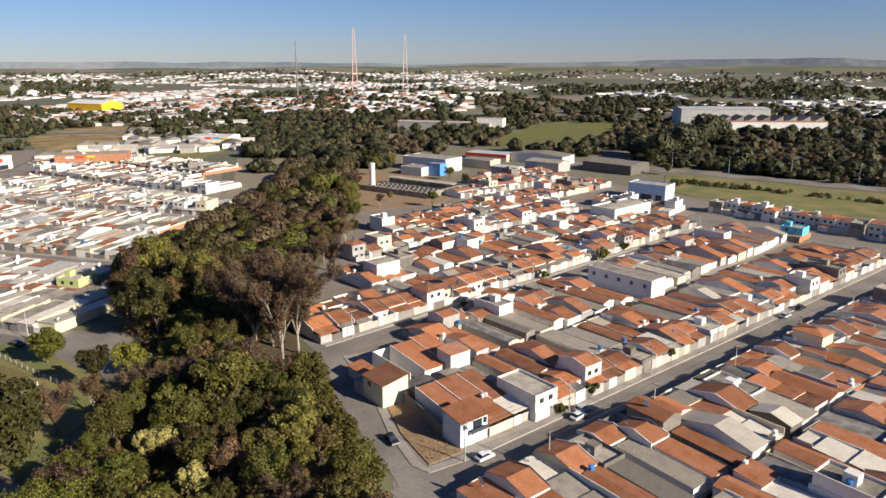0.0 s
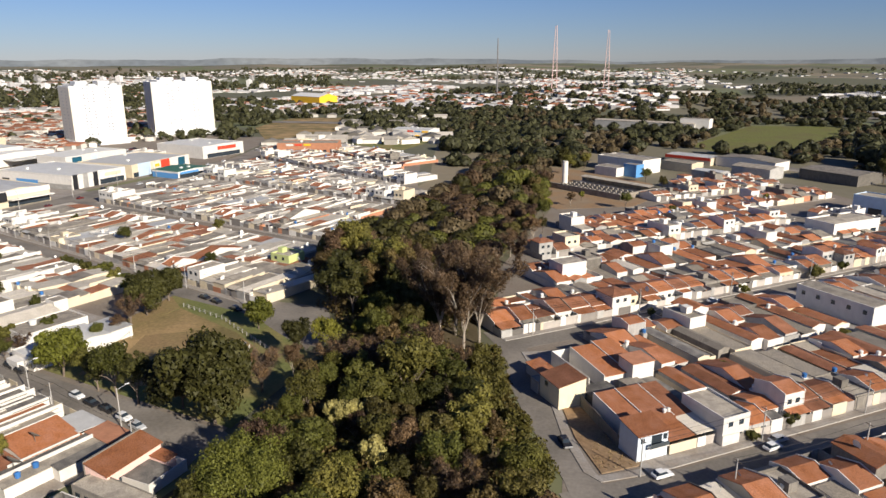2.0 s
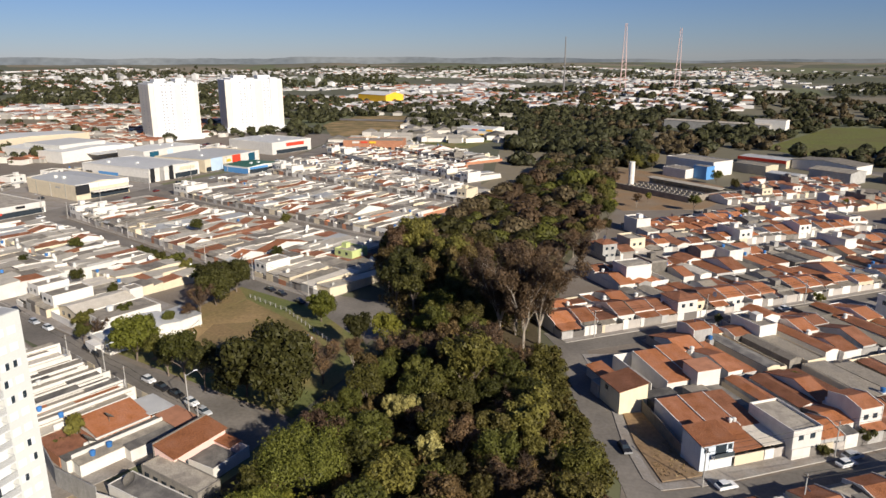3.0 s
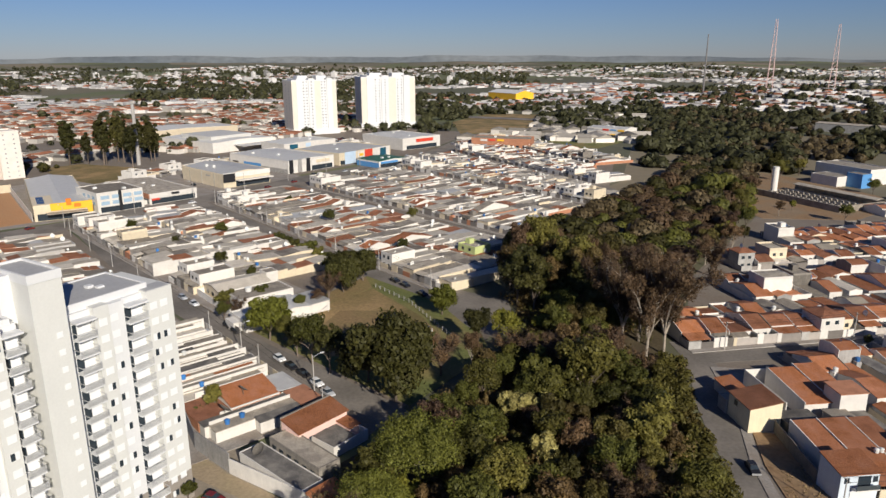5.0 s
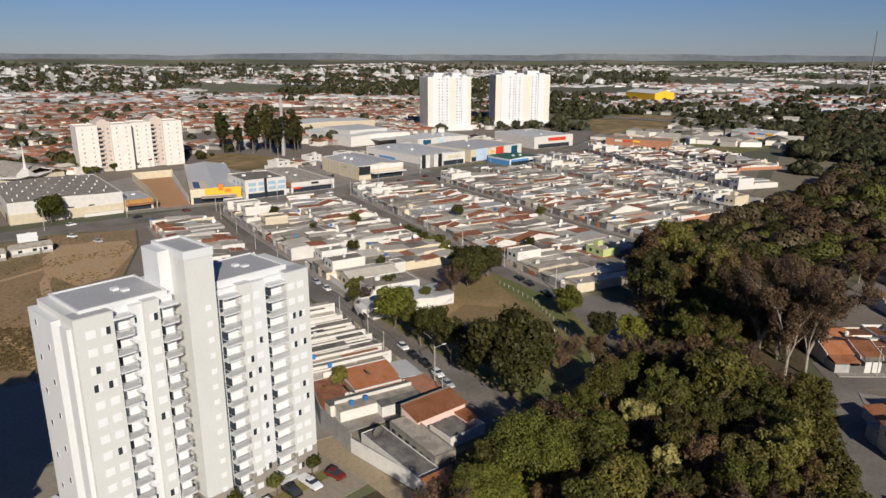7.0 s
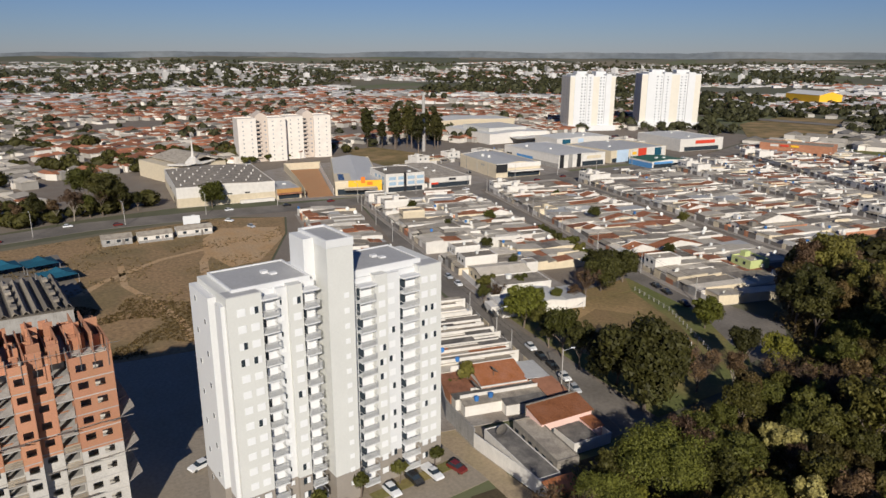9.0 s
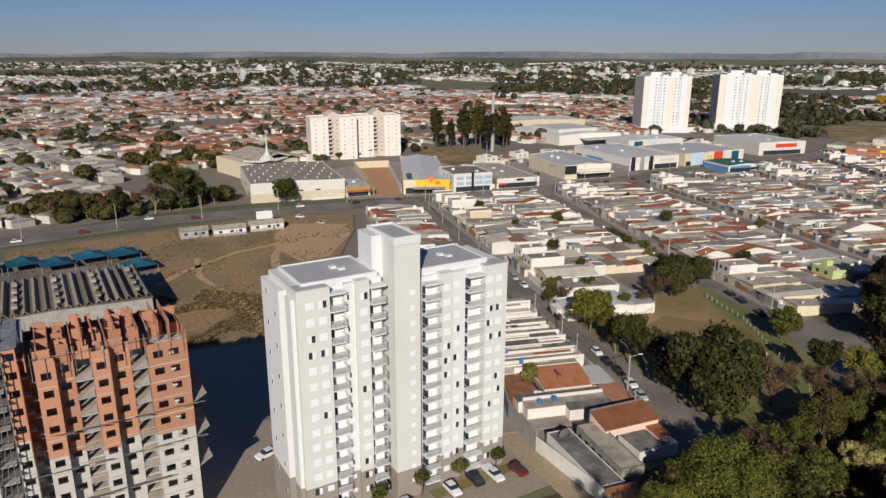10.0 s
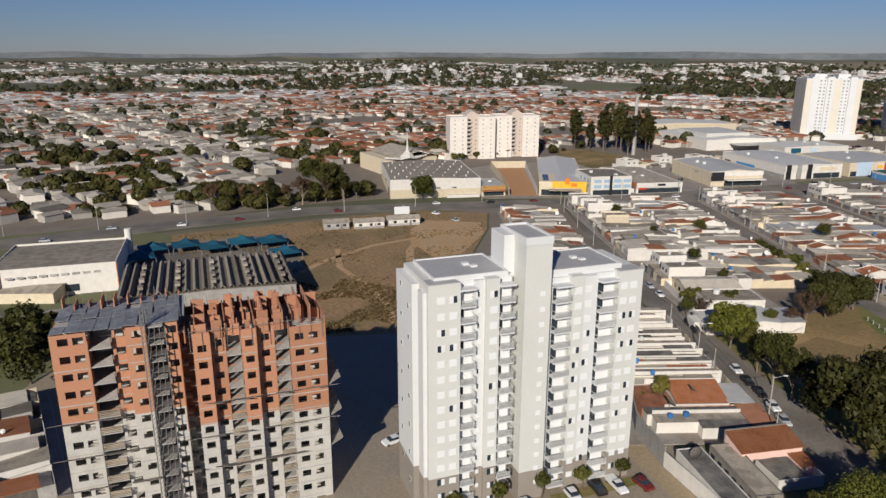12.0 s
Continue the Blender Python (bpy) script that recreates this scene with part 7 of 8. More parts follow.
for i in range(0, 20, 2):
    plant("tall", -487 + i * 1.7 + tree_rng.uniform(-6, 8), 280 + i * 2.9 + tree_rng.uniform(-5, 5), tree_rng.uniform(0.7, 1.15))
for i in range(5):
    plant("palm", -92.5, 34 + i * 8, 0.8)
plant("round", -340.5, 108, 1.25), plant("mid", -364, 66, 1.4), plant("dark", -352, 60, 1.3), plant("mid", -372, 56, 1.4)
plant("great", -171, -42, 1.3), plant("dark", -178, -48, 1.1)

for x, y in SHRUBS:
    plant("bush", x, y, 1.5)

# ---------------- the works yard, the tower's garden, scrub ----------------
yard = thing("works_basin", pose(-21, 416, 0.14, 0, 0, -36), "long concrete treatment basins with rows of dark frames", "works yard")
part("basin_wall", MB().outline([(-28, -16), (26, -16), (26, 16), (-28, 16), (-28, 15), (25, 15), (25, -15), (-28, -15)], 0, 3.2), M["slab"], yard)
part("basin_floor", MB().box(-28, -15, 0, 25, 15, 0.6), M["cream"], yard)
part("canopy", MB().slab([(-26, 10.5, 4.2), (25, 10.5, 4.2), (25, 15.5, 4.6), (-26, 15.5, 4.6)], 0.3), M["slab"], yard)
for j in (-13, -7.5, -1.5, 4.5):
    for i in range(14):
        part("frame", MB().box(-26 + i * 3.5, j - 0.35, 0.6, -23.6 + i * 3.5, j + 0.35, 2.0), M["scaffold"], yard)
sheet("tower_lawn", [(-93, 52), (-90.6, 52), (-90.6, 71), (-93.2, 71)], 0.16, M["grass"], "narrow green lawn at the foot of the tower", "lawn")
sheet("tower_path", [(-118, 84), (-112, 72), (-86, 72), (-70, 70), (-68, 75.5), (-94, 76), (-106, 78)], 0.09, M["pale_path"], "worn earth path along the yard wall", "path")


def scrub(name, poly, n, size, key, label, seed):
    """Low tufts and weeds spread over open ground, as one mesh."""
    rng = random.Random(seed)
    xs, ys = [p[0] for p in poly], [p[1] for p in poly]
    mb = MB()
    while n > 0:
        p = (rng.uniform(min(xs), max(xs)), rng.uniform(min(ys), max(ys)))
        if not inside(p, poly):
            continue
        n -= 1
        if noise.noise((p[0] / 14, p[1] / 14, 8.8)) < 0.05:
            continue
        for _ in range(7):
            a, s = rng.uniform(0, 6.28), size * rng.uniform(0.5, 1.5)
            x, y = p[0] + rng.uniform(-1, 1) * size * 1.5, p[1] + rng.uniform(-1, 1) * size * 1.5
            mb.face([(x - s * math.cos(a), y - s * math.sin(a), 0.05), (x + s * math.cos(a), y + s * math.sin(a), 0.05), (x + rng.uniform(-1, 1) * s, y + rng.uniform(-1, 1) * s, 0.1 + s * rng.uniform(0.6, 1.6))])
    tagged(new(name, mb.data(name, M[key])), label, "weeds", "", "stuff")


scrub("lot_scrub", [(-304, -12), (-190, -8), (-178, 20), (-174, 48), (-200, 70), (-272, 114), (-298, 124), (-314, 100), (-312, 60)], 4200, 0.26, "dry_weed", "dry brown weeds on the vacant lot", 31)
M["pale_soil"] = material("pale_soil", (0.50, 0.345, 0.195), 0.95, 0.35, 0.12, 1.2, bump=0.04, tint=(0.40, 0.255, 0.125), world_space=True)
for pts, w in (([(-236, 30), (-247, 40), (-262, 62), (-268, 84), (-292, 104)], 2.6), ([(-176, 48), (-196, 50), (-215, 48), (-238, 44), (-262, 48)], 2.2), ([(-196, 62), (-222, 66), (-250, 74), (-276, 88), (-296, 112)], 3.0)):
    strip("lot_track", pts, w, 0.105, M["pale_soil"], "pale wheel track worn across the vacant lot")
sheet("bare_patch", [(-296, 96), (-284, 118), (-266, 112), (-240, 92), (-238, 80), (-262, 78), (-282, 84)], 0.115, M["pale_soil"], "bare graded orange soil", "soil")
scrub("lot_green_scrub", [(-236, 10), (-180, 8), (-176, 46), (-200, 66), (-226, 40)], 3600, 0.24, "leaf_red", "olive scrub over part of the vacant lot", 35)
scrub("corner_scrub", [(-12.5, 143), (-9, 132), (-3, 120.5), (3.5, 124.6), (-9, 143)], 160, 0.22, "dry_weed", "dry weeds on the corner lot", 32)
scrub("lane_scrub", [(-36, 176), (-31, 165), (-26, 150), (-19, 134), (-10, 116), (-5, 100), (-14, 108), (-28, 140), (-44, 172)], 900, 0.4, "leaf_red", "weeds along the edge of the wood", 33)


def undergrowth(name, poly, n, key, label, seed, lo=1.2, hi=3.4):
    """Mounds of shrubs and vines under and between the trees, as one mesh."""
    rng = random.Random(seed)
    xs, ys = [p[0] for p in poly], [p[1] for p in poly]
    blobs = []
    while len(blobs) < n:
        p = (rng.uniform(min(xs), max(xs)), rng.uniform(min(ys), max(ys)))
        if inside(p, poly):
            r = rng.uniform(lo, hi)
            blobs.append(((p[0], p[1], r * 0.5), (r, r, r * rng.uniform(0.7, 1.5))))
    mb = leaf_cloud(blobs, n * 130, 0.34, rng)
    tagged(new(name, mb.data(name, M[key])), label, "undergrowth", "", "stuff")


NEAR_WOOD = [(-74, 76), (-68, 67), (-6, 67), (-8, 92), (-17, 112), (-31, 140), (-42, 160), (-47, 186), (-54, 240), (-53, 282), (-112, 282), (-114, 232), (-95, 190), (-78, 172), (-76, 140), (-72, 112)]
undergrowth("undergrowth", NEAR_WOOD, 420, "leaf_red", "olive shrubs and creepers under the trees", 61)
undergrowth("lane_shrubs", [(-34, 172), (-28, 152), (-21.5, 137), (-11.5, 117), (-7, 102), (-16, 108), (-28, 138), (-42, 168)], 110, "leaf", "green shrubs along the lane", 63, 0.8, 2.0)
undergrowth("bank_hedge", [(142, 438), (152, 446), (205, 404), (258, 362), (251, 357), (200, 397)], 90, "leaf_dark", "dark hedge along the terrace of the grass bank", 64, 0.9, 1.8)
undergrowth("undergrowth_green", NEAR_WOOD, 260, "leaf", "green shrubs under the trees", 62)
for x, y, k, z in ((-47, 262, "brown", 0.8), (-49, 276, "olive", 0.9), (-46, 290, "mid", 0.8), (-40, 303, "olive", 0.6), (-47, 312, "brown", 0.8), (-43, 326, "mid", 0.7), (-48, 340, "olive", 0.9), (-44, 352, "light", 0.7),
                   (-52, 366, "mid", 0.9), (-56, 384, "olive", 0.9), (-60, 404, "mid", 1.0), (-55, 420, "brown", 0.7), (-30, 382, "light", 0.5), (-6, 366, "mid", 0.6), (4, 452, "mid", 0.7), (14, 432, "olive", 0.7),
                   (-34, 366, "brown", 0.6), (-46, 470, "mid", 1.0), (-52, 486, "dark", 1.1), (-38, 500, "mid", 1.0), (146, 486, "dark", 1.0), (152, 470, "mid", 0.8), (136, 404, "mid", 0.5), (18, 358, "bush", 1.4), (66, 402, "light", 0.5)):
    plant(k, x, y, z)
for x, y, z in ((-12, 150, 0.8), (-2, 139, 0.7), (40, 158, 0.8), (72, 188, 0.9), (96, 206, 0.8), (24, 172, 1.1), (58, 204, 0.9), (92, 246, 1.0), (6, 208, 0.8), (36, 238, 0.9), (74, 276, 1.0), (-14, 212, 0.9), (-4, 262, 1.0), (30, 300, 0.9)):
    plant("bush", x, y, z)
for x, y, z in ((-198, 166, 0.5), (-176, 160, 0.45), (-232, 196, 0.5), (-150, 214, 0.55), (-206, 236, 0.5), (-256, 262, 0.5), (-178, 262, 0.5), (-236, 176, 0.4), (-270, 180, 0.45)):
    plant("mid", x, y, z)
for i in range(11):
    plant(tree_rng.choice(["dark", "dark", "mid", "brown"]), -351 + tree_rng.uniform(-4, 3), 4 + i * 7.2, tree_rng.uniform(0.7, 1.15))
# ---------------- the playing field's fence, goals and shelter
fence = thing("field_fence", pose(0, 0, 0.1), "low fence of pale concrete posts along the playing field", "fence")
for A, B, n in (((-136, 177.5), (-118, 171), 7), ((-118, 171), (-92, 153.5), 11), ((-92, 153.5), (-85, 138), 6)):
    A, B = Vector(A), Vector(B)
    for i in range(n):
        p = A.lerp(B, i / n)
        part("post", MB().box(p.x - 0.08, p.y - 0.08, 0, p.x + 0.08, p.y + 0.08, 1.3), M["concrete"], fence)
    d = B - A
    for z in (0.6, 1.15):
        part("rail", MB().tube((A.x, A.y, z), (B.x, B.y, z), 0.03, 0.03, 5), M["steel"], fence)
for x, y, a in ((-133.5, 149, 20), (-96, 149.5, 25)):
    goal = thing("goal", pose(x, y, 0.12, 0, 0, a), "white football goal frame on the playing field", "goal", "goals")
    for q in (-2.6, 2.6):
        part("post", MB().tube((0, q, 0), (0, q, 2.2), 0.07, 0.07, 6), M["frame"], goal)
    part("crossbar", MB().tube((0, -2.67, 2.2), (0, 2.67, 2.2), 0.07, 0.07, 6), M["frame"], goal)
shelter = thing("field_shelter", pose(-99.5, 148, 0.1, 0, 0, 28), "small open shelter with a dark sloping roof beside the field", "shelter")
part("roof", MB().slab([(-3.2, -2.4, 2.3), (3.2, -2.4, 2.3), (3.2, 2.4, 3.0), (-3.2, 2.4, 3.0)], 0.12), M["formwork"], shelter)
for x in (-2.9, 2.9):
    for y in (-2.1, 2.1):
        part("post", MB().box(x - 0.08, y - 0.08, 0, x + 0.08, y + 0.08, 2.5 + y * 0.12), M["steel"], shelter)
# ---------------- masts, lamps, cars ----------------
def lattice_mast(x, y, h, w, label, band=True):
    t = thing("radio_mast", pose(x, y, terrain(x, y)), label, "mast")
    legs, rods = MB(), MB()
    for sx, sy in ((-1, -1), (1, -1), (1, 1), (-1, 1)):
        legs.tube((sx * w, sy * w, 0), (sx * w * 0.25, sy * w * 0.25, h), 0.5, 0.3, 5)
    n = 16
    for k in range(n):
        a, b = 1 - 0.75 * k / n, 1 - 0.75 * (k + 1) / n
        z0, z1 = h * k / n, h * (k + 1) / n
        for s in (-1, 1):
            rods.tube((-w * a, s * w * a, z0), (w * b, s * w * b, z1), 0.2, 0.2, 4)
            rods.tube((s * w * a, -w * a, z0), (s * w * b, w * b, z1), 0.2, 0.2, 4)
    part("leg", legs, M["mast_red"], t)
    part("bracing", rods, M["mast_red"], t)


M["mast_red"] = material("mast_red", (0.60, 0.42, 0.38), 0.6, 0.1)
lattice_mast(-160, 1300, 118, 5, "tall red and white lattice radio mast")
lattice_mast(-70, 1330, 112, 5, "tall red and white lattice radio mast")
mast = thing("antenna_pole", pose(-255, 1250, terrain(-255, 1250)), "slender dark antenna pole on the wooded hill", "mast")
part("pole", MB().tube((0, 0, 0), (0, 0, 98), 1.7, 0.8, 8), M["scaffold"], mast)
ch = thing("water_column", pose(-446, 309, 0), "tall slender white concrete column", "column")
part("shaft", MB().tube((0, 0, 0), (0, 0, 43), 1.4, 1.1, 12), M["concrete"], ch)
sl = thing("water_tower", pose(-44, 428, 0), "white cylindrical water tower beside the works yard", "water tower")
part("shaft", MB().tube((0, 0, 0), (0, 0, 15), 1.7, 1.7, 16), M["white"], sl)


def street_lamp(x, y, h=9.0, a=0.0, arm=2.0):
    t = thing("street_lamp", pose(x, y, 0.1, 0, 0, a), "pale concrete street lamp post with a curved arm", "street lamp", "street lamps")
    part("post", MB().tube((0, 0, 0), (0, 0, h), 0.16, 0.1, 8), M["concrete"], t)
    part("arm", MB().tube((0, 0, h - 0.4), (arm, 0, h + 0.3), 0.06, 0.05, 6), M["steel"], t)
    part("head", MB().box(arm - 0.2, -0.15, h + 0.25, arm + 0.7, 0.15, h + 0.42), M["frame"], t)


def wire(a, b, sag, name_parent):
    mb, n, a, b = MB(), 8, Vector(a), Vector(b)
    for i in range(n + 1):
        q = a.lerp(b, i / n) - Vector((0, 0, sag * 4 * (i / n) * (1 - i / n)))
        mb.v += [(q.x, q.y + 0.03, q.z - 0.02), (q.x, q.y - 0.03, q.z - 0.02), (q.x, q.y, q.z + 0.035)]
    for i in range(n):
        for j in range(3):
            k = (j + 1) % 3
            mb.f.append((3 * i + j, 3 * i + k, 3 * i + 3 + k, 3 * i + 3 + j))
            mb.m.append(0)
    return part("cable", mb, M["rubber"], name_parent)


def pole_line(A, B, n, h=8.0, offset=0.0):
    A, B = Vector(A), Vector(B)
    d = (B - A).normalized()
    pts = [A.lerp(B, i / (n - 1)) for i in range(n)]
    for i, p in enumerate(pts):
        t = thing("utility_pole", pose(p.x, p.y, 0.1, 0, 0, math.degrees(math.atan2(d.y, d.x))), "concrete utility pole carrying cables along the street", "utility pole", "utility poles")
        part("post", MB().tube((0, 0, 0), (0, 0, h), 0.15, 0.1, 7), M["concrete"], t)
        part("crossarm", MB().box(-0.06, -0.9, h - 0.5, 0.06, 0.9, h - 0.38), M["bark"], t)
        if i < n - 1:
            L = (pts[i + 1] - p).length
            for y in (-0.8, 0.8):
                wire((0, y, h - 0.35), (L, y, h - 0.35), 0.5, t)


pole_line((4, 120.5), (170, 254), 8)
pole_line((-26, 184), (118, 312), 6)
pole_line((20, 118), (150, 219.5), 6)
pole_line((-290, 164), (-92, 100.5), 8)
pole_line((-290, 243), (-118, 184), 7)
street_lamp(-133, 115.6, 8.5, 60), street_lamp(-102.7, 109.6, 9, 60), street_lamp(-60, 240, 8, 0)
for i in range(7):
    street_lamp(164 + i * 32, 497 - i * 22, 12, -125, 3.0)
for i in range(14):
    street_lamp(-316 + (8 if i > 6 else -10), -80 + i * 36, 10, 180, 2.5)

CARS = {}


def car_source(key, colour, label, length=4.1, pickup=False):
    M["car_" + key] = material("car_" + key, colour, 0.25, 0.04, spec=0.6)
    t = thing("car", pose(0, 0, -200), label, "car", "parked cars")
    L, W = length, 1.72
    prof = [(-L / 2 + 0.1, 0.28), (-L / 2, 0.4), (-L / 2 + 0.05, 0.75), (-L / 2 + 0.35, 0.92), (L / 2 - 1.1, 0.95), (L / 2 - 0.15, 0.72), (L / 2, 0.4), (L / 2 - 0.1, 0.28)]
    if pickup:
        prof[2:4] = [(-L / 2 + 0.02, 1.1), (-0.6, 1.1), (-0.5, 0.95)]
    part("body", MB().across(prof, "y", -W / 2, W / 2), M["car_" + key], t)
    r0, r1 = (-0.5, 0.6) if pickup else (-L / 2 + 0.55, L / 2 - 1.9)
    part("roof", MB().box(r0 + 0.2, -W / 2 + 0.22, 1.38, r1 + 0.05, W / 2 - 0.22, 1.46), M["car_" + key], t)
    g = MB()
    c0, c1 = r0 - 0.25, r1 + 0.75
    g.hexa([(c0, -W / 2 + 0.08, 0.9), (c1, -W / 2 + 0.08, 0.9), (c1, W / 2 - 0.08, 0.9), (c0, W / 2 - 0.08, 0.9),
            (r0 + 0.2, -W / 2 + 0.24, 1.4), (r1 + 0.05, -W / 2 + 0.24, 1.4), (r1 + 0.05, W / 2 - 0.24, 1.4), (r0 + 0.2, W / 2 - 0.24, 1.4)])
    part("cabin_glass", g, M["glass"], t)
    for x in (-L / 2 + 0.75, L / 2 - 0.8):
        for y in (-W / 2, W / 2 - 0.2):
            w = part("wheel", MB().tube((x, y, 0.32), (x, y + 0.2, 0.32), 0.32, 0.32, 12), M["rubber"], t)
    CARS[key] = t


car_source("white", (0.75, 0.75, 0.74), "white hatchback car parked at the kerb")
car_source("silver", (0.45, 0.46, 0.47), "silver car parked at the kerb", 4.3)
car_source("black", (0.02, 0.02, 0.022), "black car parked at the kerb", 4.3)
car_source("red", (0.16, 0.025, 0.02), "dark red car parked in a bay")
car_source("pickup", (0.75, 0.75, 0.74), "white pickup truck parked in a bay", 5.2, True)


def park(key, x, y, a):
    copy_thing(CARS[key], pose(x, y, Z_ROAD + 0.06, 0, 0, a))


for k, x, y, a in (("pickup", -91.2, 64.4, 0), ("red", -89.8, 69.0, 8), ("black", -91.5, 60.6, 0), ("white", -91.0, 55.5, 0), ("silver", -91, 46.5, 0), ("white", -118.5, 30.5, -75), ("black", -119.5, 33.0, -75),
                   ("white", 8.0, 121.6, 38), ("black", -10.8, 128.0, -62), ("white", 29.5, 137.6, 42), ("silver", 31, 141, 40), ("white", 14.5, 217, 43), ("white", 25.5, 227, 43), ("silver", 104, 199, 39),
                   ("black", 112, 206, 39), ("black", -151, 127, -19), ("black", -146, 125.4, -19), ("silver", -151, 119.5, -20), ("white", -122, 118, -18), ("white", -104.5, 112.5, -18), ("black", -116, 116, -18),
                   ("black", -110.5, 114.5, -18), ("silver", -99, 110, -20), ("black", -134, 186, -22), ("black", -128, 183.5, -24), ("black", -118, 179, -25), ("white", -174, 134, -17), ("silver", -182, 136, -17),
                   ("black", -196, 141, -18), ("white", -316, 92, 88), ("white", -306, 104, 30), ("silver", -290, 108, 10)):
    park(k, x, y, a)
car_rng = random.Random(8)
for i in range(22):
    y = -60 + i * 25 + car_rng.uniform(-4, 4)
    x = np.interp(y, [-80, -8, 50, 100, 140, 190, 262, 330, 480], [-312, -326, -333, -326, -317, -309, -306, -305, -300]) + car_rng.choice((-4.5, 4.5))
    park(car_rng.choice(["white", "silver", "black", "white", "red"]), float(x), y, 90 + car_rng.uniform(-4, 4))
for i in range(12):
    park(car_rng.choice(["white", "silver", "black"]), -345 + car_rng.uniform(-3, 3), 196 + i * 13, 170 + car_rng.uniform(-8, 8))
for i in range(34):
    q, k = divmod(i, 12)
    park(car_rng.choice(["white", "silver", "black", "white", "red"]), -408 - q * 15 + car_rng.uniform(-1, 1), 452 + k * 5.2, 4 + car_rng.uniform(-4, 4))
for src in CARS.values():
    for o in [*src.children, src]:
        bpy.data.objects.remove(o)
# ---------------- the distance ----------------
far_rng = np.random.default_rng(4)


EMBANKMENT = [(-424, 710), (-442, 828), (-379, 862), (-319, 716), (-316, 626), (-353, 607)]
sheet("grass_embankment", EMBANKMENT, 0.14, M["dry_grass"], "dry olive grass embankment beside the highway", "grass")
sheet("hall_verge", [(-262, 612), (-232, 640), (-190, 640), (-196, 566), (-235, 560)], 0.16, M["grass"], "green verge beside a white hall", "grass")


def scatter_polar(az0, az1, r0, r1, n, dens=None):
    """Places over a wedge (degrees clockwise from +y), more of them near."""
    az = np.radians(far_rng.uniform(az0, az1, n))
    r = np.exp(far_rng.uniform(math.log(r0), math.log(r1), n))
    return np.stack([r * np.sin(az), r * np.cos(az)], 1)


def town_share(x, y):
    return noise.noise((x / 340, y / 340, 11.3)) + 0.35 * noise.noise((x / 120, y / 120, 2.2))


def far_boxes(name, pts, lo, hi, roof_key, wall_key, label, gable=True):
    """Many small houses as one mesh: a wall box and a gable roof each."""
    W, Rf = [], []
    wv, wf, rv, rf = [], [], [], []
    for x, y in pts:
        z = terrain(x, y) - 0.5
        a = far_rng.choice([0.3, 0.3 + math.pi / 2, 0.7]) + far_rng.normal(0, 0.05)
        w, d, h = far_rng.uniform(lo, hi), far_rng.uniform(lo, hi) * 1.3, far_rng.uniform(3.0, 5.5)
        c, s = math.cos(a), math.sin(a)
        k = len(wv)
        q = [(-w / 2, -d / 2), (w / 2, -d / 2), (w / 2, d / 2), (-w / 2, d / 2)]
        world = [(x + c * u - s * v, y + s * u + c * v) for u, v in q]
        wv += [(u, v, z) for u, v in world] + [(u, v, z + h) for u, v in world]
        wf += [(k + i, k + (i + 1) % 4, k + 4 + (i + 1) % 4, k + 4 + i) for i in range(4)]
        k = len(rv)
        if gable:
            q = [(-w / 2 - .4, -d / 2 - .4), (w / 2 + .4, -d / 2 - .4), (w / 2 + .4, d / 2 + .4), (-w / 2 - .4, d / 2 + .4), (0, -d / 2 - .4), (0, d / 2 + .4)]
            world = [(x + c * u - s * v, y + s * u + c * v) for u, v in q]
            rv += [(u, v, z + h - 0.1) for u, v in world[:4]] + [(u, v, z + h + w * 0.16) for u, v in world[4:]]
            rf += [(k, k + 4, k + 5, k + 3), (k + 4, k + 1, k + 2, k + 5), (k, k + 1, k + 4), (k + 2, k + 3, k + 5)]
        else:
            rv += [(u, v, z + h + 0.02) for u, v in world]
            rf += [(k, k + 1, k + 2, k + 3)]
    for nm, v, f, mk in ((name, wv, wf, wall_key), (name + "_roofs", rv, rf, roof_key)):
        mb = MB()
        mb.v, mb.f, mb.m = v, f, [0] * len(f)
        tagged(new(nm, mb.data(nm, M[mk])), label if mk == wall_key else label.replace("walls", "roofs"), "houses", "", "stuff")


M["distant_wall"] = material("distant_wall", (0.50, 0.48, 0.455), 0.9, 0.15, 0.01, 0.3, island=0.5, world_space=True)
M["far_wall"] = material("far_wall", (0.56, 0.52, 0.46), 0.9, 0.15, 0.01, 0.3, island=0.55, world_space=True)
M["far_tile"] = material("far_tile", (0.30, 0.125, 0.068), 0.9, 0.2, 0.01, 0.3, island=0.4, world_space=True)
M["far_grey"] = material("far_grey_roof", (0.31, 0.28, 0.235), 0.9, 0.2, 0.01, 0.3, island=0.75, world_space=True)
M["far_leaf"] = leaf_material("far_leaf", (0.058, 0.058, 0.024), island=0.55, obj_vary=0.0)
M["far_leaf_brown"] = leaf_material("far_leaf_brown", (0.105, 0.078, 0.038), island=0.5, obj_vary=0.0)


def clear_of_near(x, y):
    """False over the streets and blocks that are built one by one."""
    if x > -330 and y < 620 and x < 0 and y > -60:
        return False
    if -470 < x < -300 and 60 < y < 520:
        return False
    return True


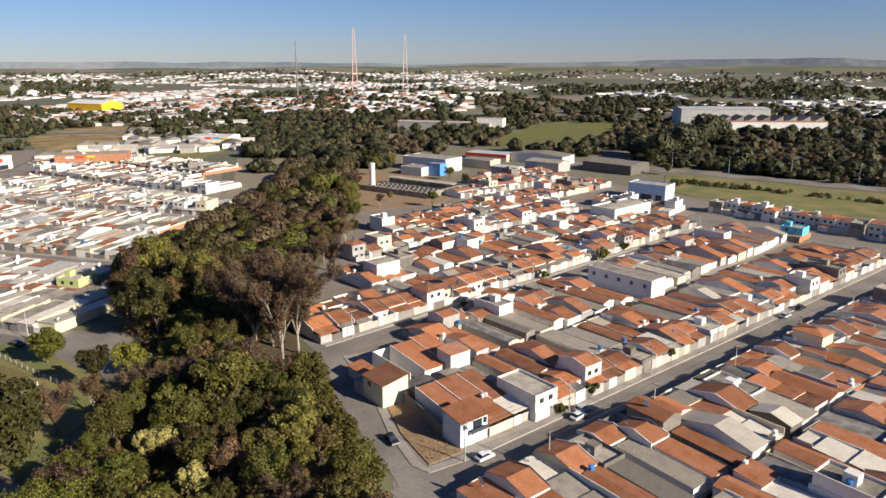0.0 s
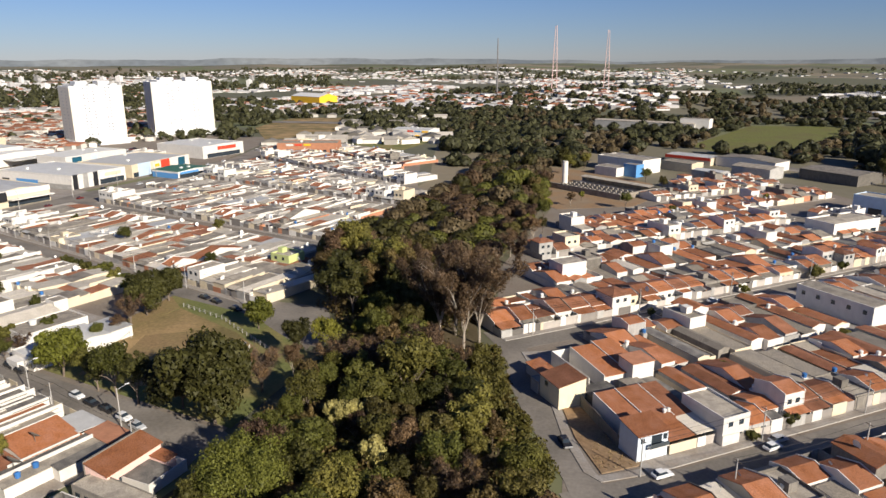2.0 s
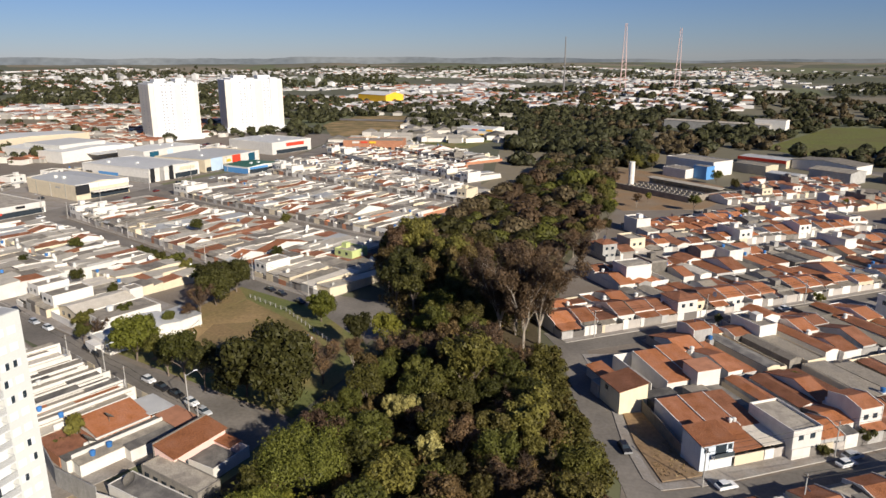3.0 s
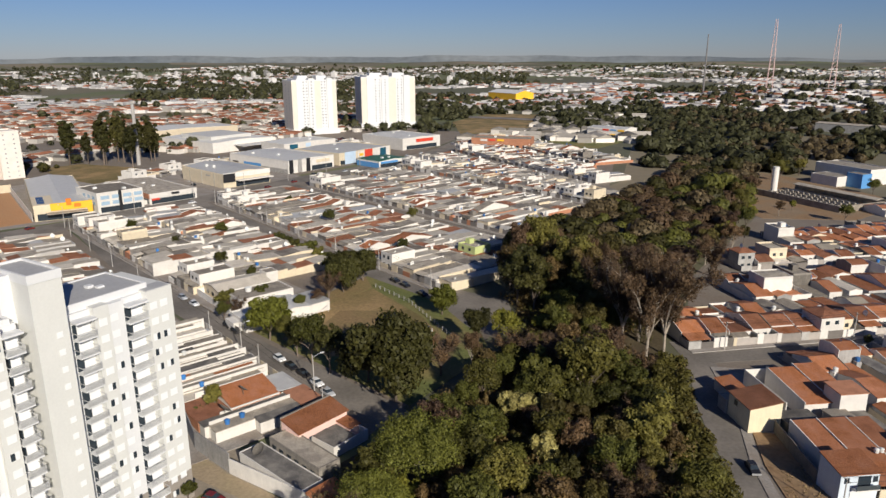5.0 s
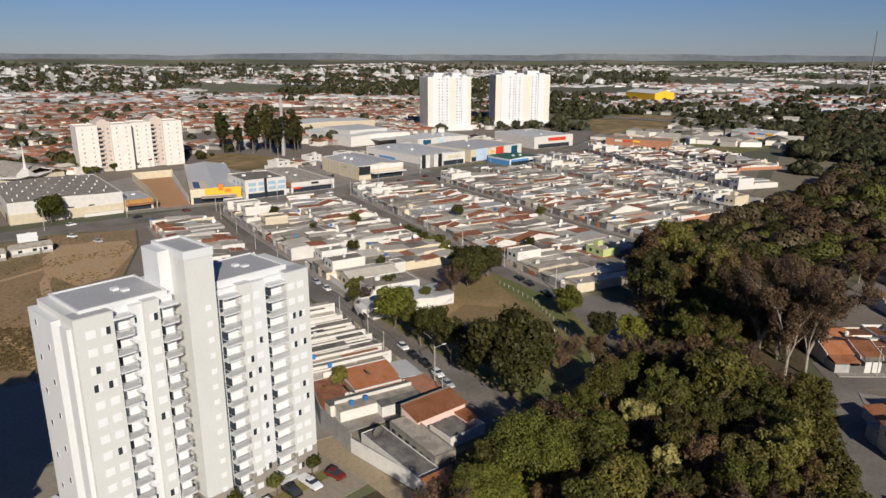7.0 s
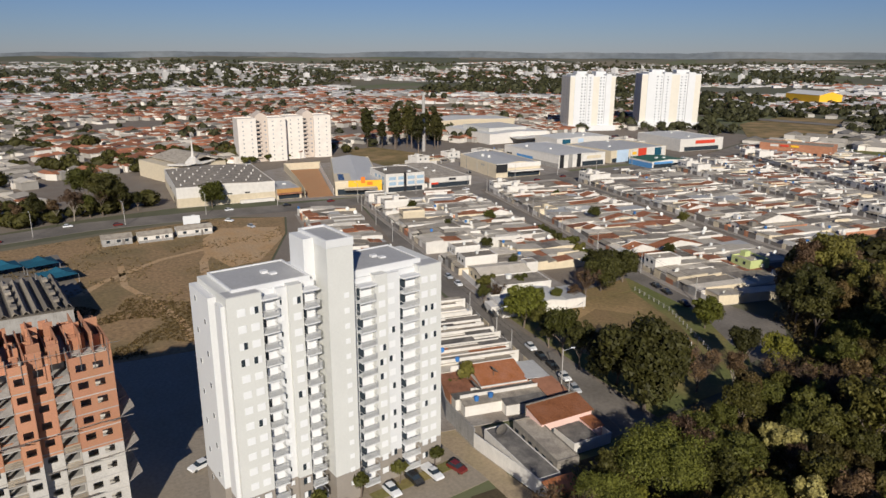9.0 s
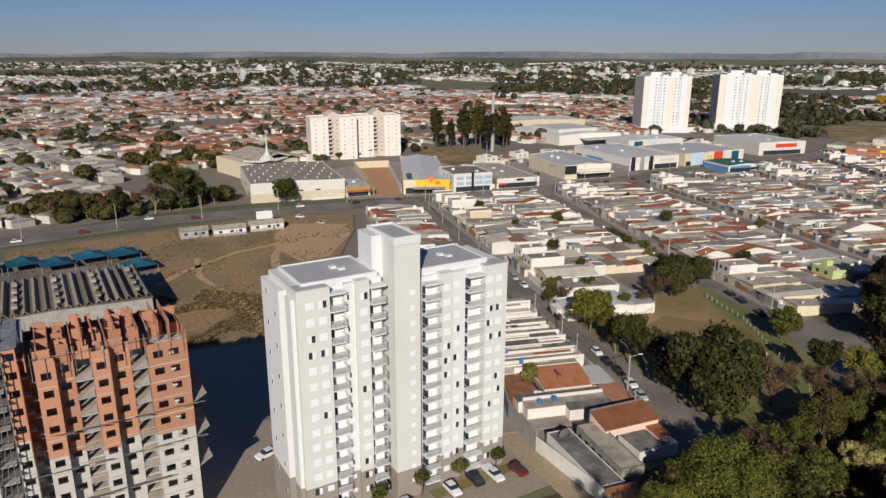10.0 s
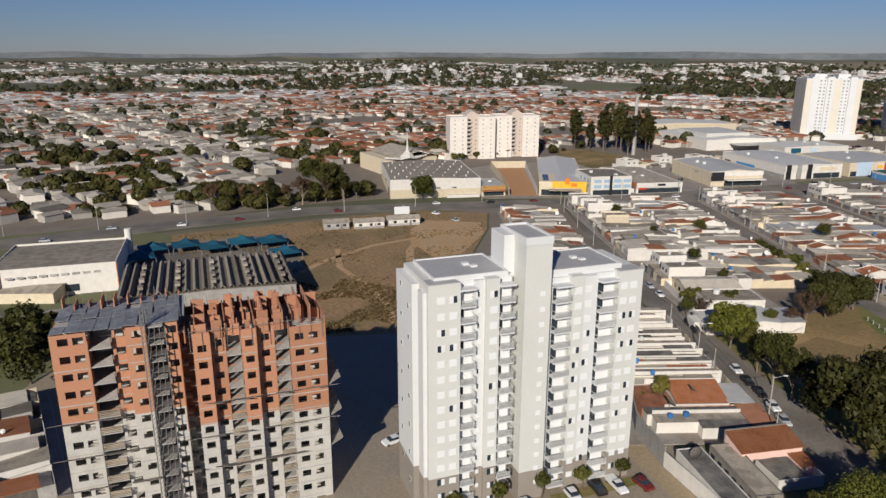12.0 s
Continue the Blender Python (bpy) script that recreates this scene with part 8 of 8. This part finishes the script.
def block_grid(angle, du, dv, block, street, test):
    """Plots in back-to-back rows with streets between, over the land that test allows."""
    c, sn = math.cos(angle), math.sin(angle)
    out = []
    v = -1300.0
    k = 0
    while v < 1300:
        u = -1300.0
        while u < 1300:
            if (u % (block * 6)) > street:
                x = c * u - sn * v + far_rng.normal(0, 0.7)
                y = sn * u + c * v + far_rng.normal(0, 0.7)
                if test(x, y):
                    out.append((x, y))
            u += du
        k += 1
        v += dv + (street if k % 3 == 0 else 0)
    return out


def west_land(x, y):
    r, az = math.hypot(x, y), math.degrees(math.atan2(x, y))
    return 345 < r < 1150 and -114 < az < -38 and x < -350 and clear_of_near(x, y) and not (-470 < x < -300 and 40 < y < 560) \
        and not (-500 < x < -440 and 240 < y < 360) and noise.noise((x / 170, y / 170, 4.0)) > -0.36 and far_rng.random() < 0.86


west = block_grid(0.32, 8.6, 11.5, 22, 9, west_land)
far_rng.shuffle(west)
warm = [p for p in west if far_rng.random() < (0.62 if math.degrees(math.atan2(*p)) > -84 else 0.2)]
plain = [p for p in west if p not in set(warm)]
far_boxes("far_houses", warm, 6, 9.5, "far_tile", "far_wall", "pale walls of many small houses beyond the avenue")
far_boxes("far_low_houses", plain, 6, 9.5, "far_grey", "far_wall", "pale walls of many low houses beyond the avenue")
annexes = [(x + far_rng.uniform(-4.5, 4.5), y + far_rng.uniform(-4.5, 4.5)) for x, y in west if math.hypot(x, y) < 950 and far_rng.random() < 0.75]
far_boxes("far_annexes", annexes, 2.2, 5.0, "far_grey", "far_wall", "pale walls of small annexes among the far houses", gable=False)
strip("road_highway", [(-900, 700), (-620, 760), (-420, 775), (-150, 800), (80, 905), (300, 1020), (700, 1150)], 22, 0.9, M["asphalt"], "grey highway crossing behind the town")
roadside = [p for p in scatter_polar(-42, -16, 640, 1100, 260) if not inside(p, EMBANKMENT) and town_share(*p) > 0.0 and (p[0] > -330 or p[1] > 700)]
far_boxes("roadside_houses", roadside, 8, 18, "far_grey", "far_wall", "pale walls of roadside buildings")
city = [p for p in scatter_polar(-112, 4, 1050, 3800, 17000) if town_share(*p) > -0.16]
far_boxes("distant_town", city[: len(city) // 6], 8, 16, "far_tile", "distant_wall", "pale walls of the distant town")
far_boxes("distant_low_town", city[len(city) // 6:], 9, 20, "distant_wall", "distant_wall", "white walls of the distant town", gable=False)
east = [p for p in scatter_polar(-5, 45, 1100, 3600, 2600) if town_share(*p) > 0.22]
far_boxes("distant_suburb", east, 9, 18, "distant_wall", "distant_wall", "white walls of a distant suburb", gable=False)


def distant_blocks(n):
    """Mid-rise blocks of the town centre, a few pale boxes with stepped tops each."""
    mb = MB()
    for x, y in scatter_polar(-80, -26, 1900, 3600, n):
        z, w, d, h = terrain(x, y) - 1, far_rng.uniform(10, 18), far_rng.uniform(10, 18), far_rng.uniform(7, 22)
        mb.box(x - w / 2, y - d / 2, z, x + w / 2, y + d / 2, z + h)
        mb.box(x - w / 5, y - d / 5, z + h, x + w / 5, y + d / 5, z + h + 3)
    tagged(new("distant_block", mb.data("distant_block", M["distant_wall"])), "pale mid-rise blocks of the distant town", "buildings", "", "stuff")


distant_blocks(90)


def far_wood(name, pts, scale, key, label, cards=46):
    """Many trees as one mesh: each a trunk stub and a loose clump of leaf faces."""
    base = []
    rng = random.Random(9)
    for _ in range(cards):
        v = Vector((rng.gauss(0, 1), rng.gauss(0, 1), rng.gauss(0.3, 1))).normalized() * rng.uniform(0.6, 1.0)
        nrm = (v + Vector((rng.uniform(-1, 1), rng.uniform(-1, 1), rng.uniform(-1, 1))) * 0.35).normalized()
        e = nrm.orthogonal().normalized()
        g = nrm.cross(e)
        s = rng.uniform(0.24, 0.42) * min(1.0, (84 / cards) ** 0.5)
        p = Vector((v.x, v.y, 0.85 + v.z * 0.75))
        base.append([p - e * s * 1.2, p + e * s * 0.9 - g * s, p + e * s * 0.8 + g * s])
    base = np.array([[list(q) for q in f] for f in base])
    n = len(pts)
    out = np.empty((n, cards, 3, 3))
    for i, (x, y) in enumerate(pts):
        a = far_rng.uniform(0, 6.28)
        c, s = math.cos(a), math.sin(a)
        w = scale * min(1.45, math.exp(far_rng.normal(-0.1, 0.3)))
        h = w * far_rng.uniform(0.6, 1.15)
        out[i, :, :, 0] = x + w * (base[:, :, 0] * c - base[:, :, 1] * s)
        out[i, :, :, 1] = y + w * (base[:, :, 0] * s + base[:, :, 1] * c)
        out[i, :, :, 2] = terrain(x, y) + h * base[:, :, 2]
    v = out.reshape(-1, 3)
    me = bpy.data.meshes.new(name)
    k = len(v) // 3
    me.vertices.add(len(v))
    me.vertices.foreach_set("co", v.ravel())
    me.loops.add(len(v))
    me.loops.foreach_set("vertex_index", np.arange(len(v)))
    me.polygons.add(k)
    me.polygons.foreach_set("loop_start", np.arange(k) * 3)
    me.polygons.foreach_set("loop_total", np.full(k, 3))
    me.materials.append(M[key])
    me.update(calc_edges=True)
    tagged(new(name, me), label, "trees", "", "stuff")


strip_poly = [(-52, 234), (-52, 380), (-62, 480), (-106, 480), (-108, 350), (-114, 280), (-114, 234)]
strip_pts = []
for _ in range(4000):
    p = (far_rng.uniform(-114, -50), far_rng.uniform(233, 482))
    if inside(p, strip_poly) and all((p[0] - q[0]) ** 2 + (p[1] - q[1]) ** 2 > 30 for q in strip_pts):
        strip_pts.append(p)
far_wood("wood_strip", strip_pts[0::6], 5.2, "leaf_dark", "dense dark trees of the wooded strip farther off", 640)
far_wood("wood_strip_green", strip_pts[3::6], 5.4, "leaf", "green trees of the wooded strip farther off", 640)
far_wood("wood_strip_olive", strip_pts[1::3], 5.0, "far_leaf_brown", "olive trees of the wooded strip farther off", 640)
far_wood("wood_strip_brown", strip_pts[2::3], 4.8, "leaf_maroon", "brown trees of the wooded strip farther off", 600)


def wood_points(n, az0, az1, r0, r1, test):
    return [p for p in scatter_polar(az0, az1, r0, r1, n) if test(*p)]


def open_wood(x, y):
    """The wooded belt beyond the avenue and the works."""
    if y < 500 and x < 150 or -40 < x < 150 and y < 575 and 0.74 * (y - 540) + 0.6 * (x - 40) < 34:
        return False
    if x > 0 and 0.74 * (y - 476) + 0.62 * (x - 196) * 1.05 < 3:
        return False
    if inside((x, y), [(40, 655), (64, 612), (124, 640), (176, 720), (215, 880), (120, 870), (80, 765)]):
        return False
    if abs(x - 345) < 75 and abs(y - 795) < 45 or -70 < x < 90 and abs(y - 800 + x * 0.33) < 24 or abs(x + 210) < 40 and abs(y - 640) < 30:
        return False
    return x > -190 - (y - 500) * 0.1 and not (x < -120 and y < 560)


belt = wood_points(6200, -16, 50, 500, 1350, lambda x, y: open_wood(x, y) and noise.noise((x / 90, y / 90, 5)) > -0.42)
green = [p for p in belt if noise.noise((p[0] / 60, p[1] / 60, 15)) + far_rng.normal(0, 0.18) < 0.0]
brown = [p for p in belt if noise.noise((p[0] / 60, p[1] / 60, 15)) + far_rng.normal(0, 0.18) >= 0.0]
far_wood("wood_belt", green, 5.2, "far_leaf", "dark green woodland belt beyond the town", 150)
far_wood("wood_belt_brown", brown, 3.8, "far_leaf_brown", "brown scrub woodland beyond the town", 130)
grove = [(160 + 92 * q + far_rng.uniform(-12, 12), 552 + 112 * q + far_rng.uniform(-18, 18)) for q in np.linspace(0, 1, 34)]
far_wood("tall_grove", grove, 10.5, "far_leaf", "tall dark trees in front of the factory", 360)
strays = wood_points(5200, -114, -30, 345, 1500, lambda x, y: clear_of_near(x, y) and x < -345 and not (-470 < x < -300 and 40 < y < 560) and (noise.noise((x / 110, y / 110, 9)) > 0.16 or far_rng.random() < 0.1))
far_wood("town_trees", [p for p in strays if math.hypot(*p) > 560], 4.6, "far_leaf", "scattered dark trees among the far houses", 44)
far_wood("avenue_trees", [p for p in strays if math.hypot(*p) <= 560], 4.4, "leaf_dark", "dark trees along the avenue and among houses", 260)
belt_west = [(-545 + 30 * q + far_rng.normal(0, 13), -118 + 88 * q + far_rng.normal(0, 8)) for q in np.linspace(0, 1, 46)]
belt_west += [(-652 + 50 * q + far_rng.normal(0, 9), 30 + 66 * q + far_rng.normal(0, 7)) for q in np.linspace(0, 1, 26)]
belt_west += [(-356 - 6 * q + far_rng.normal(0, 5), 2 + 84 * q + far_rng.normal(0, 3)) for q in np.linspace(0, 1, 20)]
far_wood("west_tree_belt", belt_west, 5.2, "leaf_dark", "dark belts of trees among the western houses", 300)
fringe = wood_points(3600, -42, -8, 500, 1300, lambda x, y: (x > -345 or y > 720) and not inside((x, y), EMBANKMENT) and not (-265 < x < -185 and 555 < y < 690) and (x < -60 or y > 900) and not (x < -140 and y < 620) and not (abs(x + 210) < 40 and abs(y - 640) < 30) and noise.noise((x / 70, y / 70, 6)) > -0.15)
far_wood("fringe_trees", fringe, 4.4, "far_leaf", "loose trees between the blocks and the wooded hill", 70)
horizon = wood_points(16000, -112, 48, 1250, 3800, lambda x, y: noise.noise((x / 420, y / 420, 1.5)) + 0.3 * noise.noise((x / 120, y / 120, 1.5)) > 0.06)
far_wood("distant_woods", horizon, 8.0, "far_leaf", "dark woods on the distant hills", 24)

for mk, acc in FAR.items():
    acc.m = [0] * len(acc.f)
    tagged(new("farther_houses", acc.data("farther_houses", M[mk])), "long low houses with grey roofs and white parapets farther off", "houses", "", "stuff")
for group in TREES.values():
    for src in group:
        for o in [*src.children, src]:
            bpy.data.objects.remove(o)


def backdrop_hills(name, radius, low, high, seed, material_key, label):
    """A ring of far ridges closing the horizon, one solid band with a sloping front."""
    n, mb = 360, MB()
    for i in range(n):
        a = 2 * math.pi * i / n
        c, s = math.cos(a), math.sin(a)
        q = 0.5 + 0.9 * noise.noise((c * 3.2, s * 3.2, seed)) + 0.35 * noise.noise((c * 11, s * 11, seed)) + 0.12 * noise.noise((c * 40, s * 40, seed))
        h = low + (high - low) * max(0.0, q)
        mb.v += [(c * radius, s * radius, 0), (c * (radius + 140), s * (radius + 140), h), (c * (radius + 160), s * (radius + 160), 0)]
    for i in range(n):
        j = (i + 1) % n
        mb.f += [(3 * i, 3 * j, 3 * j + 1, 3 * i + 1), (3 * i + 1, 3 * j + 1, 3 * j + 2, 3 * i + 2)]
    mb.m = [0] * len(mb.f)
    solid(name, mb, M[material_key], label, "hills")


# distance haze is put into this base colour: blue-grey instead of woodland green
M["hazed_ridge"] = material("hazed_ridge", (0.13, 0.15, 0.165), 0.95, 0.3, 0.002, 0.02, world_space=True, tint=(0.17, 0.185, 0.19))
backdrop_hills("backdrop_hills", 4500, 44, 84, 3.3, "hazed_ridge", "wooded ridges along the horizon, coloured blue-grey for distance haze")
